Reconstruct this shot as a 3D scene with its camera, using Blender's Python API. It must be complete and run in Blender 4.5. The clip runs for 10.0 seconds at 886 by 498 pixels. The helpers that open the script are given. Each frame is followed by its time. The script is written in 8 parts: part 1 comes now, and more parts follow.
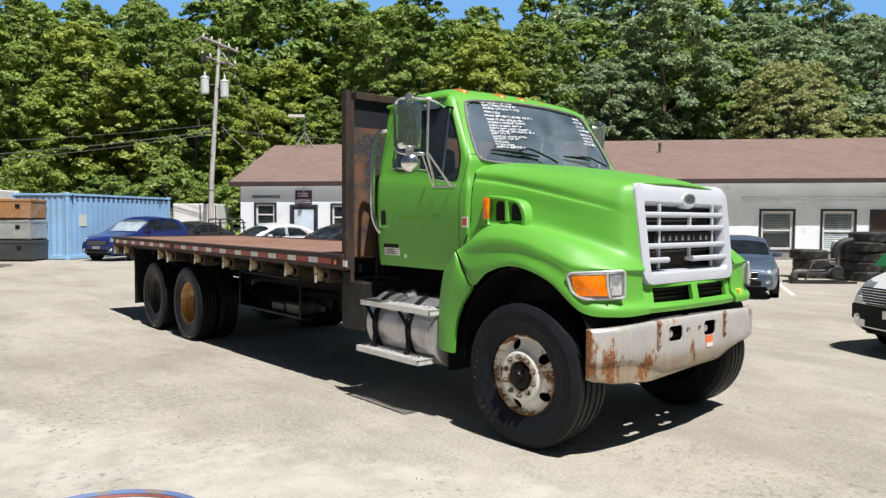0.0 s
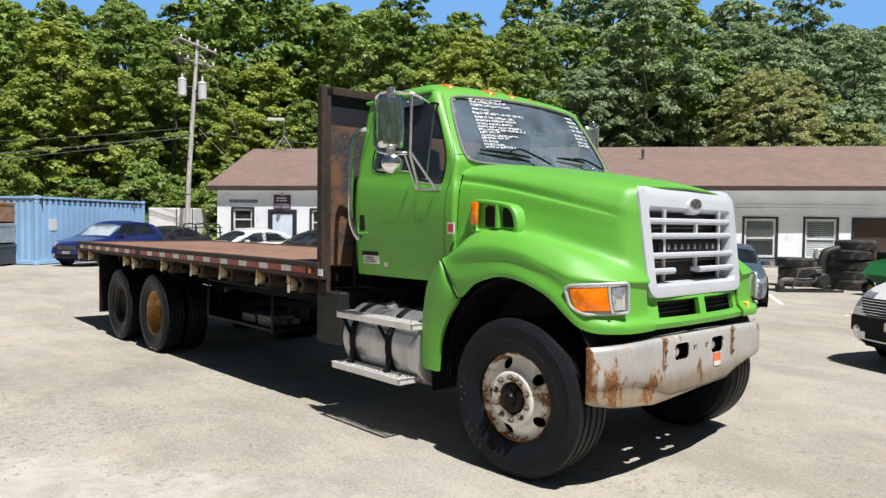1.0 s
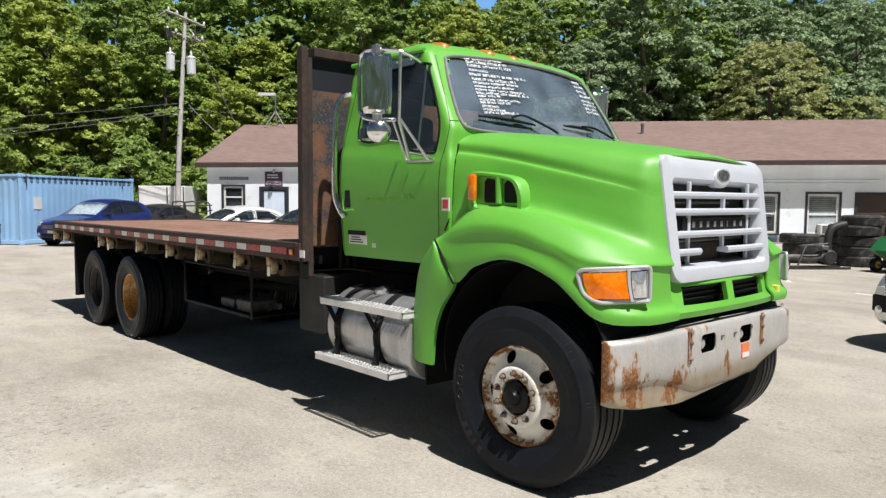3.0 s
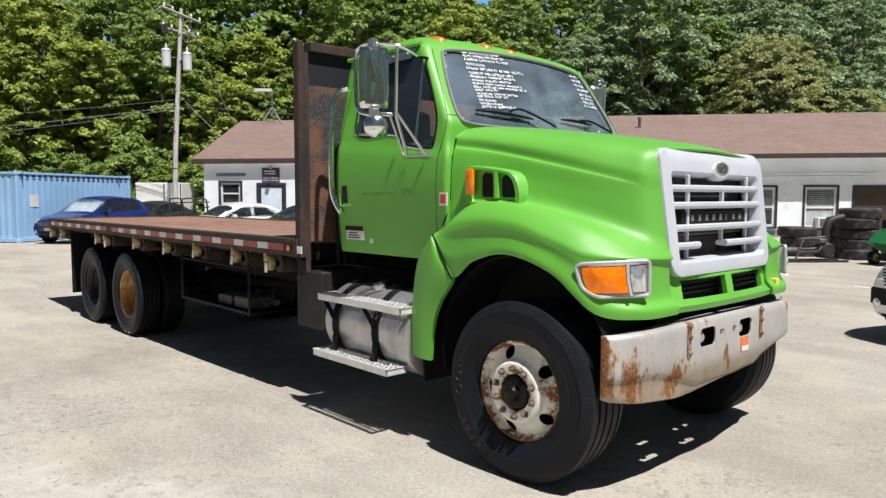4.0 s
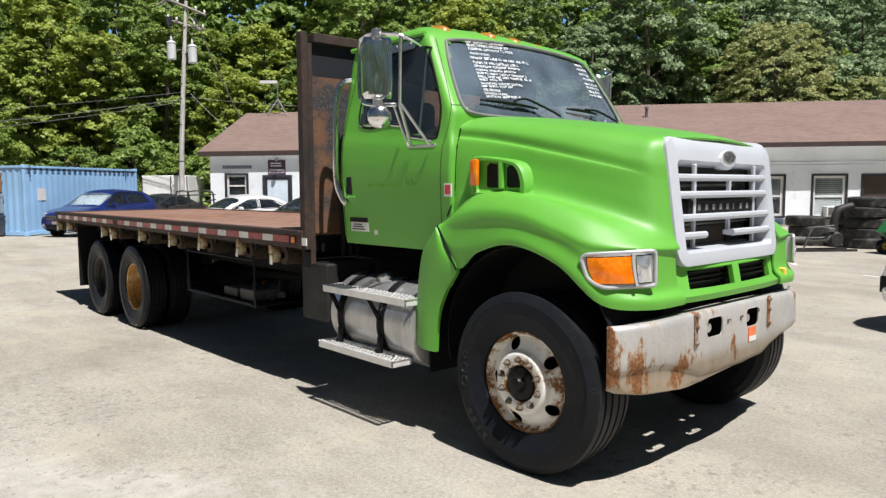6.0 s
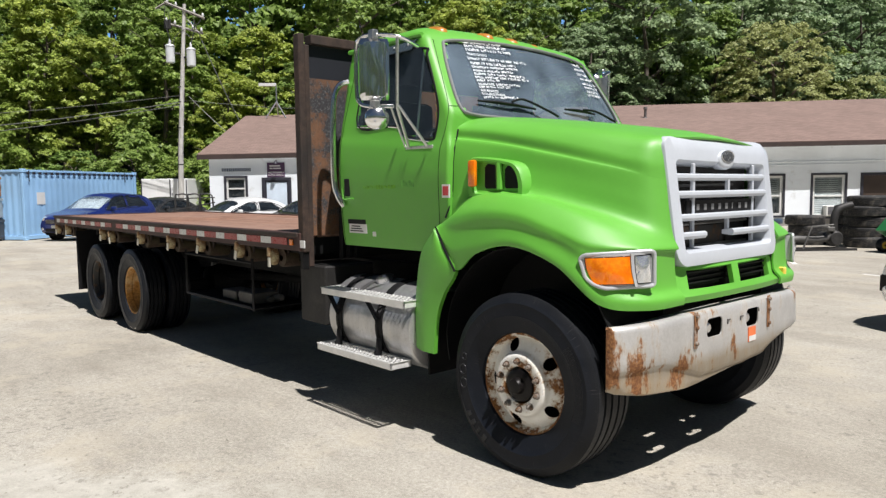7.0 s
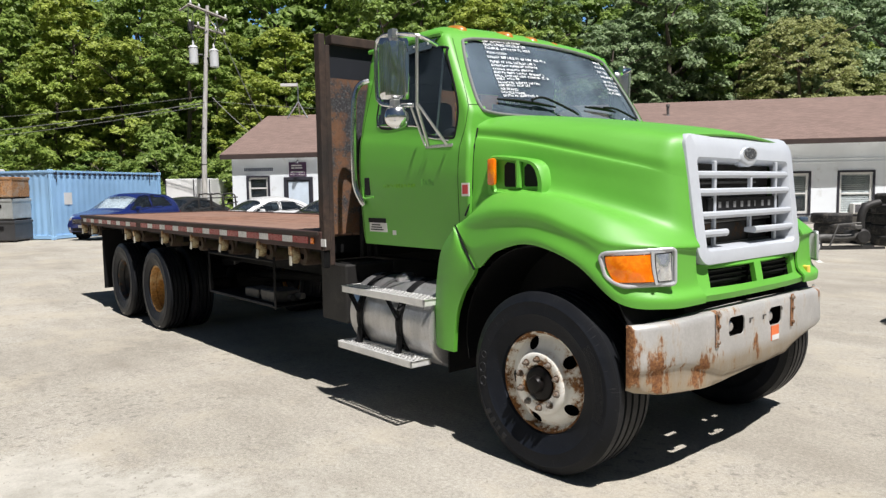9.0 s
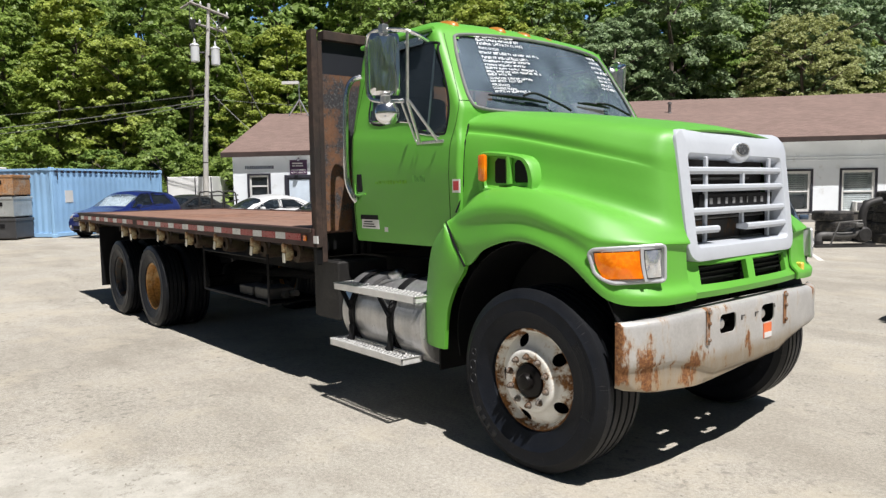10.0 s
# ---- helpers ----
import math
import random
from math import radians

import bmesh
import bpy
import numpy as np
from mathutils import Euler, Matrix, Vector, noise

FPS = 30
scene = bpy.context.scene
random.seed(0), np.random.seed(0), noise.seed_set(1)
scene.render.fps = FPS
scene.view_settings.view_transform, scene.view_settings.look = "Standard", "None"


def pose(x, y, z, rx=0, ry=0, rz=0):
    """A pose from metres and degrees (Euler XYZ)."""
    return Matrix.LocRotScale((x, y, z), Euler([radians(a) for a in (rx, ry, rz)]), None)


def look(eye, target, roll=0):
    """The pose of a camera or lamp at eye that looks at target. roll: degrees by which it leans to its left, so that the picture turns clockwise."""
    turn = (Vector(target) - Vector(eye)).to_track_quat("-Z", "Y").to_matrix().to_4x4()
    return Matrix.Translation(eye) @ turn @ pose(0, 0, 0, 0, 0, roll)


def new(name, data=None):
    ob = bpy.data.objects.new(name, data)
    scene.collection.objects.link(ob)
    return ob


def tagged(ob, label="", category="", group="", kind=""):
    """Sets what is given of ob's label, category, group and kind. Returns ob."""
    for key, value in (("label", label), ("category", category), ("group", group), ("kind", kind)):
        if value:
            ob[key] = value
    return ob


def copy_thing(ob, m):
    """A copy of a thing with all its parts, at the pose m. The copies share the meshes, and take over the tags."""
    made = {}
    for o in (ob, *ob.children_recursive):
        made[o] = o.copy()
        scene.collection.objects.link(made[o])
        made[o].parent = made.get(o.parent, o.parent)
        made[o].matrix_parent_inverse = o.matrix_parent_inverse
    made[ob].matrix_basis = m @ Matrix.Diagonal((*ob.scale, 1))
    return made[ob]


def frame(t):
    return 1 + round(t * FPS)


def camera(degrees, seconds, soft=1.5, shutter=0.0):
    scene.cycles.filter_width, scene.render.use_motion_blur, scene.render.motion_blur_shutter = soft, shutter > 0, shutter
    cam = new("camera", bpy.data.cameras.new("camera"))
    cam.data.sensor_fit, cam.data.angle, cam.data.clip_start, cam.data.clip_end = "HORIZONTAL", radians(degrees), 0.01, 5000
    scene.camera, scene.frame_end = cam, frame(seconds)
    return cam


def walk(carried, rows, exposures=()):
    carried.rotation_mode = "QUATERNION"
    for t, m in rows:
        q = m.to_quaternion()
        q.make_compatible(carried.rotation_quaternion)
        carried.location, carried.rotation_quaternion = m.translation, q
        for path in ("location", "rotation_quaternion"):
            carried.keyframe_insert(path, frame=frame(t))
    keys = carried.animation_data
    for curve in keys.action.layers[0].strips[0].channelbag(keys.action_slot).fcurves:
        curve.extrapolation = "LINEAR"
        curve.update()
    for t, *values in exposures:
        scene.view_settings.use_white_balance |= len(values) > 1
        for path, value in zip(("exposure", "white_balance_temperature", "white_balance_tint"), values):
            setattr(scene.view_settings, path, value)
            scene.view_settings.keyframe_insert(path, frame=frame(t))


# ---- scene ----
cam = camera(63.7, 10.0, 1.35)
PATH = [
    (0, (3.6, -4.904, 1.675), (2.069, -3.62, 1.59), 0.3),
    (0.5, (3.395, -4.783, 1.682), (1.897, -3.46, 1.623), 0.9),
    (1, (3.205, -4.602, 1.673), (1.708, -3.277, 1.605), 0.6),
    (1.5, (3.059, -4.444, 1.665), (1.522, -3.168, 1.555), 0.8),
    (2, (2.878, -4.328, 1.661), (1.396, -2.994, 1.503), 1.4),
    (2.2, (2.816, -4.285, 1.667), (1.343, -2.937, 1.546), 0.9),
    (3.5, (2.765, -4.189, 1.662), (1.277, -2.861, 1.519), 0.2),
    (4, (2.755, -4.185, 1.661), (1.273, -2.85, 1.516), -0.0),
    (4.5, (2.753, -4.185, 1.658), (1.276, -2.845, 1.503), 0.1),
    (5, (2.748, -4.176, 1.659), (1.261, -2.849, 1.495), 0.0),
    (5.5, (2.749, -4.172, 1.659), (1.258, -2.849, 1.489), -0.2),
    (7, (2.743, -4.144, 1.656), (1.25, -2.824, 1.491), -0.7),
    (7.5, (2.746, -4.144, 1.655), (1.259, -2.816, 1.487), -0.7),
    (8, (2.746, -4.151, 1.656), (1.249, -2.836, 1.49), -0.6),
    (8.5, (2.752, -4.153, 1.654), (1.221, -2.876, 1.488), -0.8),
    (9, (2.757, -4.145, 1.653), (1.226, -2.87, 1.486), -0.9),
    (9.5, (2.767, -4.112, 1.649), (1.236, -2.836, 1.479), -0.9),
    (10, (2.786, -4.067, 1.64), (1.25, -2.798, 1.468), -0.9),
]
walk(cam, [(t, look(eye, target, roll)) for t, eye, target, roll in PATH])


# ---- light ----
world = bpy.data.worlds.new("sky")
scene.world = world
world.use_nodes = True
wn = world.node_tree.nodes
wn.clear()
sky = wn.new("ShaderNodeTexSky")
sky.sky_type = "NISHITA"
sky.sun_disc = False
sky.sun_elevation = radians(64)
sky.sun_rotation = radians(97)
sky.air_density, sky.dust_density, sky.ozone_density = 1.4, 0.8, 3.0
wbg = wn.new("ShaderNodeBackground")
wbg.inputs["Strength"].default_value = 0.018
wout = wn.new("ShaderNodeOutputWorld")
world.node_tree.links.new(sky.outputs[0], wbg.inputs[0])
world.node_tree.links.new(wbg.outputs[0], wout.inputs[0])
sun_data = bpy.data.lights.new("sun", "SUN")
sun_data.energy = 5.0
sun_data.angle = radians(0.53)
sun_data.color = (1.0, 0.96, 0.925)
sun = new("sun", sun_data)
sun.matrix_world = look((0.43 * 40, -0.062 * 40, 0.9 * 40), (0, 0, 0))
scene.view_settings.exposure = 0.43


# ---- materials ----
def nodes_of(name):
    m = bpy.data.materials.new(name)
    m.use_nodes = True
    nt = m.node_tree
    return m, nt, nt.nodes["Principled BSDF"]


def noise_node(nt, scale, detail=4, rough=0.55, coord="Object", stretch=None):
    tc = nt.nodes.new("ShaderNodeTexCoord")
    n = nt.nodes.new("ShaderNodeTexNoise")
    n.inputs["Scale"].default_value = scale
    n.inputs["Detail"].default_value = detail
    n.inputs["Roughness"].default_value = rough
    if stretch:
        mp = nt.nodes.new("ShaderNodeMapping")
        mp.inputs["Scale"].default_value = stretch
        nt.links.new(tc.outputs[coord], mp.inputs[0])
        nt.links.new(mp.outputs[0], n.inputs["Vector"])
    else:
        nt.links.new(tc.outputs[coord], n.inputs["Vector"])
    return n.outputs["Fac"]


def ramp(nt, fac, stops):
    r = nt.nodes.new("ShaderNodeValToRGB")
    els = r.color_ramp.elements
    while len(els) < len(stops):
        els.new(0.5)
    for e, (p, c) in zip(els, stops):
        e.position = p
        e.color = (*c, 1) if len(c) == 3 else c
    nt.links.new(fac, r.inputs[0])
    return r.outputs[0]


def blend(nt, fac, a, b, mode="MIX"):
    m = nt.nodes.new("ShaderNodeMix")
    m.data_type = "RGBA"
    m.blend_type = mode
    for sock, v in ((m.inputs[0], fac), (m.inputs[6], a), (m.inputs[7], b)):
        if isinstance(v, bpy.types.NodeSocket):
            nt.links.new(v, sock)
        else:
            sock.default_value = v if isinstance(v, (int, float)) else (*v, 1)
    return m.outputs[2]


def bumped(nt, bsdf, fac, strength, dist):
    b = nt.nodes.new("ShaderNodeBump")
    b.inputs["Strength"].default_value = strength
    b.inputs["Distance"].default_value = dist
    nt.links.new(fac, b.inputs["Height"])
    nt.links.new(b.outputs[0], bsdf.inputs["Normal"])


def grey(v):
    return (v, v, v)


def material(name, base, rough=0.5, metal=0.0, var=0.2, scale=2.5, fine=45.0, bump=0.15, dist=0.004, coat=0.0, other=None, where=(0.5, 0.65), stretch=None, pieces=0.0):
    """A surface of one base colour with broad and fine variation, and patches of an other colour where given."""
    m, nt, p = nodes_of(name)
    big = noise_node(nt, scale, 3, stretch=stretch)
    small = noise_node(nt, fine, 4, 0.6)
    lo = tuple(c * (1 - var) for c in base)
    hi = tuple(min(1, c * (1 + var)) for c in base)
    col = ramp(nt, big, [(0.3, lo), (0.7, hi)])
    col = blend(nt, 0.35 * min(1, var * 4), col, ramp(nt, small, [(0.3, grey(0.35)), (0.7, grey(0.75))]), "OVERLAY")
    if other is not None:
        patch = noise_node(nt, scale * 1.7, 6, 0.68, stretch=stretch)
        mask = ramp(nt, patch, [(where[0], grey(0)), (where[1], grey(1))])
        col = blend(nt, mask, col, other)
    if pieces:
        oi = nt.nodes.new("ShaderNodeObjectInfo")
        col = blend(nt, pieces, col, ramp(nt, oi.outputs["Random"], [(0.0, grey(0.25)), (1.0, grey(0.8))]), "OVERLAY")
    nt.links.new(col, p.inputs["Base Color"])
    rr = ramp(nt, small, [(0.2, grey(max(0.02, rough - 0.1))), (0.8, grey(min(1, rough + 0.1)))])
    nt.links.new(rr, p.inputs["Roughness"])
    p.inputs["Metallic"].default_value = metal
    p.inputs["Coat Weight"].default_value = coat
    p.inputs["Coat Roughness"].default_value = 0.08
    if bump:
        bumped(nt, p, small, bump, dist)
    return m


def rusted(name, paint, rust, rough, metal, lo, hi, scale, stretch=None, centres=()):
    """Paint or bare metal with rust breaking through in patches and streaks."""
    m, nt, p = nodes_of(name)
    n1 = noise_node(nt, scale, 8, 0.7, stretch=stretch)
    n2 = noise_node(nt, scale * 9, 5, 0.6)
    n3 = noise_node(nt, scale * 0.45, 2)
    mix = nt.nodes.new("ShaderNodeMath")
    mix.operation = "MULTIPLY_ADD"
    nt.links.new(n3, mix.inputs[0])
    mix.inputs[1].default_value = 0.5
    nt.links.new(n1, mix.inputs[2])
    half = nt.nodes.new("ShaderNodeMath")
    half.operation = "MULTIPLY"
    half.inputs[1].default_value = 0.8
    nt.links.new(mix.outputs[0], half.inputs[0])
    level = half.outputs[0]
    for (cx, cy, cz, reach, push) in centres:
        # a patch that has eaten further into the paint round one place
        tc = nt.nodes.new("ShaderNodeTexCoord")
        dist = nt.nodes.new("ShaderNodeVectorMath")
        dist.operation = "DISTANCE"
        nt.links.new(tc.outputs["Object"], dist.inputs[0])
        dist.inputs[1].default_value = (cx, cy, cz)
        mr = nt.nodes.new("ShaderNodeMapRange")
        mr.inputs["From Min"].default_value = 0.0
        mr.inputs["From Max"].default_value = reach
        mr.inputs["To Min"].default_value = push
        mr.inputs["To Max"].default_value = 0.0
        nt.links.new(dist.outputs["Value"], mr.inputs["Value"])
        add = nt.nodes.new("ShaderNodeMath")
        add.operation = "ADD"
        nt.links.new(level, add.inputs[0])
        nt.links.new(mr.outputs[0], add.inputs[1])
        level = add.outputs[0]
    mask = ramp(nt, level, [(lo, grey(0)), (hi, grey(1))])
    pc = blend(nt, 0.3, ramp(nt, n2, [(0.3, tuple(c * 0.75 for c in paint)), (0.7, paint)]), paint)
    rc = ramp(nt, n2, [(0.25, tuple(c * 0.4 for c in rust)), (0.5, rust), (0.75, tuple(min(1, c * 1.5) for c in rust))])
    nt.links.new(blend(nt, mask, pc, rc), p.inputs["Base Color"])
    nt.links.new(ramp(nt, mask, [(0, grey(rough)), (1, grey(0.85))]), p.inputs["Roughness"])
    nt.links.new(ramp(nt, mask, [(0, grey(metal)), (1, grey(0.0))]), p.inputs["Metallic"])
    bumped(nt, p, n2, 0.25, 0.004)
    return m


def near_point(nt, level, centres):
    """Raises a mask's level round given places."""
    for (cx, cy, cz, reach, push) in centres:
        tc = nt.nodes.new("ShaderNodeTexCoord")
        dist = nt.nodes.new("ShaderNodeVectorMath")
        dist.operation = "DISTANCE"
        nt.links.new(tc.outputs["Object"], dist.inputs[0])
        dist.inputs[1].default_value = (cx, cy, cz)
        mr = nt.nodes.new("ShaderNodeMapRange")
        mr.inputs["From Max"].default_value = reach
        mr.inputs["To Min"].default_value = push
        mr.inputs["To Max"].default_value = 0.0
        nt.links.new(dist.outputs["Value"], mr.inputs["Value"])
        level = sums(nt, "ADD", level, mr.outputs[0])
    return level


def sums(nt, op, a, b, c=None):
    n = nt.nodes.new("ShaderNodeMath")
    n.operation = op
    for sock, v in zip(n.inputs, (a, b, c)):
        if isinstance(v, bpy.types.NodeSocket):
            nt.links.new(v, sock)
        elif v is not None:
            sock.default_value = v
    return n.outputs[0]


def bumper_material():
    """Silver paint with runs of rust, tan weeping below them and a dirt-stained lower lip."""
    m, nt, p = nodes_of("rusty_silver_paint")
    patch = noise_node(nt, 4.0, 5, 0.6)
    runs = noise_node(nt, 15, 7, 0.68, stretch=(1, 1, 0.30))
    fine = noise_node(nt, 60, 5, 0.65)
    level = sums(nt, "MULTIPLY_ADD", runs, 0.5, sums(nt, "MULTIPLY", patch, 0.5))
    level = near_point(nt, level, ((0.70, -0.93, 0.72, 0.26, 0.085), (0.60, -1.14, 0.66, 0.20, 0.12), (0.60, -1.14, 0.86, 0.12, 0.08), (0.72, -0.60, 0.64, 0.20, 0.075), (0.74, -0.05, 0.66, 0.12, 0.05), (0.72, -0.50, 0.93, 0.10, 0.08), (0.74, 0.40, 0.70, 0.22, 0.05), (0.62, 1.10, 0.80, 0.35, 0.12)))
    geo = nt.nodes.new("ShaderNodeTexCoord")
    xyz = nt.nodes.new("ShaderNodeSeparateXYZ")
    nt.links.new(geo.outputs["Object"], xyz.inputs[0])
    lip = nt.nodes.new("ShaderNodeMapRange")
    lip.inputs["From Min"].default_value = 0.72
    lip.inputs["From Max"].default_value = 0.58
    nt.links.new(xyz.outputs["Z"], lip.inputs["Value"])
    paint = ramp(nt, patch, [(0.3, (0.42, 0.412, 0.405)), (0.7, (0.54, 0.532, 0.525))])
    paint = blend(nt, 0.16, paint, ramp(nt, fine, [(0.3, grey(0.3)), (0.7, grey(0.7))]), "OVERLAY")
    grime = blend(nt, 1.0, ramp(nt, lip.outputs[0], [(0.0, grey(0)), (0.45, grey(0.85)), (1.0, grey(0.95))]), ramp(nt, runs, [(0.30, grey(0.75)), (0.55, grey(1))]), "MULTIPLY")
    col = blend(nt, grime, paint, (0.33, 0.265, 0.185))
    col = blend(nt, ramp(nt, level, [(0.53, grey(0)), (0.60, grey(0.55))]), col, (0.40, 0.29, 0.17))
    mask = ramp(nt, level, [(0.575, grey(0)), (0.615, grey(1))])
    rust = ramp(nt, fine, [(0.3, (0.085, 0.035, 0.016)), (0.5, (0.23, 0.095, 0.035)), (0.7, (0.38, 0.19, 0.075))])
    nt.links.new(blend(nt, mask, col, rust), p.inputs["Base Color"])
    nt.links.new(ramp(nt, mask, [(0, grey(0.42)), (1, grey(0.85))]), p.inputs["Roughness"])
    nt.links.new(ramp(nt, mask, [(0, grey(0.3)), (1, grey(0.0))]), p.inputs["Metallic"])
    bumped(nt, p, sums(nt, "ADD", fine, mask), 0.25, 0.004)
    return m


def plate_material():
    """Old steel plate: orange-brown rust with a broad patch of speckled blue-grey mill scale."""
    m, nt, p = nodes_of("rusty_steel_plate")
    n1 = noise_node(nt, 3.2, 7, 0.68)
    n2 = noise_node(nt, 26, 6, 0.7)
    n3 = noise_node(nt, 75, 4, 0.6)
    level = near_point(nt, sums(nt, "MULTIPLY_ADD", n1, 0.55, sums(nt, "MULTIPLY", n2, 0.35)), tuple((-2.288, y, z, r, w) for y, z, r, w in ((-0.82, 2.32, 0.26, 0.16), (-0.80, 2.05, 0.24, 0.16), (-0.86, 2.20, 0.16, 0.06), (-0.72, 1.55, 0.20, 0.10))))
    rust = ramp(nt, n2, [(0.30, (0.105, 0.047, 0.024)), (0.5, (0.185, 0.088, 0.040)), (0.72, (0.285, 0.150, 0.075))])
    rust = blend(nt, ramp(nt, n1, [(0.35, grey(0.6)), (0.62, grey(0))]), rust, (0.12, 0.060, 0.042))
    scale = ramp(nt, n3, [(0.40, (0.016, 0.020, 0.027)), (0.58, (0.040, 0.047, 0.056)), (0.70, (0.15, 0.16, 0.165))])
    mask = ramp(nt, level, [(0.435, grey(0)), (0.53, grey(0.94))])
    nt.links.new(blend(nt, mask, rust, scale), p.inputs["Base Color"])
    p.inputs["Roughness"].default_value = 0.75
    bumped(nt, p, n2, 0.3, 0.003)
    return m


def rim_material():
    """Chalky white rim paint, rusting from its edge, round the hand holes and round the nuts."""
    m, nt, p = nodes_of("rusty_white_rim")
    tc = nt.nodes.new("ShaderNodeTexCoord")
    xyz = nt.nodes.new("ShaderNodeSeparateXYZ")
    nt.links.new(tc.outputs["Object"], xyz.inputs[0])
    rad = sums(nt, "SQRT", sums(nt, "ADD", sums(nt, "MULTIPLY", xyz.outputs["X"], xyz.outputs["X"]), sums(nt, "MULTIPLY", xyz.outputs["Z"], xyz.outputs["Z"])), 0.0)
    n1 = noise_node(nt, 15, 7, 0.72)
    n2 = noise_node(nt, 70, 5, 0.65)
    n3 = noise_node(nt, 5.5, 2)
    ring = ramp(nt, rad, [(0.08, grey(0.15)), (0.115, grey(0.08)), (0.15, grey(0.0)), (0.20, grey(-0.02)), (0.225, grey(0.02)), (0.258, grey(0.03)), (0.280, grey(0.09)), (0.30, grey(0.15))])
    level = sums(nt, "ADD", sums(nt, "MULTIPLY_ADD", n3, 0.45, sums(nt, "MULTIPLY", n1, 0.65)), ring)
    level = near_point(nt, level, tuple((0.231 * math.sin(radians(-20 + 72 * i)), -0.11, 0.231 * math.cos(radians(-20 + 72 * i)), 0.070, 0.11) for i in range(5)))
    stain = ramp(nt, level, [(0.565, grey(0)), (0.64, grey(0.7))])
    mask = ramp(nt, level, [(0.625, grey(0)), (0.665, grey(1))])
    paint = ramp(nt, n1, [(0.3, (0.78, 0.76, 0.70)), (0.6, (0.90, 0.885, 0.85))])
    col = blend(nt, stain, paint, (0.46, 0.32, 0.17))
    rust = ramp(nt, n2, [(0.3, (0.075, 0.03, 0.012)), (0.5, (0.21, 0.085, 0.025)), (0.7, (0.36, 0.17, 0.05))])
    nt.links.new(blend(nt, mask, col, rust), p.inputs["Base Color"])
    nt.links.new(ramp(nt, mask, [(0, grey(0.4)), (1, grey(0.85))]), p.inputs["Roughness"])
    bumped(nt, p, sums(nt, "ADD", n2, mask), 0.2, 0.003)
    return m


def pane(name, tint, rough=0.02, dust_sheen=0.05):
    """Window glass: clear, tinted, and glossy towards the edges, under a film of dust and painted sky sheen."""
    m, nt, p = nodes_of(name)
    nt.nodes.remove(p)
    tr = nt.nodes.new("ShaderNodeBsdfTransparent")
    tr.inputs[0].default_value = (*tint, 1)
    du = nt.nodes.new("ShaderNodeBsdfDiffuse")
    # blue-grey film: dust, with reflected sky put into its colour
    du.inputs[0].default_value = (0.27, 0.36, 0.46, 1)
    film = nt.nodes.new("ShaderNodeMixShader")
    nt.links.new(ramp(nt, noise_node(nt, 3.0, 4), [(0.3, grey(dust_sheen * 0.6)), (0.7, grey(dust_sheen * 1.4))]), film.inputs[0])
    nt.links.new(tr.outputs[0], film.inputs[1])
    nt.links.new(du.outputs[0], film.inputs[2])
    gl = nt.nodes.new("ShaderNodeBsdfGlossy")
    gl.inputs["Roughness"].default_value = rough
    fr = nt.nodes.new("ShaderNodeFresnel")
    fr.inputs[0].default_value = 1.52
    mx = nt.nodes.new("ShaderNodeMixShader")
    nt.links.new(fr.outputs[0], mx.inputs[0])
    nt.links.new(film.outputs[0], mx.inputs[1])
    nt.links.new(gl.outputs[0], mx.inputs[2])
    nt.links.new(mx.outputs[0], nt.nodes["Material Output"].inputs[0])
    return m


def leaf(name, dark, light, patchy=0.5):
    """Leaves that let some light through; each spray takes its own shade."""
    m, nt, p = nodes_of(name)
    geo = nt.nodes.new("ShaderNodeNewGeometry")
    oi = nt.nodes.new("ShaderNodeObjectInfo")
    col = ramp(nt, geo.outputs["Random Per Island"], [(0.0, dark), (1.0, light)])
    col = blend(nt, 0.4, col, ramp(nt, oi.outputs["Random"], [(0.0, (0.38, 0.47, 0.42)), (0.5, (0.5, 0.52, 0.46)), (1.0, (0.60, 0.60, 0.42))]), "OVERLAY")
    col = blend(nt, patchy, col, ramp(nt, noise_node(nt, 0.45, 3), [(0.35, grey(0.34)), (0.65, grey(0.66))]), "OVERLAY")
    nt.links.new(col, p.inputs["Base Color"])
    p.inputs["Roughness"].default_value = 0.5
    p.inputs["Specular IOR Level"].default_value = 0.3
    tl = nt.nodes.new("ShaderNodeBsdfTranslucent")
    nt.links.new(col, tl.inputs[0])
    mx = nt.nodes.new("ShaderNodeMixShader")
    mx.inputs[0].default_value = 0.38
    nt.links.new(p.outputs[0], mx.inputs[1])
    nt.links.new(tl.outputs[0], mx.inputs[2])
    nt.links.new(mx.outputs[0], nt.nodes["Material Output"].inputs[0])
    return m


APRON, APRON_AT = (0.50, -0.86, 0.0), -1.96


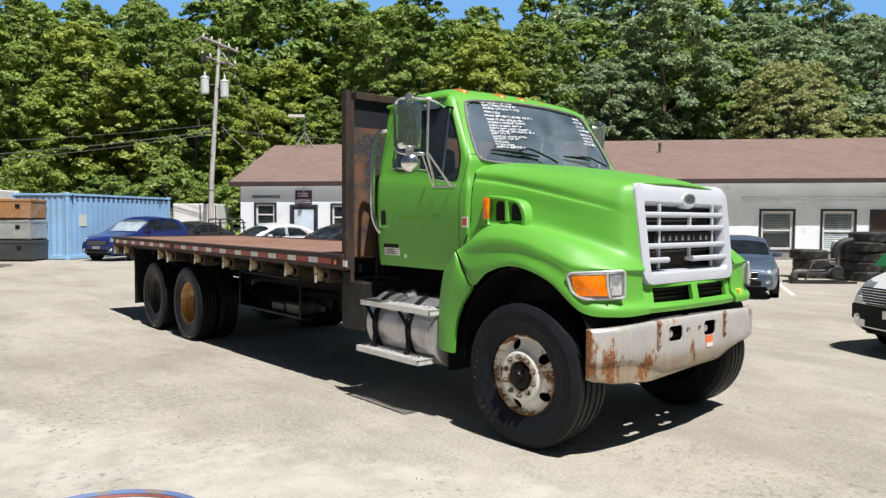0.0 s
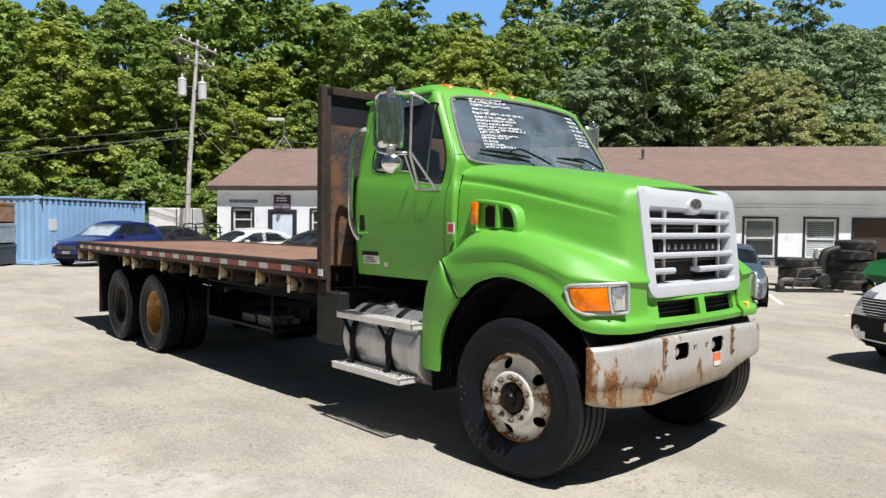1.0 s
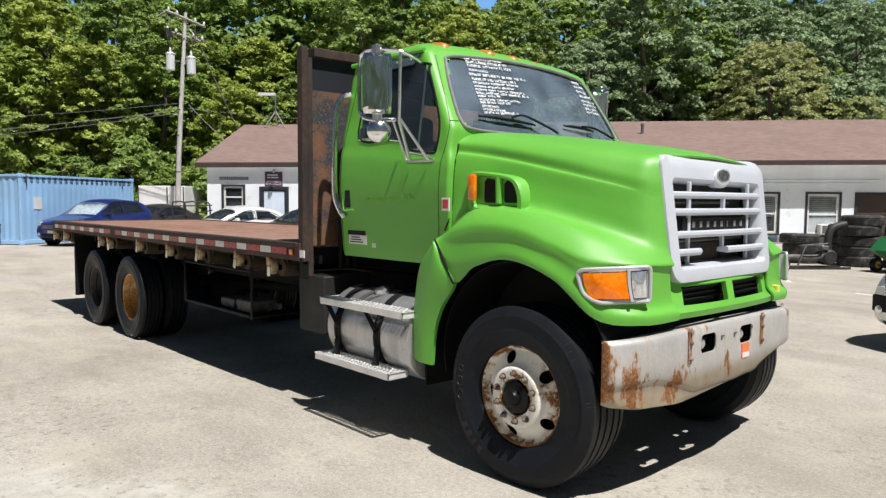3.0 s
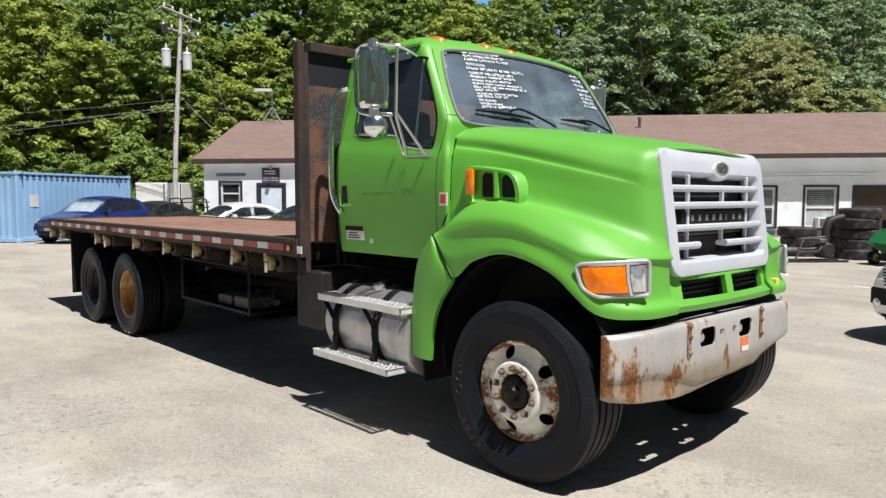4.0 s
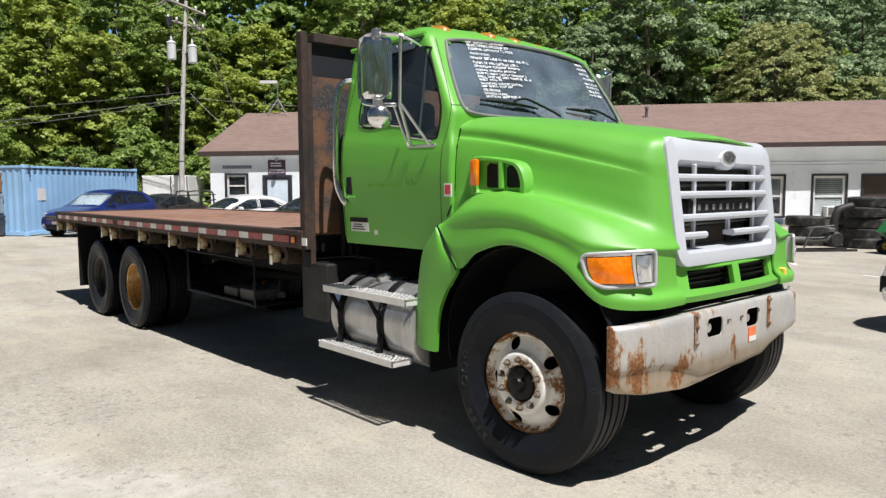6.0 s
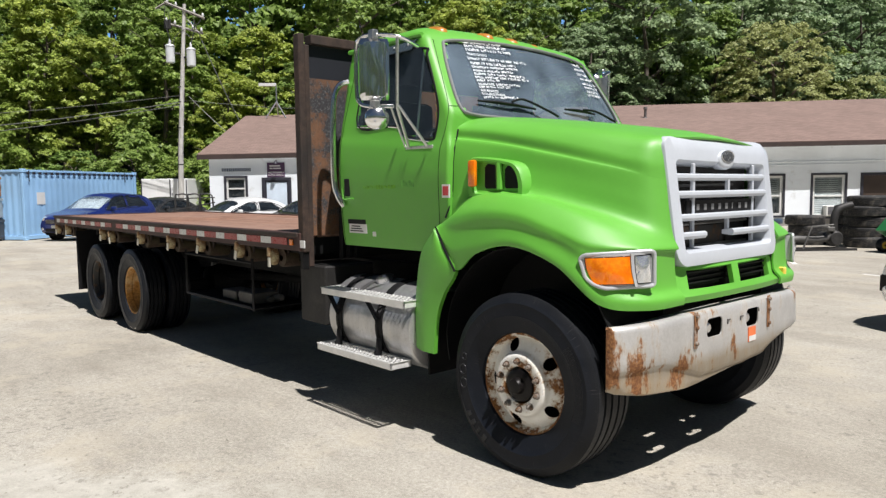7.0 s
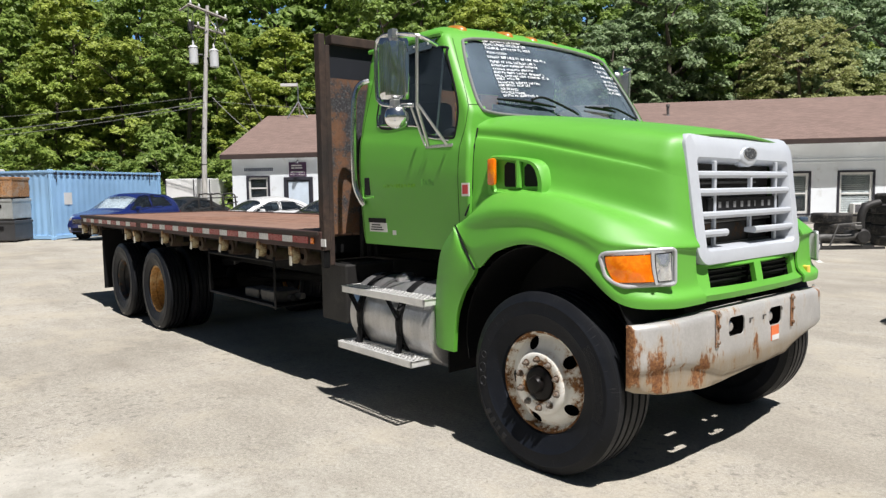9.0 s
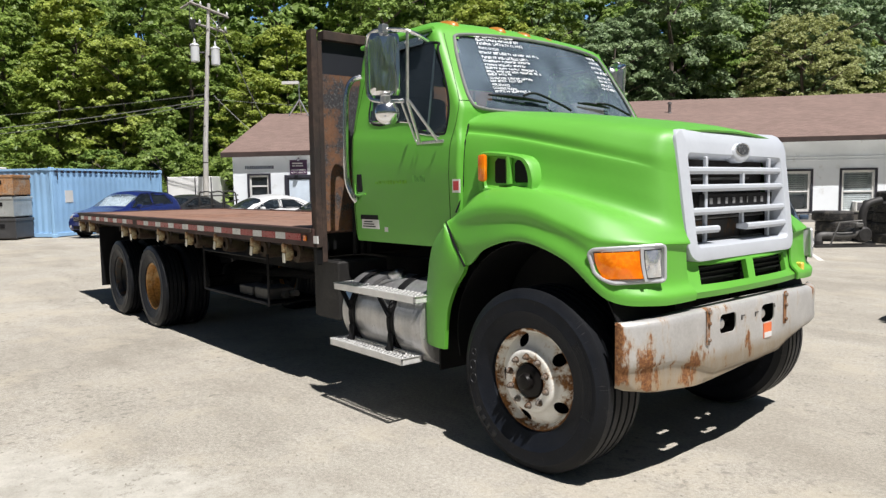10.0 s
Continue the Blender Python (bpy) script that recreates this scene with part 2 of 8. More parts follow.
def ground_material():
    """Dusty worn asphalt: pale broad stains, tyre-worn streaks, grit and fine cracks of darker tar."""
    m, nt, p = nodes_of("dusty_yard")
    broad = noise_node(nt, 0.26, 9, 0.66)
    streak = noise_node(nt, 0.9, 8, 0.68, stretch=(0.35, 1.2, 1))
    mid = noise_node(nt, 3.2, 6, 0.65)
    grit = sums(nt, "MULTIPLY_ADD", noise_node(nt, 38, 6, 0.72), 0.45, sums(nt, "MULTIPLY", noise_node(nt, 130, 5, 0.7), 0.55))
    col = ramp(nt, broad, [(0.34, (0.242, 0.220, 0.188)), (0.46, (0.335, 0.312, 0.276)), (0.54, (0.385, 0.364, 0.330)), (0.66, (0.476, 0.456, 0.424))])
    col = blend(nt, 0.45, col, ramp(nt, streak, [(0.34, (0.262, 0.244, 0.220)), (0.66, (0.474, 0.452, 0.416))]))
    col = blend(nt, ramp(nt, mid, [(0.55, grey(0)), (0.72, grey(0.5))]), col, (0.27, 0.25, 0.225))
    col = blend(nt, 0.6, col, ramp(nt, grit, [(0.36, grey(0.16)), (0.64, grey(0.82))]), "OVERLAY")
    dusty = noise_node(nt, 0.55, 8, 0.7)
    col = blend(nt, ramp(nt, dusty, [(0.50, grey(0)), (0.60, grey(0.55))]), col, (0.445, 0.405, 0.340))
    fleck = noise_node(nt, 17, 6, 0.75)
    patchy = noise_node(nt, 0.75, 4, 0.6)
    both2 = blend(nt, 1.0, ramp(nt, fleck, [(0.54, grey(0)), (0.66, grey(0.75))]), ramp(nt, patchy, [(0.42, grey(0.1)), (0.62, grey(1))]), "MULTIPLY")
    col = blend(nt, both2, col, (0.20, 0.188, 0.162))
    # pale broken concrete apron, its edge ragged
    tca = nt.nodes.new("ShaderNodeTexCoord")
    rot = nt.nodes.new("ShaderNodeVectorMath")
    rot.operation = "DOT_PRODUCT"
    nt.links.new(tca.outputs["Object"], rot.inputs[0])
    rot.inputs[1].default_value = APRON
    edge = sums(nt, "ADD", rot.outputs["Value"], sums(nt, "MULTIPLY", noise_node(nt, 1.6, 6, 0.65), 1.5))
    apron = ramp(nt, sums(nt, "ADD", edge, APRON_AT), [(0.34, grey(0)), (0.62, grey(0.62))])
    reach = ramp(nt, sums(nt, "MULTIPLY", sums(nt, "ADD", edge, APRON_AT), 0.2), [(0.45, grey(1)), (0.62, grey(0))])
    apron = blend(nt, 1.0, apron, reach, "MULTIPLY")
    col = blend(nt, apron, col, ramp(nt, mid, [(0.38, (0.40, 0.388, 0.360)), (0.62, (0.57, 0.555, 0.525))]))
    chipn = noise_node(nt, 11, 7, 0.72)
    col = blend(nt, blend(nt, 1.0, ramp(nt, chipn, [(0.55, grey(0)), (0.62, grey(0.85))]), ramp(nt, noise_node(nt, 0.9, 3), [(0.46, grey(0.05)), (0.60, grey(1))]), "MULTIPLY"), col, (0.215, 0.205, 0.185))
    vo = nt.nodes.new("ShaderNodeTexVoronoi")
    vo.inputs["Scale"].default_value = 26
    tc = nt.nodes.new("ShaderNodeTexCoord")
    nt.links.new(tc.outputs["Object"], vo.inputs["Vector"])
    chips = ramp(nt, vo.outputs["Distance"], [(0.07, grey(1)), (0.12, grey(0))])
    pick = ramp(nt, mid, [(0.5, grey(0)), (0.62, grey(0.8))])
    both = blend(nt, 1.0, chips, pick, "MULTIPLY")
    col = blend(nt, both, col, (0.2, 0.19, 0.17))
    col = blend(nt, 1.0, col, (1.0, 0.995, 0.960), "MULTIPLY")
    nt.links.new(col, p.inputs["Base Color"])
    p.inputs["Roughness"].default_value = 0.93
    p.inputs["Specular IOR Level"].default_value = 0.2
    # crumbled patches where the coarse aggregate stands bare
    crumb = ramp(nt, noise_node(nt, 0.62, 7, 0.68), [(0.47, grey(0)), (0.60, grey(1))])
    stones = sums(nt, "MULTIPLY", crumb, noise_node(nt, 55, 3, 0.6))
    height = sums(nt, "ADD", sums(nt, "ADD", grit, mid), sums(nt, "MULTIPLY", stones, 1.6))
    bumped(nt, p, height, 0.6, 0.012)
    return m


GREEN = material("green_paint", (0.111, 0.388, 0.037), 0.62, 0, 0.05, 1.2, 30, 0.01, 0.001, 0.85)
WHITE_PLASTIC = material("grille_white", (0.47, 0.50, 0.55), 0.4, 0, 0.05, 3, 40, 0.03, 0.001)
RUBBER = material("tyre_rubber", (0.0065, 0.0078, 0.0120), 0.42, 0, 0.4, 5, 60, 0.3, 0.003, 0, (0.046, 0.045, 0.045), (0.55, 0.74))


def tyre_material():
    """Old tyre rubber: dark wall with sky sheen put in as a blue tint, a dusty shoulder, rubbed rings and short
    scratches across the wall.
    """
    m, nt, p = nodes_of("scuffed_tyre_wall")
    tc = nt.nodes.new("ShaderNodeTexCoord")
    xyz = nt.nodes.new("ShaderNodeSeparateXYZ")
    nt.links.new(tc.outputs["Object"], xyz.inputs[0])
    rad = sums(nt, "SQRT", sums(nt, "ADD", sums(nt, "MULTIPLY", xyz.outputs["X"], xyz.outputs["X"]), sums(nt, "MULTIPLY", xyz.outputs["Z"], xyz.outputs["Z"])), 0.0)
    ang = sums(nt, "ARCTAN2", xyz.outputs["Z"], xyz.outputs["X"])
    polar = nt.nodes.new("ShaderNodeCombineXYZ")
    nt.links.new(sums(nt, "MULTIPLY", ang, 3.0), polar.inputs[0])
    nt.links.new(sums(nt, "MULTIPLY", rad, 2.0), polar.inputs[1])
    def over(scale, stretch, detail=4):
        mp = nt.nodes.new("ShaderNodeMapping")
        mp.inputs["Scale"].default_value = stretch
        nt.links.new(polar.outputs[0], mp.inputs[0])
        n = nt.nodes.new("ShaderNodeTexNoise")
        n.inputs["Scale"].default_value = scale
        n.inputs["Detail"].default_value = detail
        nt.links.new(mp.outputs[0], n.inputs["Vector"])
        return n.outputs["Fac"]
    patch = noise_node(nt, 6, 6, 0.65)
    fine = noise_node(nt, 90, 4, 0.6)
    # the blue in these darks stands in for reflected sky
    col = ramp(nt, patch, [(0.35, (0.0058, 0.0078, 0.0125)), (0.65, (0.0120, 0.0142, 0.0200))])
    rings = over(9.0, (0.12, 9.0, 1))
    col = blend(nt, ramp(nt, rings, [(0.50, grey(0)), (0.70, grey(0.5))]), col, (0.009, 0.0108, 0.0150))
    shoulder = ramp(nt, rad, [(0.455, grey(0)), (0.50, grey(0.55)), (0.52, grey(0.8))])
    col = blend(nt, shoulder, col, (0.0125, 0.0132, 0.0150))
    scratch = over(7.0, (6.0, 0.9, 1), 2)
    some = ramp(nt, over(2.2, (1, 2.5, 1), 2), [(0.52, grey(0)), (0.62, grey(1))])
    col = blend(nt, blend(nt, 1.0, ramp(nt, scratch, [(0.66, grey(0)), (0.70, grey(0.8))]), some, "MULTIPLY"), col, (0.060, 0.058, 0.058))
    scuff = ramp(nt, noise_node(nt, 9, 7, 0.7), [(0.62, grey(0)), (0.72, grey(0.6))])
    col = blend(nt, scuff, col, (0.030, 0.030, 0.031))
    nt.links.new(col, p.inputs["Base Color"])
    nt.links.new(ramp(nt, patch, [(0.3, grey(0.36)), (0.7, grey(0.58))]), p.inputs["Roughness"])
    p.inputs["Specular IOR Level"].default_value = 0.15
    bumped(nt, p, sums(nt, "ADD", sums(nt, "MULTIPLY", rings, 0.6), fine), 0.35, 0.003)
    return m


TYRE_WALL = tyre_material()
BLACK = material("black_steel", (0.005, 0.005, 0.0056), 0.65, 0, 0.3, 4, 50, 0.2, 0.003, 0, (0.013, 0.011, 0.010), (0.6, 0.8))
FLAT_BLACK = material("black_plastic", (0.007, 0.007, 0.008), 0.65, 0, 0.2, 5, 60, 0.1, 0.002)
CHROME = material("chrome", (0.80, 0.81, 0.83), 0.16, 1, 0.05, 6, 60, 0.02, 0.0005)
STEEL = material("stainless_steel", (0.62, 0.62, 0.63), 0.32, 1, 0.12, 6, 70, 0.05, 0.001)
ALU = material("tread_aluminium", (0.78, 0.78, 0.77), 0.45, 0.35, 0.10, 8, 80, 0.1, 0.002, 0, (0.55, 0.53, 0.50), (0.6, 0.8))
TANK = material("brushed_tank_aluminium", (0.47, 0.47, 0.48), 0.34, 0.75, 0.16, 5, 60, 0.08, 0.001, 0, (0.56, 0.54, 0.51), (0.55, 0.8), (2.5, 1, 0.4))
BUMPER = bumper_material()
RIM = rim_material()
RIM_OCHRE = rusted("rusty_ochre_rim", (0.72, 0.52, 0.27), (0.42, 0.20, 0.045), 0.6, 0, 0.42, 0.60, 4.0)
HUB = rusted("rusty_black_hub", (0.02, 0.02, 0.02), (0.12, 0.06, 0.025), 0.5, 0, 0.6, 0.72, 7.0)
RUSTY_PLATE = plate_material()
RUST_FRAME = rusted("brown_primed_steel", (0.022, 0.017, 0.0165), (0.046, 0.028, 0.021), 0.65, 0, 0.5, 0.7, 2.0)
DECK = rusted("worn_red_brown_deck", (0.275, 0.172, 0.132), (0.225, 0.118, 0.078), 0.75, 0, 0.5, 0.75, 0.9, (0.3, 1, 1))
SIDE_RAIL = rusted("dark_red_side_rail", (0.052, 0.020, 0.017), (0.060, 0.032, 0.024), 0.6, 0, 0.55, 0.75, 2.0)
TAPE_RED = material("red_reflective_tape", (0.33, 0.022, 0.022), 0.3, 0, 0.15, 8, 80, 0.05, 0.001)
TAPE_WHITE = material("white_reflective_tape", (0.70, 0.70, 0.70), 0.3, 0, 0.12, 8, 80, 0.05, 0.001)
WINCH = rusted("cream_winch_paint", (0.60, 0.52, 0.30), (0.18, 0.09, 0.04), 0.5, 0, 0.58, 0.72, 8.0)
AMBER = material("amber_lens", (0.80, 0.165, 0.003), 0.15, 0, 0.2, 9, 45, 0.25, 0.003, 0.4, (0.92, 0.32, 0.008), (0.50, 0.75))
BEZEL = material("pale_lamp_bezel", (0.45, 0.46, 0.48), 0.35, 0.2, 0.05, 6, 60, 0.02, 0.001)
CLEAR_LENS = material("clear_headlamp_lens", (0.74, 0.80, 0.88), 0.08, 0.75, 0.35, 16, 50, 0.3, 0.005, 0.6)
RED_STICKER = material("red_sticker", (0.55, 0.05, 0.06), 0.45, 0, 0.1, 9, 60, 0.02, 0.001)
WHITE = material("white_paint", (0.70, 0.70, 0.69), 0.4, 0, 0.06, 2, 40, 0.03, 0.001)
WRITING = material("white_window_paint", (0.85, 0.86, 0.88), 0.7, 0, 0.05, 20, 90, 0.05, 0.001)
ORANGE = material("orange_label", (0.75, 0.17, 0.05), 0.5, 0, 0.1, 9, 60, 0.02, 0.001)
SEAT = material("dark_seat_cloth", (0.06, 0.062, 0.07), 0.85, 0, 0.2, 8, 120, 0.2, 0.002)
# heavy film on the windshield stands in for the sky it reflects
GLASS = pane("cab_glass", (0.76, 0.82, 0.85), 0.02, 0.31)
GLASS_SIDE = pane("door_glass", (0.62, 0.72, 0.72), 0.02, 0.08)
GLASS_DARK = pane("tinted_glass", (0.20, 0.23, 0.25))
HAZE_MIRROR = material("mirror_silver", (0.88, 0.90, 0.92), 0.06, 1, 0.02, 3, 20, 0.0)
RUBBER.node_tree.nodes["Principled BSDF"].inputs["Specular IOR Level"].default_value = 0.36
GREEN.node_tree.nodes["Principled BSDF"].inputs["Specular IOR Level"].default_value = 0.25
GREEN.node_tree.nodes["Principled BSDF"].inputs["Coat Roughness"].default_value = 0.46
for dull in (BLACK, FLAT_BLACK, SEAT):
    dull.node_tree.nodes["Principled BSDF"].inputs["Specular IOR Level"].default_value = 0.22
GROUND = ground_material()


# ---- building blocks ----
def finish(name, bm, mat, parent=None, label="", angle=35, m=None):
    bmesh.ops.recalc_face_normals(bm, faces=bm.faces)
    me = bpy.data.meshes.new(name)
    bm.to_mesh(me)
    bm.free()
    me.materials.append(mat)
    me.polygons.foreach_set("use_smooth", [True] * len(me.polygons))
    me.set_sharp_from_angle(angle=radians(angle))
    ob = new(name, me)
    if m is not None:
        ob.matrix_basis = m
    if parent is not None:
        ob.parent = parent
    if label:
        tagged(ob, label)
    return ob


def part(name, bm, mat, parent, label="", angle=35, m=None):
    return finish(name, bm, mat, parent, label, angle, m)


def again(ob, parent, m, name=None):
    """One more piece on the same mesh, with its sub-parts."""
    o = new(name or ob.name.split(".")[0], ob.data)
    o.matrix_basis = m
    o.parent = parent
    if "label" in ob:
        o["label"] = ob["label"]
    for c in ob.children:
        k = new(c.name.split(".")[0], c.data)
        k.matrix_basis = c.matrix_basis
        k.parent = o
        if "label" in c:
            k["label"] = c["label"]
    return o


def thing(name, label, category, m=None, group="", kind=""):
    ob = new(name)
    ob.empty_display_size = 0.2
    if m is not None:
        ob.matrix_basis = m
    return tagged(ob, label, category, group, kind)


def box(bm, lo, hi, bevel=0.0, m=None, seg=1):
    sub = bmesh.new() if bevel else bm
    xs, ys, zs = zip(lo, hi)
    v = [sub.verts.new((xs[i], ys[j], zs[k])) for i in (0, 1) for j in (0, 1) for k in (0, 1)]
    for f in ((0, 1, 3, 2), (4, 6, 7, 5), (0, 4, 5, 1), (2, 3, 7, 6), (0, 2, 6, 4), (1, 5, 7, 3)):
        sub.faces.new([v[i] for i in f])
    if bevel:
        bmesh.ops.bevel(sub, geom=sub.edges[:], offset=bevel, segments=seg, profile=0.5, affect="EDGES")
        if m is not None:
            bmesh.ops.transform(sub, matrix=m, verts=sub.verts)
        merge(bm, sub)
    elif m is not None:
        bmesh.ops.transform(bm, matrix=m, verts=v)
    return bm


def merge(bm, sub):
    sub.verts.index_update()
    vs = [bm.verts.new(v.co) for v in sub.verts]
    for f in sub.faces:
        bm.faces.new([vs[v.index] for v in f.verts])
    sub.free()


def boxes(*items, bevel=0.0):
    bm = bmesh.new()
    for lo, hi in items:
        box(bm, lo, hi, bevel)
    return bm


def tube(bm, pts, r, n=8, closed=False, radii=None):
    """A round bar along points."""
    pts = [Vector(p) for p in pts]
    rings = []
    side = None
    k = len(pts)
    for i, p in enumerate(pts):
        a = pts[(i - 1) % k] if (i > 0 or closed) else p
        b = pts[(i + 1) % k] if (i < k - 1 or closed) else p
        d = (b - a).normalized()
        if side is None:
            side = d.cross(Vector((0, 0, 1)) if abs(d.z) < 0.9 else Vector((1, 0, 0))).normalized()
        else:
            side = (side - d * side.dot(d)).normalized()
        up = d.cross(side)
        rr = radii[i] if radii else r
        rings.append([bm.verts.new(p + (side * math.cos(2 * math.pi * j / n) + up * math.sin(2 * math.pi * j / n)) * rr) for j in range(n)])
    for i in range(k if closed else k - 1):
        a, b = rings[i], rings[(i + 1) % k]
        for j in range(n):
            bm.faces.new((a[j], a[(j + 1) % n], b[(j + 1) % n], b[j]))
    if not closed:
        bm.faces.new(rings[0][::-1])
        bm.faces.new(rings[-1])
    return bm


def curved(pts, steps=8, closed=False):
    """Points smoothed by a Catmull-Rom curve."""
    pts = [Vector(p) for p in pts]
    k = len(pts)
    out = []
    for i in range(k if closed else k - 1):
        p0 = pts[(i - 1) % k] if (i > 0 or closed) else pts[0]
        p1, p2 = pts[i], pts[(i + 1) % k]
        p3 = pts[(i + 2) % k] if (i + 2 < k or closed) else pts[-1]
        for s in range(steps):
            t = s / steps
            out.append(0.5 * ((2 * p1) + (p2 - p0) * t + (2 * p0 - 5 * p1 + 4 * p2 - p3) * t * t + (3 * p1 - p0 - 3 * p2 + p3) * t ** 3))
    if not closed:
        out.append(pts[-1])
    return out


def lathe(bm, profile, n=32, axis="y", centre=(0, 0, 0), caps=False):
    """Turns a profile of (along, radius) round an axis."""
    rings = []
    for along, r in profile:
        ring = []
        for j in range(n):
            a = 2 * math.pi * j / n
            c, s = math.cos(a) * r, math.sin(a) * r
            q = {"x": (along, c, s), "y": (s, along, c), "z": (c, s, along)}[axis]
            ring.append(bm.verts.new(Vector(q) + Vector(centre)))
        rings.append(ring)
    for a, b in zip(rings, rings[1:]):
        for j in range(n):
            bm.faces.new((a[j], a[(j + 1) % n], b[(j + 1) % n], b[j]))
    if caps:
        bm.faces.new(rings[0][::-1])
        bm.faces.new(rings[-1])
    return bm


def sheet(bm, grid, flip=False):
    """A surface through rows of points."""
    vs = [[bm.verts.new(p) for p in row] for row in grid]
    for a, b in zip(vs, vs[1:]):
        for j in range(len(a) - 1):
            q = (a[j], a[j + 1], b[j + 1], b[j])
            if len({v.co.to_tuple(5) for v in q}) > 2:
                bm.faces.new(q[::-1] if flip else q)
    return vs


def thick(bm, depth):
    """Gives an open sheet thickness: an inner copy along the normals, joined round the border."""
    bmesh.ops.remove_doubles(bm, verts=bm.verts, dist=0.0004)
    bmesh.ops.recalc_face_normals(bm, faces=bm.faces)
    bm.normal_update()
    faces = bm.faces[:]
    border = [(e.verts[0], e.verts[1]) for e in bm.edges if len(e.link_faces) == 1]
    inner = {v: bm.verts.new(v.co - v.normal * depth) for v in bm.verts[:]}
    for f in faces:
        bm.faces.new([inner[v] for v in reversed(f.verts)])
    for a, b in border:
        bm.faces.new((a, b, inner[b], inner[a]))
    return bm


def inside(x, y, poly):
    c = False
    j = len(poly) - 1
    for i in range(len(poly)):
        (xi, yi), (xj, yj) = poly[i], poly[j]
        if (yi > y) != (yj > y) and x < (xj - xi) * (y - yi) / (yj - yi) + xi:
            c = not c
        j = i
    return c


def lerp(keys, x):
    """Linear values between rows of (x, v...)."""
    if x <= keys[0][0]:
        return keys[0][1:]
    for a, b in zip(keys, keys[1:]):
        if x <= b[0]:
            t = (x - a[0]) / (b[0] - a[0])
            return tuple(p + (q - p) * t for p, q in zip(a[1:], b[1:]))
    return keys[-1][1:]


def bar_writing(parent, name, mat, rows, origin, right, up, out, gap=0.3, label=""):
    """Plain bars in place of unreadable writing: rows of (down, height, [word lengths])."""
    right, up, out = Vector(right).normalized(), Vector(up).normalized(), Vector(out).normalized()
    bm = bmesh.new()
    for down, h, words in rows:
        s = 0.0
        for wlen in words:
            o = Vector(origin) + right * s - up * down + out * 0.002
            v = [bm.verts.new(o + right * a + up * b + out * c) for c in (0, 0.002) for a, b in ((0, 0), (wlen, 0), (wlen, h), (0, h))]
            for f in ((3, 2, 1, 0), (4, 5, 6, 7), (0, 1, 5, 4), (1, 2, 6, 5), (2, 3, 7, 6), (3, 0, 4, 7)):
                bm.faces.new([v[i] for i in f])
            s += wlen + h * gap
    return part(name, bm, mat, parent, label)


# ---- the truck: front axle at the origin, facing +x, its right side towards -y ----
truck = thing("flatbed_truck", "bright green flatbed truck with worn brown deck and rusty bumper", "truck")


def mirrored(bm):
    """Adds the mirror image across y = 0."""
    geom = bm.verts[:] + bm.edges[:] + bm.faces[:]
    dup = bmesh.ops.duplicate(bm, geom=geom)["geom"]
    bmesh.ops.scale(bm, vec=(1, -1, 1), verts=[g for g in dup if isinstance(g, bmesh.types.BMVert)])
    bmesh.ops.reverse_faces(bm, faces=[g for g in dup if isinstance(g, bmesh.types.BMFace)])
    bmesh.ops.remove_doubles(bm, verts=bm.verts, dist=0.0006)
    return bm


# cab shell: level, front at the middle, bow of the front, half width, rear
CAB = [(1.235, -0.68, 0.03, 0.995, -2.03), (1.30, -0.68, 0.03, 1.010, -2.03), (1.50, -0.68, 0.03, 1.026, -2.03), (1.62, -0.68, 0.03, 1.035, -2.03), (1.72, -0.68, 0.03, 1.040, -2.03), (1.80, -0.68, 0.03, 1.041, -2.03),
       (1.90, -0.68, 0.03, 1.035, -2.03), (1.955, -0.68, 0.04, 1.0295, -2.03), (1.98, -0.68, 0.05, 1.025, -2.03), (2.03, -0.665, 0.08, 1.012, -2.03), (2.16, -0.64, 0.11, 0.995, -2.03), (2.40, -0.79, 0.10, 0.962, -2.02),
       (2.62, -0.925, 0.10, 0.928, -2.01), (2.72, -0.99, 0.10, 0.905, -2.00), (2.755, -1.03, 0.10, 0.885, -1.98), (2.80, -1.11, 0.10, 0.83, -1.95),
       (2.84, -1.22, 0.10, 0.72, -1.90), (2.865, -1.36, 0.08, 0.55, -1.82), (2.88, -1.55, 0.04, 0.28, -1.72)]
CORNER = [(1.235, 0.03), (1.96, 0.03), (2.16, 0.06), (2.72, 0.065), (2.80, 0.11), (2.88, 0.11)]


def half_width(x, z):
    """The cab's half width; the shoulder line under the windows falls towards the front."""
    k = max(0.0, min(1.0, (z - 1.70) / 0.15, (2.30 - z) / 0.15))
    return lerp(CAB, z + k * 0.085 * (x + 1.30))[2]


def cab_ring(z):
    xf, bow, wide, xr = lerp(CAB, z)
    r, rr = lerp(CORNER, z)[0], 0.07
    pts = []
    w = half_width(-0.8, z)
    yc = w - r
    for i in range(25):
        y = yc * i / 24
        pts.append((xf - bow * (y / w) ** 2, -y, 0))
    xc = xf - bow * (yc / w) ** 2
    for i in range(1, 9):
        a = radians(90 * i / 8)
        pts.append((xc - r + r * math.cos(a), -yc - r * math.sin(a), 1))
    for i in range(1, 49):
        x = xc - r + (xr + rr - xc + r) * i / 48
        pts.append((x, -half_width(max(x, xr + rr), z) if x < -0.8 else -w, 2))
    w = half_width(xr + rr, z)
    for i in range(1, 6):
        a = radians(90 * i / 5)
        pts.append((xr + rr - rr * math.sin(a), -w + rr - rr * math.cos(a), 3))
    for i in range(1, 9):
        pts.append((xr, -(w - rr) * (1 - i / 8), 4))
    return pts


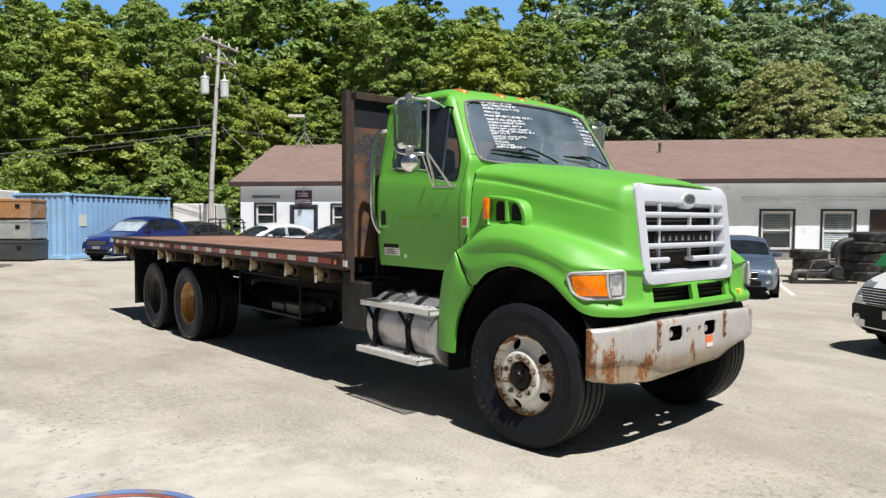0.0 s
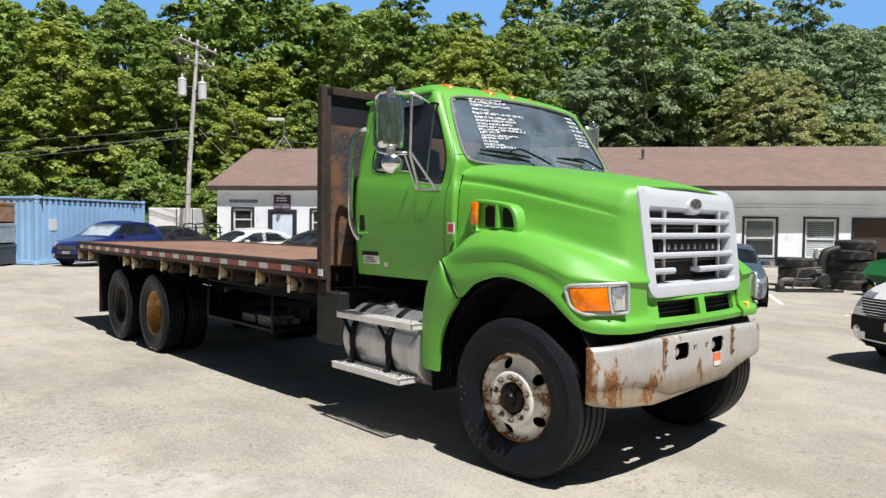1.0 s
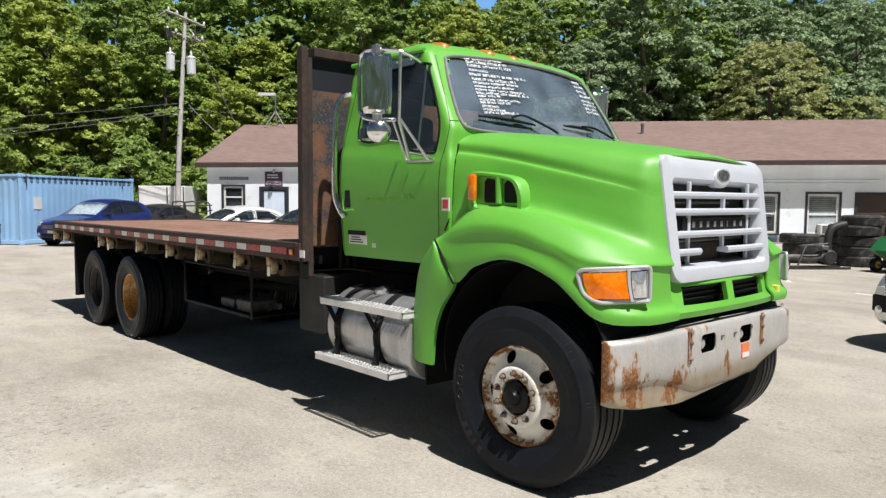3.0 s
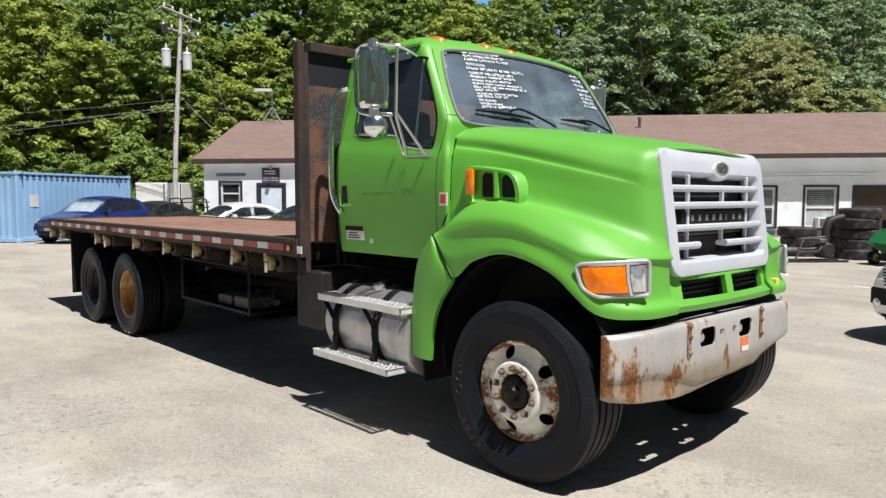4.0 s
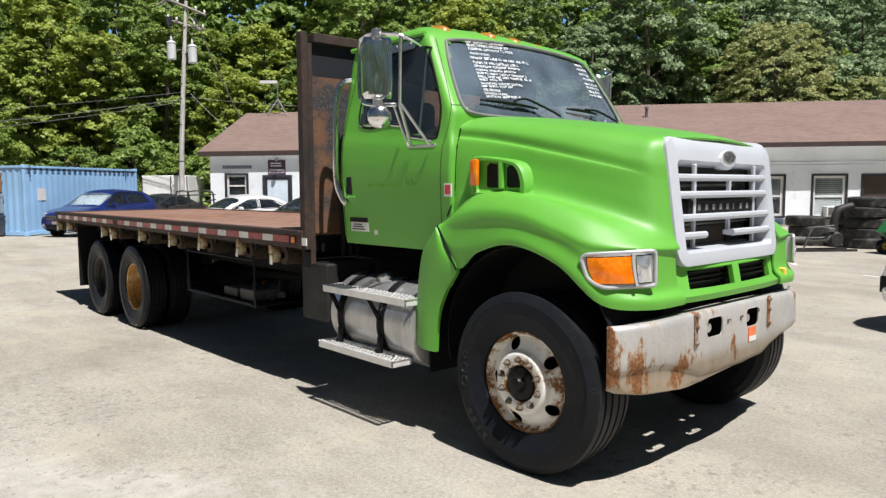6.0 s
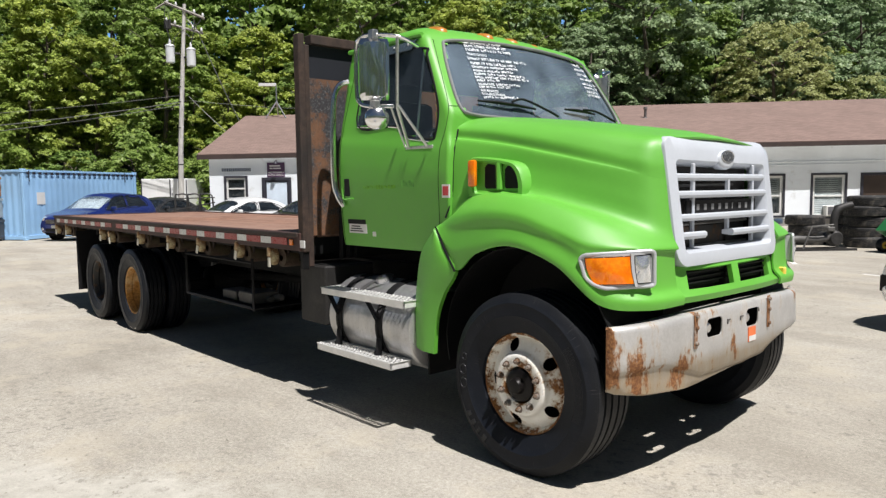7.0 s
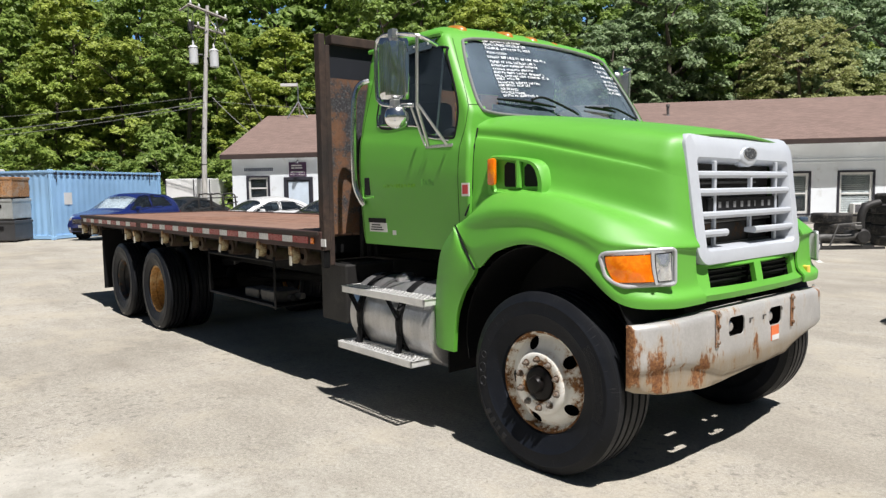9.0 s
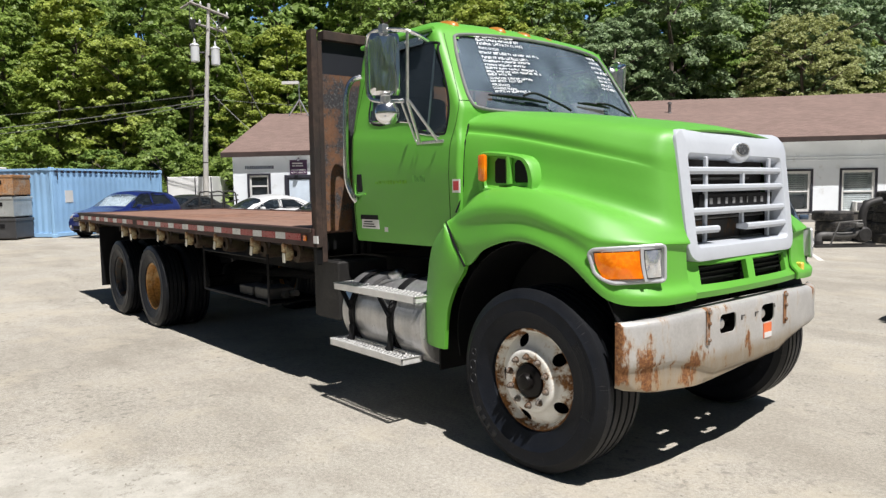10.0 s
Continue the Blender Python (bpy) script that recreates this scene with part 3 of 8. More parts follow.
def front_point(y, z, out=0.0):
    ring = cab_ring(z)
    a = -abs(y)
    for p, q in zip(ring, ring[1:]):
        if q[1] <= a <= p[1] and q[2] < 3:
            t = (a - p[1]) / (q[1] - p[1]) if q[1] != p[1] else 0
            return Vector((p[0] + (q[0] - p[0]) * t + out, y + math.copysign(out * 0.3, y) * (abs(y) > 0.7), z + out * 0.5))
    return Vector((ring[33][0] + out, y, z))


def side_point(x, z, out=0.0, s=-1):
    xf, bow, w, xr = lerp(CAB, z)
    w = half_width(min(x, -0.8), z)
    r = lerp(CORNER, z)[0]
    start = xf - bow * ((w - r) / w) ** 2 - r
    drop = r - math.sqrt(max(0.0, r * r - (x - start) ** 2)) if x > start else 0.0
    return Vector((x + out * drop / r, s * (w - drop + out), z + out * 0.15))


SIDE_WINDOW = [(-1.77, 2.15), (-1.28, 2.115), (-1.19, 2.04), (-0.92, 1.995), (-0.865, 2.03), (-0.868, 2.24), (-1.025, 2.56), (-1.09, 2.63), (-1.60, 2.665), (-1.69, 2.62)]
WIND_HALF = [(0.0, 2.135), (-0.55, 2.14), (-0.82, 2.155), (-0.885, 2.205), (-0.865, 2.40), (-0.80, 2.63), (-0.73, 2.695), (-0.40, 2.72), (0.0, 2.728)]
WINDSHIELD = WIND_HALF + [(-y, z) for y, z in WIND_HALF[-2:0:-1]]
REAR_WINDOW = [(-0.5, 2.2), (0.5, 2.2), (0.5, 2.5), (-0.5, 2.5)]


VISOR = material("smoked_plastic", (0.045, 0.062, 0.075), 0.25, 0, 0.1, 8, 40, 0.05, 0.001, 0.2)


def build_cab():
    levels = [1.235 + i * (2.72 - 1.235) / 54 for i in range(55)] + [2.74, 2.755, 2.775, 2.80, 2.82, 2.84, 2.855, 2.865, 2.875, 2.88]
    shell, wind, sides = bmesh.new(), bmesh.new(), {-1: bmesh.new(), 1: bmesh.new()}
    for s in (1, -1):
        rings = [[(p[0], p[1] * -s, z, p[2]) for p in cab_ring(z)] for z in levels]
        cache = [[shell.verts.new(p[:3]) for p in r] for r in rings]
        for i in range(len(rings) - 1):
            for j in range(len(rings[0]) - 1):
                q = [rings[i][j], rings[i][j + 1], rings[i + 1][j + 1], rings[i + 1][j]]
                c = [sum(v[k] for v in q) / 4 for k in range(3)]
                seg = max(q[0][3], q[1][3])
                tgt = None
                if seg <= 1 and inside(c[1], c[2], WINDSHIELD):
                    tgt, off = wind, Vector((-0.012, 0, -0.004))
                elif seg == 2 and inside(c[0], c[2], SIDE_WINDOW):
                    tgt, off = sides[-s], Vector((0, s * 0.012, 0))
                elif seg == 4 and inside(c[1], c[2], REAR_WINDOW):
                    continue
                if tgt is None:
                    f = (cache[i][j], cache[i][j + 1], cache[i + 1][j + 1], cache[i + 1][j])
                    shell.faces.new(f if s == 1 else f[::-1])
                else:
                    f = [tgt.verts.new(Vector(v[:3]) + off) for v in q]
                    tgt.faces.new(f if s == 1 else f[::-1])
        top = cache[-1]
        mid = shell.verts.new((-1.6, 0, 2.883))
        for j in range(len(top) - 1):
            shell.faces.new((top[j], top[j + 1], mid))
    bmesh.ops.remove_doubles(shell, verts=shell.verts, dist=0.0006)
    bmesh.ops.delete(shell, geom=[v for v in shell.verts if not v.link_faces], context="VERTS")
    lining = bmesh.new()
    inner = {v: lining.verts.new((-1.35 + (v.co.x + 1.35) * 0.965, v.co.y * 0.965, v.co.z - (0.02 if v.co.z > 2.7 else 0))) for v in shell.verts}
    for f in shell.faces:
        lining.faces.new([inner[v] for v in f.verts][::-1])
    cab = part("cab", shell, GREEN, truck, angle=40)
    part("cab_lining", lining, SEAT, cab, "dark grey cab lining")
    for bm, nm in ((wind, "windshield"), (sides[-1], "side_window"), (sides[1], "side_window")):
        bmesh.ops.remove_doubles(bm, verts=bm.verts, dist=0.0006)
        g = part(nm, bm, GLASS if nm == "windshield" else GLASS_SIDE, cab, "dusty tinted glass pane with painted sky sheen")
        g.visible_shadow = False
    loop = [(v.x, v.y) for v in curved([(y, z, 0) for y, z in WINDSHIELD], 6, True)]
    bm = tube(bmesh.new(), [front_point(y, z, 0.002) for y, z in loop], 0.0125, 8, True)
    part("windshield_gasket", bm, material("grey_rubber_gasket", (0.17, 0.175, 0.175), 0.6, 0, 0.15, 6, 60, 0.1, 0.001), cab, "grey rubber gasket")
    for s in (-1, 1):
        loop = [(v.x, v.y) for v in curved([(x, z, 0) for x, z in SIDE_WINDOW], 6, True)]
        part("window_gasket", tube(bmesh.new(), [side_point(x, z, -0.005, s) for x, z in loop], 0.0115, 8, True), FLAT_BLACK, cab, "black rubber gasket")
        part("window_sill_trim", tube(bmesh.new(), [side_point(v.x, v.y - 0.014, -0.002, s) for v in curved([(x, z, 0) for x, z in SIDE_WINDOW[:4]], 6)], 0.0075, 6), CHROME, cab, "thin bright sill trim")
        # vent divider and door outline
        part("window_divider", tube(bmesh.new(), [side_point(-1.066, 2.01, -0.006, s), side_point(-1.070, 2.64, -0.006, s)], 0.008, 6), STEEL, cab, "thin grey divider bar")
        path = [side_point(v.x, v.y, 0.001, s) for v in curved([(x, z, 0) for x, z in ((-0.835, 1.27), (-0.815, 1.5), (-0.80, 1.93))], 6)]
        path += [front_point(s * v.x, v.y, 0.0015) for v in curved([(y, z, 0) for y, z in ((1.0038, 2.045), (0.9814, 2.155), (0.9613, 2.22), (0.9313, 2.365), (0.8939, 2.53), (0.866, 2.645), (0.852, 2.690))], 5)]
        path += [side_point(v.x, v.y, 0.001, s) for v in curved([(x, z, 0) for x, z in ((-1.12, 2.712), (-1.30, 2.715), (-1.80, 2.70), (-1.90, 2.45), (-1.965, 2.0), (-1.965, 1.27))], 6)]
        part("door_seam", tube(bmesh.new(), path, 0.0017, 5), FLAT_BLACK, cab, "thin black door gap")
        part("pillar_seam", tube(bmesh.new(), [front_point(s * y, 2.206, 0.0015) for y in (0.965, 0.95, 0.93, 0.915, 0.895)], 0.002, 5), FLAT_BLACK, cab)
        eaves = lambda x, z, out: (x, s * (half_width(x, z) + out), z)
        bm = bmesh.new()
        sheet(bm, [[eaves(x, 2.705, 0.004), eaves(x, 2.685, 0.030), eaves(x, 2.625, 0.048)] for x in np.linspace(-1.66, -1.15, 9)])
        visor = part("rain_visor", thick(bm, 0.005), VISOR, cab, "smoked blue-grey plastic rain visor")
        for x in (-1.52, -1.36, -1.20):
            part("rivet", lathe(bmesh.new(), [(0, 0.008), (0.004, 0.0065), (0.006, 0.001)], 8, "y", eaves(x, 2.668, 0.040)) if s > 0 else lathe(bmesh.new(), [(0, 0.008), (-0.004, 0.0065), (-0.006, 0.001)], 8, "y", eaves(x, 2.668, 0.040)), WHITE, visor, "white rivet")
        bm = bmesh.new()
        tube(bm, [side_point(x, 2.73, 0.01, s) for x in np.linspace(-1.99, -1.12, 12)], 0.018, 6)
        part("drip_rail", bm, GREEN, cab)
        # recessed handle with its lip
        part("door_handle", box(bmesh.new(), (-1.915, s * 1.034 - 0.012, 1.615), (-1.84, s * 1.034 + 0.012, 1.755), 0.010), FLAT_BLACK, cab, "black recessed door handle")
        part("handle_lip", tube(bmesh.new(), [(-1.935, s * 1.038, 1.68), (-1.925, s * 1.042, 1.60), (-1.90, s * 1.042, 1.59), (-1.80, s * 1.038, 1.60)], 0.008, 6), GREEN, cab)
        # tall chrome grab handle at the cab's rear corner
        pts = curved([(-1.93, s * 0.965, 2.50), (-1.965, s * 1.03, 2.47), (-1.98, s * 1.07, 2.36), (-1.985, s * 1.085, 2.0), (-1.98, s * 1.085, 1.72), (-1.94, s * 1.07, 1.60), (-1.91, s * 1.045, 1.54)], 5)
        part("grab_handle", tube(bmesh.new(), pts, 0.022, 8), CHROME, truck, "long bent chrome grab handle")
    return cab


cab = build_cab()
part("firewall", boxes(((-0.90, -0.84, 1.24), (-0.82, 0.84, 2.05))), FLAT_BLACK, truck)
part("cab_floor", boxes(((-2.0, -0.98, 1.235), (-0.7, 0.98, 1.29))), FLAT_BLACK, truck)
part("dashboard", box(bmesh.new(), (-1.16, -0.90, 1.80), (-0.80, 0.90, 2.08), 0.05, seg=3), FLAT_BLACK, truck)
bm = bmesh.new()
tube(bm, [(-1.24 + 0.09 * math.sin(a), 0.5 + 0.23 * math.cos(a), 2.10 + 0.21 * math.sin(a)) for a in np.linspace(0, 2 * math.pi, 24, endpoint=False)], 0.016, 6, True)
tube(bm, [(-1.24, 0.28, 2.10), (-1.24, 0.72, 2.10)], 0.014, 6)
tube(bm, [(-1.24, 0.5, 2.10), (-1.05, 0.5, 1.95)], 0.03, 6)
part("steering_wheel", bm, FLAT_BLACK, truck)
for y in (-0.5, 0.5):
    bm = bmesh.new()
    box(bm, (-1.75, y - 0.26, 1.55), (-1.30, y + 0.26, 1.72), 0.05, seg=2)
    box(bm, (-1.88, y - 0.25, 1.66), (-1.74, y + 0.25, 2.36), 0.05, seg=2)
    box(bm, (-1.87, y - 0.15, 2.34), (-1.77, y + 0.15, 2.50), 0.04, seg=2)
    box(bm, (-1.72, y - 0.2, 1.29), (-1.35, y + 0.2, 1.56))
    part("cab_seat", bm, SEAT, truck, "dark cloth air-ride seat")

MARKER_YELLOW = material("yellow_marker_lens", (0.80, 0.55, 0.08), 0.3, 0, 0.1, 9, 50, 0.05, 0.001)
# hood and fenders: rails from the hood's middle out to the wheel arch, each with seven stations from cowl to grille
RAILS = [
    [(-0.715, 0, 2.165), (-0.53, 0, 2.145), (-0.30, 0, 2.115), (-0.02, 0, 2.073), (0.22, 0, 2.035), (0.42, 0, 1.997), (0.53, 0, 1.970), (0.592, 0, 1.945)],
    [(-0.715, -0.42, 2.158), (-0.53, -0.42, 2.138), (-0.30, -0.41, 2.107), (-0.02, -0.40, 2.065), (0.22, -0.39, 2.025), (0.42, -0.37, 1.985), (0.53, -0.36, 1.960), (0.588, -0.34, 1.942)],
    [(-0.715, -0.76, 2.135), (-0.53, -0.76, 2.112), (-0.30, -0.74, 2.077), (-0.02, -0.71, 2.030), (0.22, -0.68, 1.985), (0.42, -0.64, 1.945), (0.52, -0.615, 1.930), (0.580, -0.600, 1.918)],
    [(-0.715, -0.885, 2.075), (-0.53, -0.88, 2.045), (-0.30, -0.86, 2.005), (-0.02, -0.82, 1.950), (0.22, -0.78, 1.895), (0.42, -0.73, 1.845), (0.53, -0.690, 1.820), (0.592, -0.655, 1.805)],
    [(-0.715, -0.915, 1.985), (-0.53, -0.91, 1.950), (-0.30, -0.89, 1.910), (-0.02, -0.85, 1.850), (0.22, -0.81, 1.795), (0.42, -0.755, 1.745), (0.54, -0.70, 1.705), (0.610, -0.645, 1.680)],
    [(-0.715, -0.935, 1.860), (-0.53, -0.93, 1.830), (-0.30, -0.91, 1.790), (-0.02, -0.87, 1.735), (0.22, -0.83, 1.680), (0.42, -0.775, 1.625), (0.56, -0.71, 1.575), (0.628, -0.642, 1.545)],
    [(-0.715, -0.955, 1.600), (-0.53, -0.965, 1.640), (-0.30, -0.955, 1.650), (-0.02, -0.92, 1.620), (0.22, -0.875, 1.560), (0.42, -0.815, 1.500), (0.58, -0.735, 1.445), (0.650, -0.638, 1.425)],
    [(-0.725, -1.010, 1.470), (-0.53, -1.035, 1.590), (-0.30, -1.045, 1.625), (-0.02, -1.040, 1.605), (0.22, -1.015, 1.545), (0.42, -0.965, 1.470), (0.60, -0.835, 1.390), (0.668, -0.640, 1.370)],
    [(-0.728, -1.085, 1.440), (-0.55, -1.110, 1.510), (-0.32, -1.125, 1.545), (-0.02, -1.125, 1.530), (0.23, -1.105, 1.455), (0.44, -1.068, 1.372), (0.636, -0.905, 1.338), (0.694, -0.640, 1.322)],
    [(-0.728, -1.105, 1.432), (-0.556, -1.130, 1.452), (-0.326, -1.142, 1.485), (-0.030, -1.142, 1.480), (0.235, -1.121, 1.404), (0.450, -1.073, 1.318), (0.628, -0.898, 1.314), (0.672, -0.640, 1.300)],
    [(-0.728, -1.120, 1.425), (-0.56, -1.140, 1.390), (-0.33, -1.150, 1.420), (-0.04, -1.150, 1.425), (0.24, -1.130, 1.350), (0.470, -1.078, 1.240), (0.636, -0.888, 1.200), (0.668, -0.630, 1.190)],
    [(-0.728, -1.126, 1.420), (-0.57, -1.145, 1.310), (-0.337, -1.153, 1.335), (-0.052, -1.153, 1.370), (0.243, -1.136, 1.290), (0.492, -1.086, 1.150), (0.648, -0.888, 1.112), (0.680, -0.622, 1.108)],
    [(-0.728, -1.130, 1.418), (-0.575, -1.148, 1.270), (-0.34, -1.155, 1.290), (-0.06, -1.155, 1.345), (0.245, -1.140, 1.262), (0.508, -1.092, 1.090), (0.685, -0.898, 1.062), (0.722, -0.620, 1.060)],
    [(-0.728, -1.125, 1.414), (-0.540, -1.145, 1.158), (-0.345, -1.150, 1.268), (-0.07, -1.150, 1.328), (0.25, -1.135, 1.242), (0.512, -1.088, 1.045), (0.682, -0.896, 1.012), (0.720, -0.620, 1.015)],
]


def shaped_rails():
    """The rails with the side ledge, the flare over the wheel and the overlap at the cowl added."""
    out = []
    fade = (0.6, 0.6, 0.55, 0.45, 0.3, 0.15, 0.0, 0)
    for k, rail in enumerate(RAILS):
        pts = [Vector(p) for p in rail]
        if 2 <= k <= 6:
            pts[0].x -= 0.075
            pts[0].y -= (0.02, 0.045, 0.065, 0.07, 0.055)[k - 2]
            pts[1].y -= (0.0, 0.010, 0.022, 0.028, 0.020)[k - 2]
        if k >= 2:
            pts[-1].x += 0.002 if k > 2 else -0.014
            pts[-1].y += {3: 0.040, 4: 0.032, 5: 0.026}.get(k, 0.020)
        if k == 4:
            up = [Vector(p) for p in RAILS[3]]
            up[0] += Vector((-0.075, -0.045, 0))
            up[-1] += Vector((0.002, 0.040, 0))
            out.append([p.lerp(u, 0.26) + Vector((0, 0.026 * f, 0)) for p, u, f in zip(pts, up, fade)])
        if k == 10:
            pts = [p + Vector((0, 0.012 * f, 0)) for p, f in zip(pts, (0, 0.7, 1, 1, 1, 0.6, 0, 0))]
        out.append(pts)
    return out


def build_hood():
    rows = [curved(r, 8) for r in shaped_rails()]
    cols = [curved([r[i] for r in rows], 5) for i in range(len(rows[0]))]
    bm = bmesh.new()
    sheet(bm, cols)
    mirrored(bm)
    for v in bm.verts:
        # the front edge dips with the grille towards the far corner
        if v.co.x > 0.30 and v.co.z > 1.75:
            v.co.z -= 0.026 * max(0.0, v.co.y / 0.64) * min(1.0, (v.co.x - 0.30) / 0.28)
    thick(bm, 0.012)
    return part("hood", bm, GREEN, truck, "tilting fibreglass hood with wide fenders", angle=50)


build_hood()


def strip_patch(grid, depth):
    bm = bmesh.new()
    sheet(bm, grid)
    return thick(bm, depth)


for s in (-1, 1):
    # lower rear fender skirt behind the front wheel
    rear = curved([(-0.735, s * 1.12, 1.412), (-0.80, s * 1.13, 1.350), (-0.885, s * 1.135, 1.23), (-0.935, s * 1.135, 1.0), (-0.955, s * 1.135, 0.78), (-0.955, s * 1.13, 0.605)], 6)
    fore = curved([(-0.728, s * 1.125, 1.405), (-0.625, s * 1.14, 1.275), (-0.532, s * 1.15, 1.150), (-0.645, s * 1.15, 0.99), (-0.718, s * 1.15, 0.82), (-0.752, s * 1.145, 0.585)], 6)
    grid = []
    for a, b in zip(rear, fore):
        row = []
        for t in np.linspace(0, 1, 7):
            p = a.lerp(b, t)
            p.y += s * 0.03 * math.sin(math.pi * t)
            row.append(p)
        row.append(b + Vector((0.0, -s * 0.03, 0)))
        row.insert(0, a + Vector((0.01, -s * 0.10, 0)))
        grid.append(row)
    part("fender_skirt", strip_patch(grid, 0.01), GREEN, truck, angle=50)
    part("skirt_seam", tube(bmesh.new(), [(-0.738, s * 1.128, 1.418), (-0.64, s * 1.148, 1.29), (-0.530, s * 1.156, 1.148)], 0.008, 5), FLAT_BLACK, truck)
    part("cowl_seam", tube(bmesh.new(), curved([(-0.722, s * 0.935, 2.05), (-0.712, s * 0.962, 1.975), (-0.712, s * 0.985, 1.87), (-0.712, s * 0.995, 1.72), (-0.714, s * 1.004, 1.60), (-0.735, s * 1.045, 1.475)], 4), 0.006, 6, radii=[0.005] * 6 + [0.009] * 9 + [0.006] * 6), FLAT_BLACK, truck)
    # side air intake: raised surround with two dark openings and an amber marker
    def vent_pt(x, z, out):
        x = -0.21 + (x + 0.22) * 0.87
        return Vector((x - 0.135, s * (0.955 - (x + 0.4) * 0.10 + out * 0.85 + 0.05 * (1.86 - z)), 1.65 + (z - 1.65) * 1.05))
    outline = [(-0.47, 1.640), (-0.465, 1.79), (-0.43, 1.850), (-0.12, 1.822), (-0.015, 1.785), (0.035, 1.71), (0.045, 1.635), (0.0, 1.605), (-0.40, 1.605)]
    big = curved([(x, z, 0) for x, z in outline], 5, True)
    cx, cz = -0.22, 1.730
    vent = bmesh.new()
    loops = []
    for k, out in ((1.0, -0.06), (0.995, 0.03), (0.93, 0.055), (0.80, 0.055), (0.74, 0.02), (0.0, 0.02)):
        loops.append([vent.verts.new(vent_pt(cx + (v.x - cx) * k, cz + (v.y - cz) * k, out)) for v in big])
    for a, b in zip(loops, loops[1:]):
        for j in range(len(a)):
            f = [a[j], a[(j + 1) % len(a)], b[(j + 1) % len(a)], b[j]]
            vent.faces.new(f)
    bmesh.ops.remove_doubles(vent, verts=vent.verts, dist=0.0005)
    intake = part("side_air_intake", vent, GREEN, truck, "raised green air intake surround")
    for x0, x1, h in ((-0.325, -0.215, 0.130), (-0.145, -0.035, 0.115)):
        bm = bmesh.new()
        q = [(x0 + 0.012, 1.660), (x0, 1.672), (x0 - 0.005, 1.657 + h), (x0 + 0.02, 1.677 + h), (x1 - 0.03, 1.669 + h), (x1 + 0.002, 1.625 + h), (x1 + 0.012, 1.674), (x1, 1.660)]
        f1 = [bm.verts.new(vent_pt(x, z, 0.026)) for x, z in q]
        f0 = [bm.verts.new(vent_pt(x, z, 0.0)) for x, z in q]
        bm.faces.new(f1)
        bm.faces.new(f0[::-1])
        for j in range(len(q)):
            bm.faces.new((f0[j], f0[(j + 1) % len(q)], f1[(j + 1) % len(q)], f1[j]))
        part("intake_opening", bm, FLAT_BLACK, intake, "black intake opening")
    part("intake_rib", tube(bmesh.new(), [vent_pt(-0.186, 1.655, 0.030), vent_pt(-0.192, 1.81, 0.036)], 0.022, 8), GREEN, intake)
    bm = box(bmesh.new(), (-0.540, s * 0.965 + (0.035 if s > 0 else -0.068), 1.672), (-0.474, s * 0.965 + (0.068 if s > 0 else -0.035), 1.842), 0.016, seg=2)
    part("side_marker", bm, AMBER, intake, "amber side marker lamp")

    # headlamp: bezel, amber turn lamp, clear lamp
    def lamp_pt(u, v, out):
        left = Vector((0.400, -1.105, 1.304)).lerp(Vector((0.478, -1.096, 1.132)), v)
        left = left + Vector((-0.026, 0, 0)) * math.sin(math.pi * v)
        right = Vector((0.685, -0.847, 1.327)).lerp(Vector((0.687, -0.846, 1.141)), v)
        p = left.lerp(right, u) + Vector((0.35, -0.30, 0)) * 0.10 * math.sin(math.pi * u) + Vector((0.7, -0.7, 0)) * out
        return Vector((p.x, -p.y, p.z)) if s > 0 else p
    def lamp_patch(u0, u1, v0, v1, out, k=8, dome=0.0, depth=0.02):
        g = [[lamp_pt(u, v, out + dome * math.sin(math.pi * (u - u0) / (u1 - u0)) * math.sin(math.pi * (v - v0) / (v1 - v0))) for u in np.linspace(u0, u1, k)] for v in np.linspace(v0, v1, k)]
        return strip_patch(g, depth)
    def frame_loop(u0, u1, v0, v1, out, rounds):
        # a rounded outline on the lamp: corners top left, top right, bottom right, bottom left
        pts = []
        for (cu, cv), (du, dv), r, a0 in zip(((u0, v0), (u1, v0), (u1, v1), (u0, v1)), ((1, 1), (-1, 1), (-1, -1), (1, -1)), rounds, (180, 270, 0, 90)):
            for q in range(7):
                a = radians(a0 + 15 * q)
                pts.append(lamp_pt(cu + du * r * 0.62 + r * 0.62 * math.cos(a), cv + dv * r + r * math.sin(a), out))
        return pts
    lamp = part("headlight", lamp_patch(0.03, 0.97, 0.04, 0.96, 0.004, depth=0.06), BEZEL, truck, "headlamp with a pale bezel and amber turn lamp")
    part("bezel", tube(bmesh.new(), frame_loop(0.0, 1.0, 0.0, 1.0, 0.008, (0.16, 0.10, 0.10, 0.34)), 0.0105, 8, True), BEZEL, lamp, "pale grey bezel")
    part("lens_gap", lamp_patch(0.055, 0.655, 0.09, 0.90, 0.004, 9, 0.002), FLAT_BLACK, lamp)
    part("lens_gap", lamp_patch(0.70, 0.955, 0.09, 0.91, 0.004, 9, 0.002), FLAT_BLACK, lamp)
    part("turn_lamp", lamp_patch(0.065, 0.645, 0.11, 0.88, 0.014, 12, 0.018), AMBER, lamp, "deep amber turn lens")
    part("beam_lamp", lamp_patch(0.715, 0.94, 0.12, 0.88, 0.012, 9, 0.022), CLEAR_LENS, lamp, "clear ribbed lens")
    part("lamp_divider", lamp_patch(0.655, 0.70, 0.03, 0.97, 0.016, 5), BEZEL, lamp)
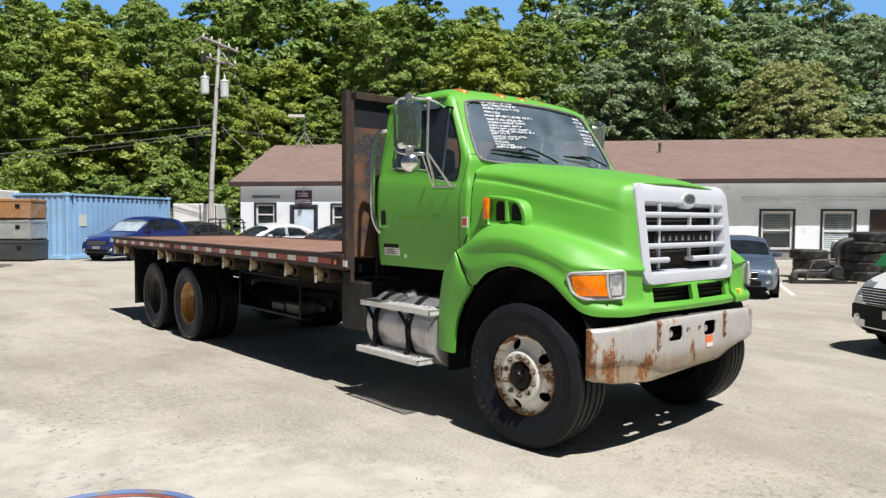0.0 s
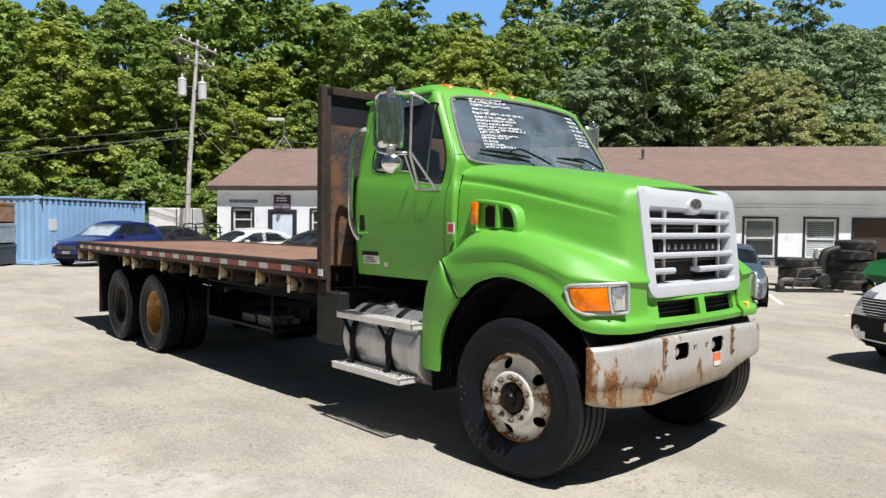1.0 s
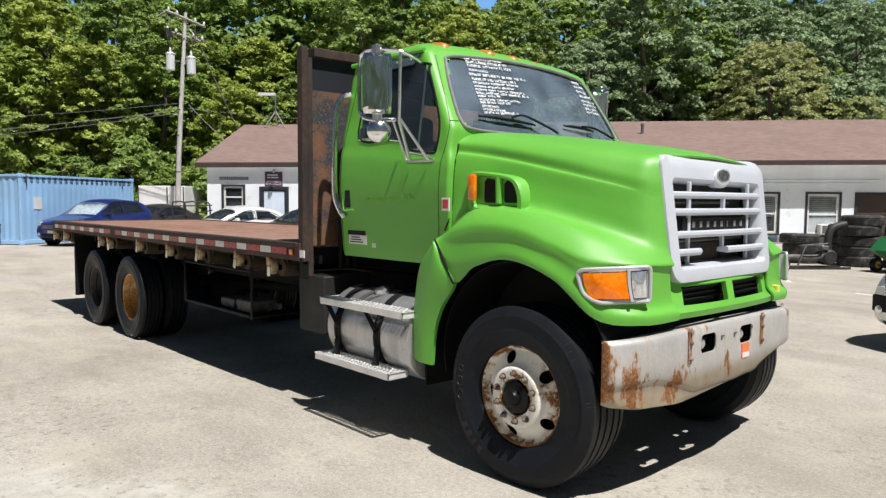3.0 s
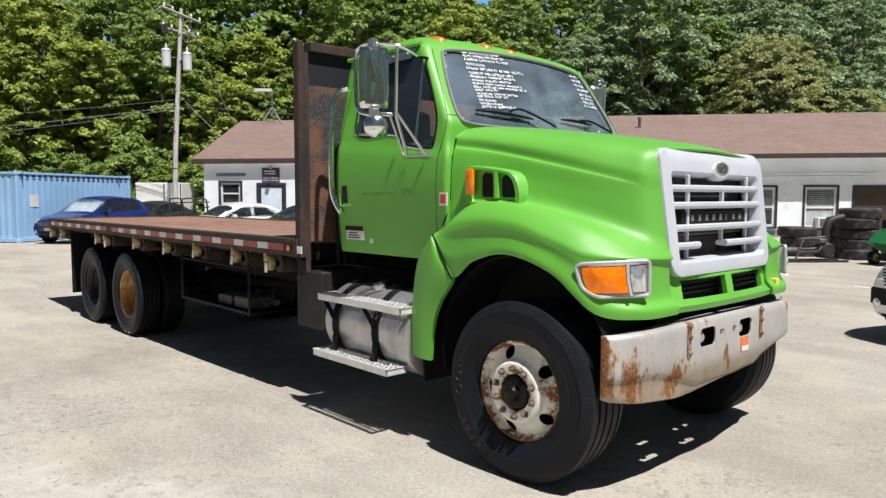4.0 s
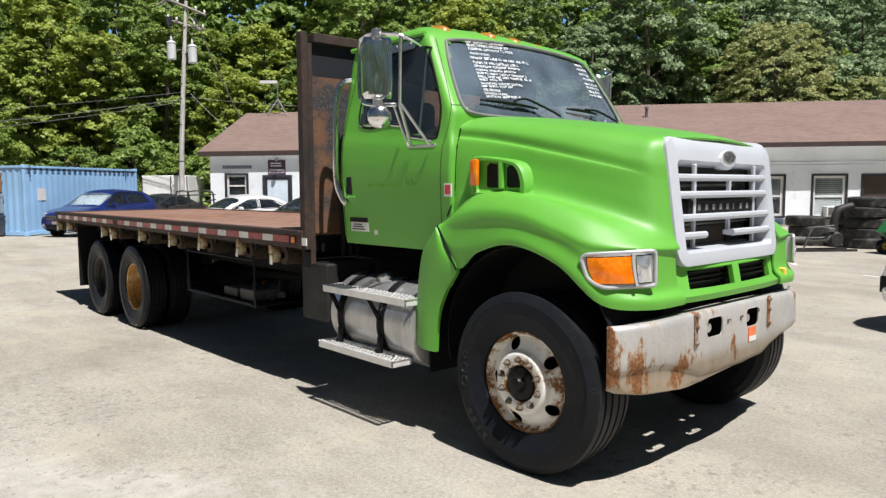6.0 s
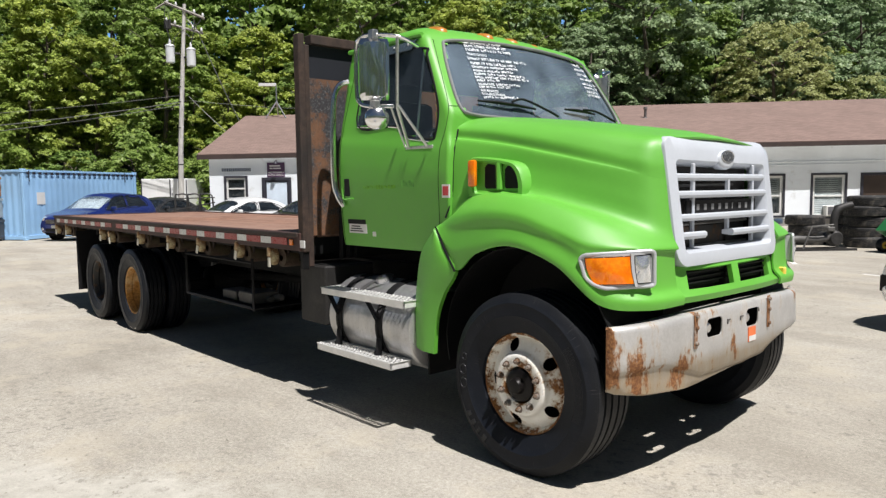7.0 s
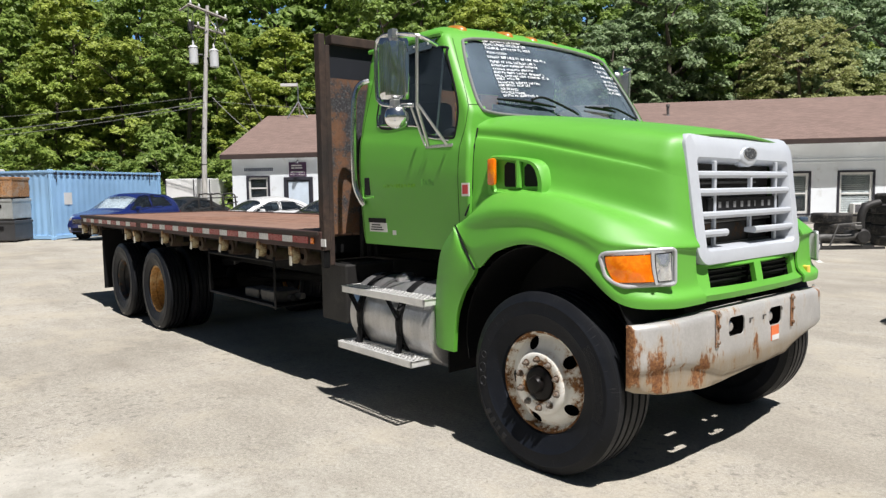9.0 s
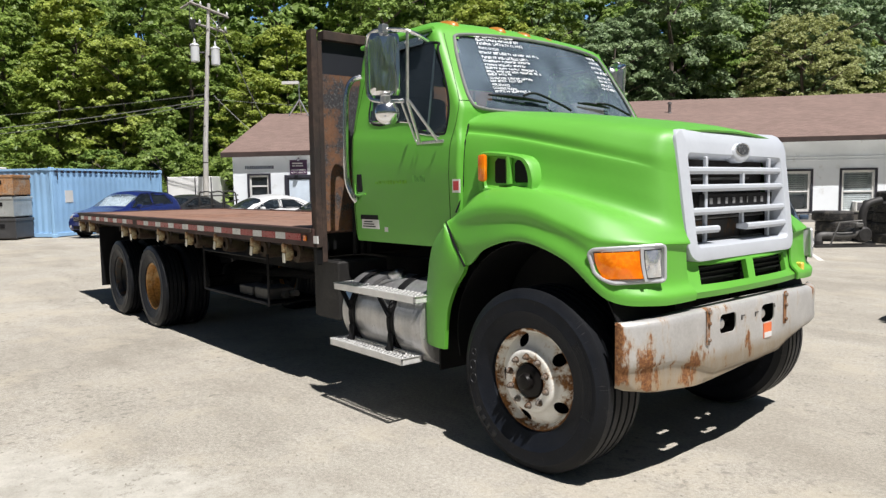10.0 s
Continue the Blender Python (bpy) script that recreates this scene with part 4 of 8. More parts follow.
    part("corner_marker", box(bmesh.new(), (0.664, s * 0.70 - 0.02, 1.055), (0.712, s * 0.70 + 0.02, 1.115), 0.006), MARKER_YELLOW, truck, "small yellow corner marker") if s > 0 else None

# grille: surround, louvres, dark core
GRILLE_TOP, GRILLE_BOT = 1.936, 1.212


def grille_x(y, z):
    t = (GRILLE_TOP - z) / (GRILLE_TOP - GRILLE_BOT)
    return 0.592 + 0.118 * t - 0.022 * (abs(y) / 0.62) ** 3 + 0.003


def build_grille():
    zc, h = (GRILLE_TOP + GRILLE_BOT) / 2, GRILLE_TOP - GRILLE_BOT
    def rounded(w, hh, cz, rads):
        out = []
        for (qy, qz, a0), r in zip(((1, 1, 0), (-1, 1, 90), (-1, -1, 180), (1, -1, 270)), rads):
            for i in range(9):
                a = radians(a0 + 90 * i / 8)
                out.append((qy * (w / 2 - r) + r * math.cos(a), cz + qz * (hh / 2 - r) + r * math.sin(a)))
        return out
    outer = rounded(1.285, h, zc, (0.085, 0.060, 0.10, 0.10))
    inner = rounded(1.035, 0.50, 1.545, (0.03, 0.03, 0.03, 0.03))
    outer = [(y * 0.968 if y < 0 else y, z) for y, z in outer]
    inner = [(y * 1.035 if y < 0 else y, z) for y, z in inner]
    def lean(y, z):
        # wider at the top, its far top corner lower
        t = (z - GRILLE_BOT) / h
        up = max(0.0, (z - 1.6) / 0.33)
        return y * (0.975 + 0.045 * t) - 0.012 + 0.050 * t, z - (0.008 + 0.014 * y / 0.64) * up
    bm = bmesh.new()
    def loop(pts, dx, lift=0.0):
        # the top edge rolls back and up under the hood's lip
        out = []
        for y, z in pts:
            ly, lz = lean(y, z)
            out.append(bm.verts.new((grille_x(y, z) + dx, ly, lz + lift * max(0.0, min(1.0, (z - 1.86) / 0.06)) * max(0.0, min(1.0, (y + 0.42) / 0.3)))))
        return out
    def between(t):
        return [(a[0] + (b[0] - a[0]) * t, a[1] + (b[1] - a[1]) * t) for a, b in zip(outer, inner)]
    loops = [loop(outer, -0.10, 0.038), loop(outer, -0.05, 0.032), loop(outer, -0.022, 0.020), loop(outer, -0.010, 0.004), loop(between(0.05), 0.002), loop(between(0.5), 0.010), loop(between(0.90), 0.008), loop(between(1.0), -0.008), loop(between(1.10), -0.06), loop(between(1.12), -0.10)]
    for a, b in zip(loops, loops[1:]):
        for j in range(len(a)):
            bm.faces.new((a[j], a[(j + 1) % len(a)], b[(j + 1) % len(a)], b[j]))
    g = part("grille_surround", bm, WHITE_PLASTIC, truck, "pale grey plastic grille surround", angle=40)
    def louvre(z, y0, y1, hgt=0.041):
        b = bmesh.new()
        prof = [(-0.07, 0.3), (-0.01, 0.5), (0.004, 0.3), (0.006, -0.1), (-0.006, -0.5), (-0.07, -0.35)]
        ys = np.linspace(y0, y1, 14)
        rows = [[b.verts.new((grille_x(y, z) + dx, y, z + dz * hgt)) for dx, dz in prof] for y in ys]
        for r0, r1 in zip(rows, rows[1:]):
            for j in range(len(prof)):
                b.faces.new((r0[j], r0[(j + 1) % 6], r1[(j + 1) % 6], r1[j]))
        b.faces.new(rows[0])
        b.faces.new(rows[-1][::-1])
        return b
    for z, y0, y1 in ((1.712, -0.545, 0.585), (1.614, -0.55, 0.58), (1.485, -0.555, 0.575), (1.384, -0.56, -0.30), (1.384, 0.01, 0.57)):
        part("louvre", louvre(z, y0, y1), WHITE_PLASTIC, g)
    for y in (-0.335, 0.40):
        bm = bmesh.new()
        box(bm, (0.60, y - 0.012, 1.29), (0.622, y + 0.012, 1.79), 0.004)
        part("grille_upright", bm, WHITE_PLASTIC, g)
    for z0, z1 in ((1.614, 1.712), (1.384, 1.485)):
        part("grille_upright", box(bmesh.new(), (0.612, 0.045, z0), (0.632, 0.068, z1)), WHITE_PLASTIC, g)
    part("radiator_core", boxes(((0.40, -0.53, 1.25), (0.50, 0.53, 1.83))), material("dusty_radiator_fins", (0.020, 0.018, 0.017), 0.7, 0, 0.3, 9, 120, 0.3, 0.003, 0, (0.04, 0.034, 0.03), (0.5, 0.75)), g, "dusty dark radiator core")
    pipe_mat = material("dull_condenser_grey", (0.16, 0.155, 0.15), 0.55, 0.3, 0.2, 9, 60, 0.1, 0.002)
    for z, y0, y1 in ((1.665, -0.45, 0.30), (1.435, -0.48, 0.50), (1.30, -0.20, 0.50)):
        part("condenser_pipe", tube(bmesh.new(), [(0.53, y0, z), (0.53, y1, z + 0.004)], 0.009, 6), pipe_mat, g, "grey condenser pipe")
    for y0, y1 in ((-0.50, -0.32), (-0.28, 0.22), (0.26, 0.50)):
        part("condenser_panel", boxes(((0.505, y0, 1.28), (0.512, y1, 1.42)), bevel=0.002), HUB, g, "rusty black condenser panel")
    # name plate: eight plain bright blocks in place of the maker's letters
    part("name_plate", box(bmesh.new(), (0.600, -0.40, 1.500), (0.614, 0.45, 1.580), 0.004), FLAT_BLACK, g, "black plate across the grille")
    BLOCK = material("dull_letter_metal", (0.21, 0.21, 0.215), 0.5, 0.2, 0.1, 9, 50, 0.02, 0.001)
    for i in range(8):
        y = -0.295 + i * 0.085
        part("plate_block", box(bmesh.new(), (0.614, y, 1.520), (0.618, y + (0.010 if i == 5 else 0.030), 1.556), 0.0015), BLOCK, g, "plain grey block")
    # oval badge on a rounded boss that hangs over the top opening
    bx, by, bz = grille_x(0, 1.84), 0.058, 1.838
    bm = lathe(bmesh.new(), [(-0.06, 0.088), (-0.002, 0.088), (0.010, 0.082), (0.017, 0.070), (0.019, 0.050), (0.019, 0.0005)], 32, "x")
    bmesh.ops.transform(bm, matrix=Matrix.Translation((bx - 0.006, by, bz - 0.020)) @ Matrix.Diagonal((0.8, 1.2, 0.68, 1)), verts=bm.verts)
    part("badge_boss", bm, WHITE_PLASTIC, g)
    bm = lathe(bmesh.new(), [(0.0, 0.066), (0.008, 0.066), (0.011, 0.062), (0.009, 0.058), (0.009, 0.0005)], 28, "x")
    bmesh.ops.transform(bm, matrix=Matrix.Translation((bx + 0.008, by, bz)) @ Matrix.Diagonal((0.6, 1.2, 0.56, 1)), verts=bm.verts)
    badge = part("badge", bm, STEEL, g, "plain oval metal badge")
    bm = lathe(bmesh.new(), [(0.0, 0.056), (0.003, 0.054), (0.004, 0.0005)], 24, "x")
    bmesh.ops.transform(bm, matrix=Matrix.Translation((bx + 0.0135, by, bz)) @ Matrix.Diagonal((0.6, 1.2, 0.55, 1)), verts=bm.verts)
    part("badge_field", bm, material("dark_badge_enamel", (0.05, 0.055, 0.065), 0.3, 0.3, 0.3, 30, 90, 0.1, 0.001, 0, (0.30, 0.31, 0.33), (0.55, 0.6)), badge, "dark enamel field")
    # lower front panel with two slots
    bm = bmesh.new()
    def px_(y):
        return 0.740
    zs = [1.015, 1.05, 1.085, 1.195, 1.215]
    ys = [-0.64, -0.60, -0.50, -0.40, -0.30, -0.20, -0.10, -0.04, 0.04, 0.10, 0.20, 0.30, 0.40, 0.50, 0.60, 0.64]
    back = {1.015: 0.010, 1.05: 0.0, 1.085: 0.014, 1.195: 0.036, 1.215: 0.046}
    vs = {(y, z): bm.verts.new((px_(y) - back[z] - (0.036 if z < 1.06 else 0.064) * (abs(y) / 0.62) ** 3, y, z)) for y in ys for z in zs}
    for y0, y1 in zip(ys, ys[1:]):
        for z0, z1 in zip(zs, zs[1:]):
            if (z0, z1) == (1.085, 1.195) and 0.04 <= abs((y0 + y1) / 2) <= 0.5:
                continue
            bm.faces.new((vs[y0, z0], vs[y1, z0], vs[y1, z1], vs[y0, z1]))
    part("lower_front_panel", thick(bm, 0.03), GREEN, truck)
    for y0, y1 in ((-0.5, -0.04), (0.04, 0.5)):
        bm = bmesh.new()
        box(bm, (0.60, y0, 1.08), (0.63, y1, 1.20))
        for z in (1.105, 1.135, 1.165):
            box(bm, (0.63, y0, z), (0.66, y1, z + 0.008))
        part("lower_intake", bm, FLAT_BLACK, truck, "black slotted intake")
    return g


grille = build_grille()


# bumper: a folded steel channel, swept back at the ends, with a bent lower lip
def bumper_x(y):
    a = abs(y)
    return 0.735 - (0.0 if a < 0.5 else 0.02 * (a - 0.5) / 0.3 if a < 0.8 else 0.02 + 0.115 * ((a - 0.8) / 0.32) ** 1.7)


NUT_STEEL = rusted("dull_bolt_steel", (0.40, 0.37, 0.33), (0.16, 0.08, 0.04), 0.5, 0.4, 0.5, 0.65, 20.0)
GREASY_LINE = material("dark_grey_mark", (0.12, 0.115, 0.11), 0.6, 0.2, 0.2, 9, 50, 0.1, 0.001)
BUMPER_LOW = [(-1.13, 0.615), (-1.06, 0.575), (-0.90, 0.548), (-0.54, 0.518), (-0.39, 0.525), (0.0, 0.550), (0.37, 0.567), (0.56, 0.626), (0.80, 0.690), (1.13, 0.710)]
BUMPER_FOLD = [(-1.13, 0.690), (-0.78, 0.700), (-0.60, 0.655), (-0.40, 0.590), (0.0, 0.592), (0.37, 0.615), (0.60, 0.670), (1.13, 0.745)]


def build_bumper():
    bm = bmesh.new()
    holes = ((-0.371, -0.194), (0.107, 0.266))
    ys = sorted({*np.linspace(-1.09, 1.09, 53).round(4), *holes[0], *holes[1]})
    rows = []
    def section(y, x):
        a = abs(y)
        low, fold = lerp(BUMPER_LOW, y)[0], lerp(BUMPER_FOLD, y)[0]
        top = 0.962 - 0.025 * (a / 1.12) ** 2
        dent = 0.005 * math.sin(y * 9.0) + 0.003 * math.sin(y * 23) - 0.012 * math.exp(-((y + 0.62) / 0.16) ** 2)
        fl = 0.12 - 0.08 * max(0.0, (a - 0.9) / 0.19)
        return [(x - fl, y, top - 0.012), (x - 0.036, y, top), (x - 0.016, y, top - 0.006), (x - 0.004, y, top - 0.020), (x, y, 0.905), (x, y, 0.795), (x + dent * 0.5, y, 0.77), (x + dent, y, fold + 0.016), (x - 0.007 + dent, y, fold + 0.006), (x - 0.022 + dent, y, fold - 0.014), (x - 0.020 + dent, y, (fold + low) / 2), (x - 0.032, y, low + 0.014), (x - 0.060, y, low)]
    for y in ys:
        rows.append(section(y, bumper_x(y)))
    for s, e in ((-1, 0), (1, -1)):
        x = bumper_x(ys[e])
        near = [(max(p[0] - 0.010, x - 0.050), p[1] + s * 0.007, p[2]) for p in rows[e]]
        back = [(x - 0.052, p[1] + s * 0.008, p[2]) for p in rows[e]]
        if s < 0:
            rows = [back, near] + rows
            ys = [ys[0] - 0.02, ys[0] - 0.01] + ys
        else:
            rows = rows + [near, back]
            ys = ys + [ys[-1] + 0.01, ys[-1] + 0.02]
    vs = [[bm.verts.new(p) for p in r] for r in rows]
    for i in range(len(rows) - 1):
        for j in range(len(rows[0]) - 1):
            if j == 4 and any(q0 <= (ys[i] + ys[i + 1]) / 2 <= q1 for q0, q1 in holes):
                continue
            bm.faces.new((vs[i][j], vs[i + 1][j], vs[i + 1][j + 1], vs[i][j + 1]))
    for y0, y1 in holes:
        # rounded corners of the tow holes
        for cy, sy in ((y0, 1), (y1, -1)):
            for cz, sz in ((0.795, 1), (0.905, -1)):
                arc = [(bumper_x(cy), cy + sy * 0.030 * (1 - math.sin(a)), cz + sz * 0.030 * (1 - math.cos(a))) for a in np.linspace(0, math.pi / 2, 6)]
                fan = [bm.verts.new(p) for p in [(bumper_x(cy), cy, cz)] + arc]
                bm.faces.new(fan if sy * sz > 0 else fan[::-1])
    b = part("bumper", thick(bm, 0.008), BUMPER, truck, "dented silver steel bumper with rust patches", angle=40)
    for y in (-0.50, 0.40):
        bm = bmesh.new()
        box(bm, (bumper_x(y) + 0.001, y - 0.018, 0.755), (bumper_x(y) + 0.007, y + 0.018, 0.962), 0.003)
        st = part("bumper_strap", bm, rusted("strap_rust", (0.45, 0.43, 0.40), (0.24, 0.11, 0.045), 0.6, 0.2, 0.50, 0.60, 9.0), b, "rusty bolted strap")
        for z in (0.785, 0.875, 0.94):
            part("bolt", lathe(bmesh.new(), [(0, 0.013), (0.010, 0.013), (0.014, 0.008), (0.014, 0.001)], 8, "x", (bumper_x(y) + 0.007, y, z)), NUT_STEEL, st)
    for y0, y1 in ((-0.371, -0.194), (0.107, 0.266)):
        part("tow_recess", boxes(((0.56, y0 - 0.05, 0.74), (0.60, y1 + 0.06, 0.93))), FLAT_BLACK, b)
        part("tow_pin", lathe(bmesh.new(), [(0.58, 0.020), (0.685, 0.020), (0.690, 0.030), (0.712, 0.030), (0.718, 0.022), (0.718, 0.001)], 12, "x", (0, y0 + 0.055, 0.845)), STEEL, b, "round steel tow pin")
    part("bumper_label", box(bmesh.new(), (0.737, 0.125, 0.700), (0.742, 0.222, 0.790)), ORANGE, b, "peeling orange and white label")
    part("bumper_label_strip", box(bmesh.new(), (0.743, 0.13, 0.703), (0.745, 0.218, 0.735)), WHITE, b)
    for y in (-0.12, 0.04):
        part("plate_bracket", boxes(((0.736, y - 0.018, 0.868), (0.741, y + 0.018, 0.876)), ((0.736, y - 0.018, 0.848), (0.741, y - 0.010, 0.868))), GREASY_LINE, b)
    return b


build_bumper()


# wheels
def tyre_profile(r, w, rim):
    """(across, radius) round the section of a worn tyre with grooves in the tread."""
    h = w / 2
    p = [(-h * 0.62, rim), (-h * 0.80, rim + 0.012), (-h * 0.93, rim + (r - rim) * 0.30), (-h * 0.985, rim + (r - rim) * 0.44), (-h * 1.002, rim + (r - rim) * 0.455), (-h * 1.002, rim + (r - rim) * 0.475), (-h, rim + (r - rim) * 0.49), (-h, rim + (r - rim) * 0.60), (-h * 0.985, rim + (r - rim) * 0.74), (-h * 0.99, rim + (r - rim) * 0.755), (-h * 0.965, rim + (r - rim) * 0.785), (-h * 0.93, r - 0.045), (-h * 0.86, r - 0.016), (-h * 0.80, r - 0.004)]
    for c in (-0.52, -0.18, 0.18, 0.52):
        g = 0.018
        p += [(h * (c - 0.055), r), (h * (c - 0.04), r - g), (h * (c + 0.04), r - g), (h * (c + 0.055), r)]
    p += [(-a, q) for a, q in p[12::-1]]
    return p


def build_wheel(r, w, rim_mat, dished, label):
    """A wheel about the y axis at the origin, its outer face towards -y."""
    rim_r = 0.292
    h = w / 2
    bm = bmesh.new()
    if dished < 0:
        # rim lip, recessed band with five hand holes, raised round disc
        stops = [(-h * 0.66, rim_r + 0.010), (-h * 0.71, rim_r + 0.004), (-h * 0.70, rim_r - 0.006), (-h * 0.60, rim_r - 0.012), (-h * 0.50, rim_r - 0.018), (-h * 0.45, 0.268), (-h * 0.45, 0.264), (-h * 0.50, 0.258), (-h * 0.58, 0.240), (-h * 0.66, 0.216), (-h * 0.71, 0.201), (-h * 0.76, 0.193), (-h * 0.86, 0.184), (-h * 0.91, 0.176), (-h * 0.932, 0.164), (-h * 0.935, 0.150), (-h * 0.925, 0.128), (-h * 0.90, 0.108), (-h * 0.72, 0.100), (-h * 0.3, 0.095)]
        prof = []
        for (a0, r0), (a1, r1) in zip(stops, stops[1:]):
            k = max(1, round(math.hypot(a1 - a0, r1 - r0) / 0.006))
            prof += [(a0 + (a1 - a0) * q / k, r0 + (r1 - r0) * q / k) for q in range(k)]
        prof.append(stops[-1])
        lathe(bm, prof, 144, "y")
        for i in range(5):
            a = radians(-20 + 72 * i)
            cx, cz, hr = 0.231 * math.sin(a), 0.231 * math.cos(a), 0.036
            gone = []
            for f in bm.faces:
                c = f.calc_center_median()
                if math.hypot(c.x - cx, c.z - cz) < hr and c.length > 0.2:
                    gone.append(f)
            bmesh.ops.delete(bm, geom=gone, context="FACES")
            for e in bm.edges:
                if len(e.link_faces) == 1:
                    for v in e.verts:
                        d = math.hypot(v.co.x - cx, v.co.z - cz)
                        if 0.5 * hr < d < 1.5 * hr:
                            v.co.x, v.co.z = cx + (v.co.x - cx) * hr / d, cz + (v.co.z - cz) * hr / d
    else:
        prof = [(-h * 0.66, rim_r + 0.010), (-h * 0.70, rim_r + 0.004), (-h * 0.66, rim_r - 0.014), (-h * 0.4, rim_r - 0.03), (h * 0.2, rim_r - 0.045), (h * 0.5, 0.225)]
        lathe(bm, prof, 40, "y")
        lathe(bm, [(h * 0.66, rim_r + 0.010), (h * 0.64, rim_r - 0.02), (-h * 0.25, rim_r - 0.04)], 40, "y")
    wheel = finish("wheel", bm, rim_mat, None, label, 40)
    bm = lathe(bmesh.new(), tyre_profile(r, w, rim_r), 88, "y")
    bulge = [v for v in bm.verts if v.co.z < -r * 0.9]
    for v in bulge:
        v.co.z = max(v.co.z, -r + 0.010)
    finish("tyre", bm, TYRE_WALL, wheel, "worn black truck tyre", 30)
    if dished < 0:
        bm = lathe(bmesh.new(), [(-h * 0.70, 0.102), (-h * 0.90, 0.096), (-h * 0.96, 0.080), (-h * 0.97, 0.060), (-h * 0.98, 0.050), (-h * 1.10, 0.047), (-h * 1.16, 0.040), (-h * 1.18, 0.026), (-h * 1.185, 0.0005)], 28, "y")
        finish("hub", bm, HUB_OIL, wheel, "oily black hub")
        for i in range(10):
            a = 2 * math.pi * i / 10 - 0.05
            b2 = lathe(bmesh.new(), [(-h * 0.90, 0.022), (-h * 0.94, 0.022), (-h * 0.945, 0.0155), (-h * 1.05, 0.015), (-h * 1.06, 0.009), (-h * 1.11, 0.008), (-h * 1.11, 0.0005)], 8, "y", (0.140 * math.sin(a), 0, 0.140 * math.cos(a)))
            finish("lug_nut", b2, NUT, wheel, "dirty steel wheel nut")
        bm = bmesh.new()
        for k, big in ((0, 1), (1, 1), (2, 0.7)):
            a = radians(262 + k * 11)
            ring = [(0.435 * math.sin(a) + 0.026 * big * math.cos(q), -h * 0.995, 0.435 * math.cos(a) + 0.030 * big * math.sin(q)) for q in np.linspace(0, 2 * math.pi, 16, endpoint=False)]
            tube(bm, ring, 0.004, 5, True)
        for k in range(70):
            # fine ribs on a rubbed part of the wall
            a = radians(52 + k * 0.8)
            box(bm, (-0.0012, -0.0015, -0.030), (0.0012, 0.0015, 0.030), 0, Matrix.Translation((0.425 * math.sin(a), -h * 0.998, 0.425 * math.cos(a))) @ Matrix.Rotation(a, 4, "Y"))
        for start, count in ((215, 4),):
            for k in range(count):
                a = radians(start + k * 7.5)
                rr = 0.455
                box(bm, (-0.017, -0.004, -0.020), (0.017, 0.004, 0.020), 0.002, Matrix.Translation((rr * math.sin(a), -h * 0.992, rr * math.cos(a))) @ Matrix.Rotation(a, 4, "Y") @ Matrix.Diagonal((0.62 if k % 3 == 1 else 0.9, 1, 1, 1)))
        tagged(finish("sidewall_lettering", bm, RUBBER, wheel), "raised worn sidewall markings", kind="stuff")
        # black disc added behind the hand holes so that they look shaded
        finish("drum_face", lathe(bmesh.new(), [(-h * 0.10, 0.272), (-h * 0.12, 0.09)], 40, "y"), FLAT_BLACK, wheel, "black disc added behind the hand holes for their shade")
    else:
        bm = lathe(bmesh.new(), [(h * 0.48, 0.23), (h * 0.55, 0.17), (h * 0.50, 0.12), (h * 0.2, 0.105), (h * 0.1, 0.08), (h * 0.08, 0.0005)], 30, "y")
        finish("hub", bm, FLAT_BLACK, wheel, "dark greasy axle hub")
    return wheel


NUT = rusted("rusty_nut", (0.26, 0.235, 0.21), (0.11, 0.06, 0.03), 0.5, 0.3, 0.52, 0.66, 20.0)
HUB_OIL = material("oily_hub_iron", (0.006, 0.005, 0.005), 0.38, 0.0, 0.3, 12, 60, 0.2, 0.002, 0, (0.016, 0.012, 0.010), (0.6, 0.75))
HUB_OIL.node_tree.nodes["Principled BSDF"].inputs["Specular IOR Level"].default_value = 0.2
front = build_wheel(0.535, 0.37, RIM, -1, "rusty white steel wheel with ten nuts")
front.parent = truck
front.matrix_basis = pose(0, -0.985, 0.530, 0, 0, 2.5)
again(front, truck, pose(0, 0.985, 0.530, 0, 0, 182.5))
rear = build_wheel(0.520, 0.275, RIM_OCHRE, 1, "dished ochre steel wheel")
rear.parent = truck
rear.matrix_basis = pose(-6.47, -1.09, 0.450)
black_rear = rear.copy()
scene.collection.objects.link(black_rear)
black_rear.data = rear.data.copy()
black_rear.data.materials[0] = HUB
black_rear["label"] = "dished black steel wheel"
black_rear.matrix_basis = pose(-7.87, -1.09, 0.445)
for c in rear.children:
    k = new(c.name.split(".")[0], c.data)
    k.parent = black_rear
    k["label"] = c["label"]
for x, z in ((-6.47, 0.45), (-7.87, 0.445)):
    for y, turn in ((-0.775, 0), (0.775, 180), (1.09, 180)):
        again(rear, truck, pose(x, y, z, 0, 0, turn))

# chassis
for s in (-1, 1):
    part("frame_rail", boxes(((-9.9, s * 0.43 - 0.04, 0.80), (0.45, s * 0.43 + 0.04, 1.06)), bevel=0.008), BLACK, truck)
    part("leaf_spring", boxes(((-0.70, s * 0.43 - 0.045, 0.62), (0.62, s * 0.43 + 0.045, 0.70)), bevel=0.01), BLACK, truck)
    bm = bmesh.new()
    arc = [(-0.06 + 0.66 * math.cos(a), 0.70 + 0.62 * math.sin(a)) for a in np.linspace(radians(195), radians(14), 20)]
    sheet(bm, [[(x, s * 0.62, z), (x, s * 1.06, z)] for x, z in arc])
    part("wheel_liner", thick(bm, 0.008), FLAT_BLACK, truck)
    part("inner_splash_panel", boxes(((-0.72, s * 0.60 - 0.01, 0.62), (0.60, s * 0.60 + 0.01, 1.5))), FLAT_BLACK, truck)
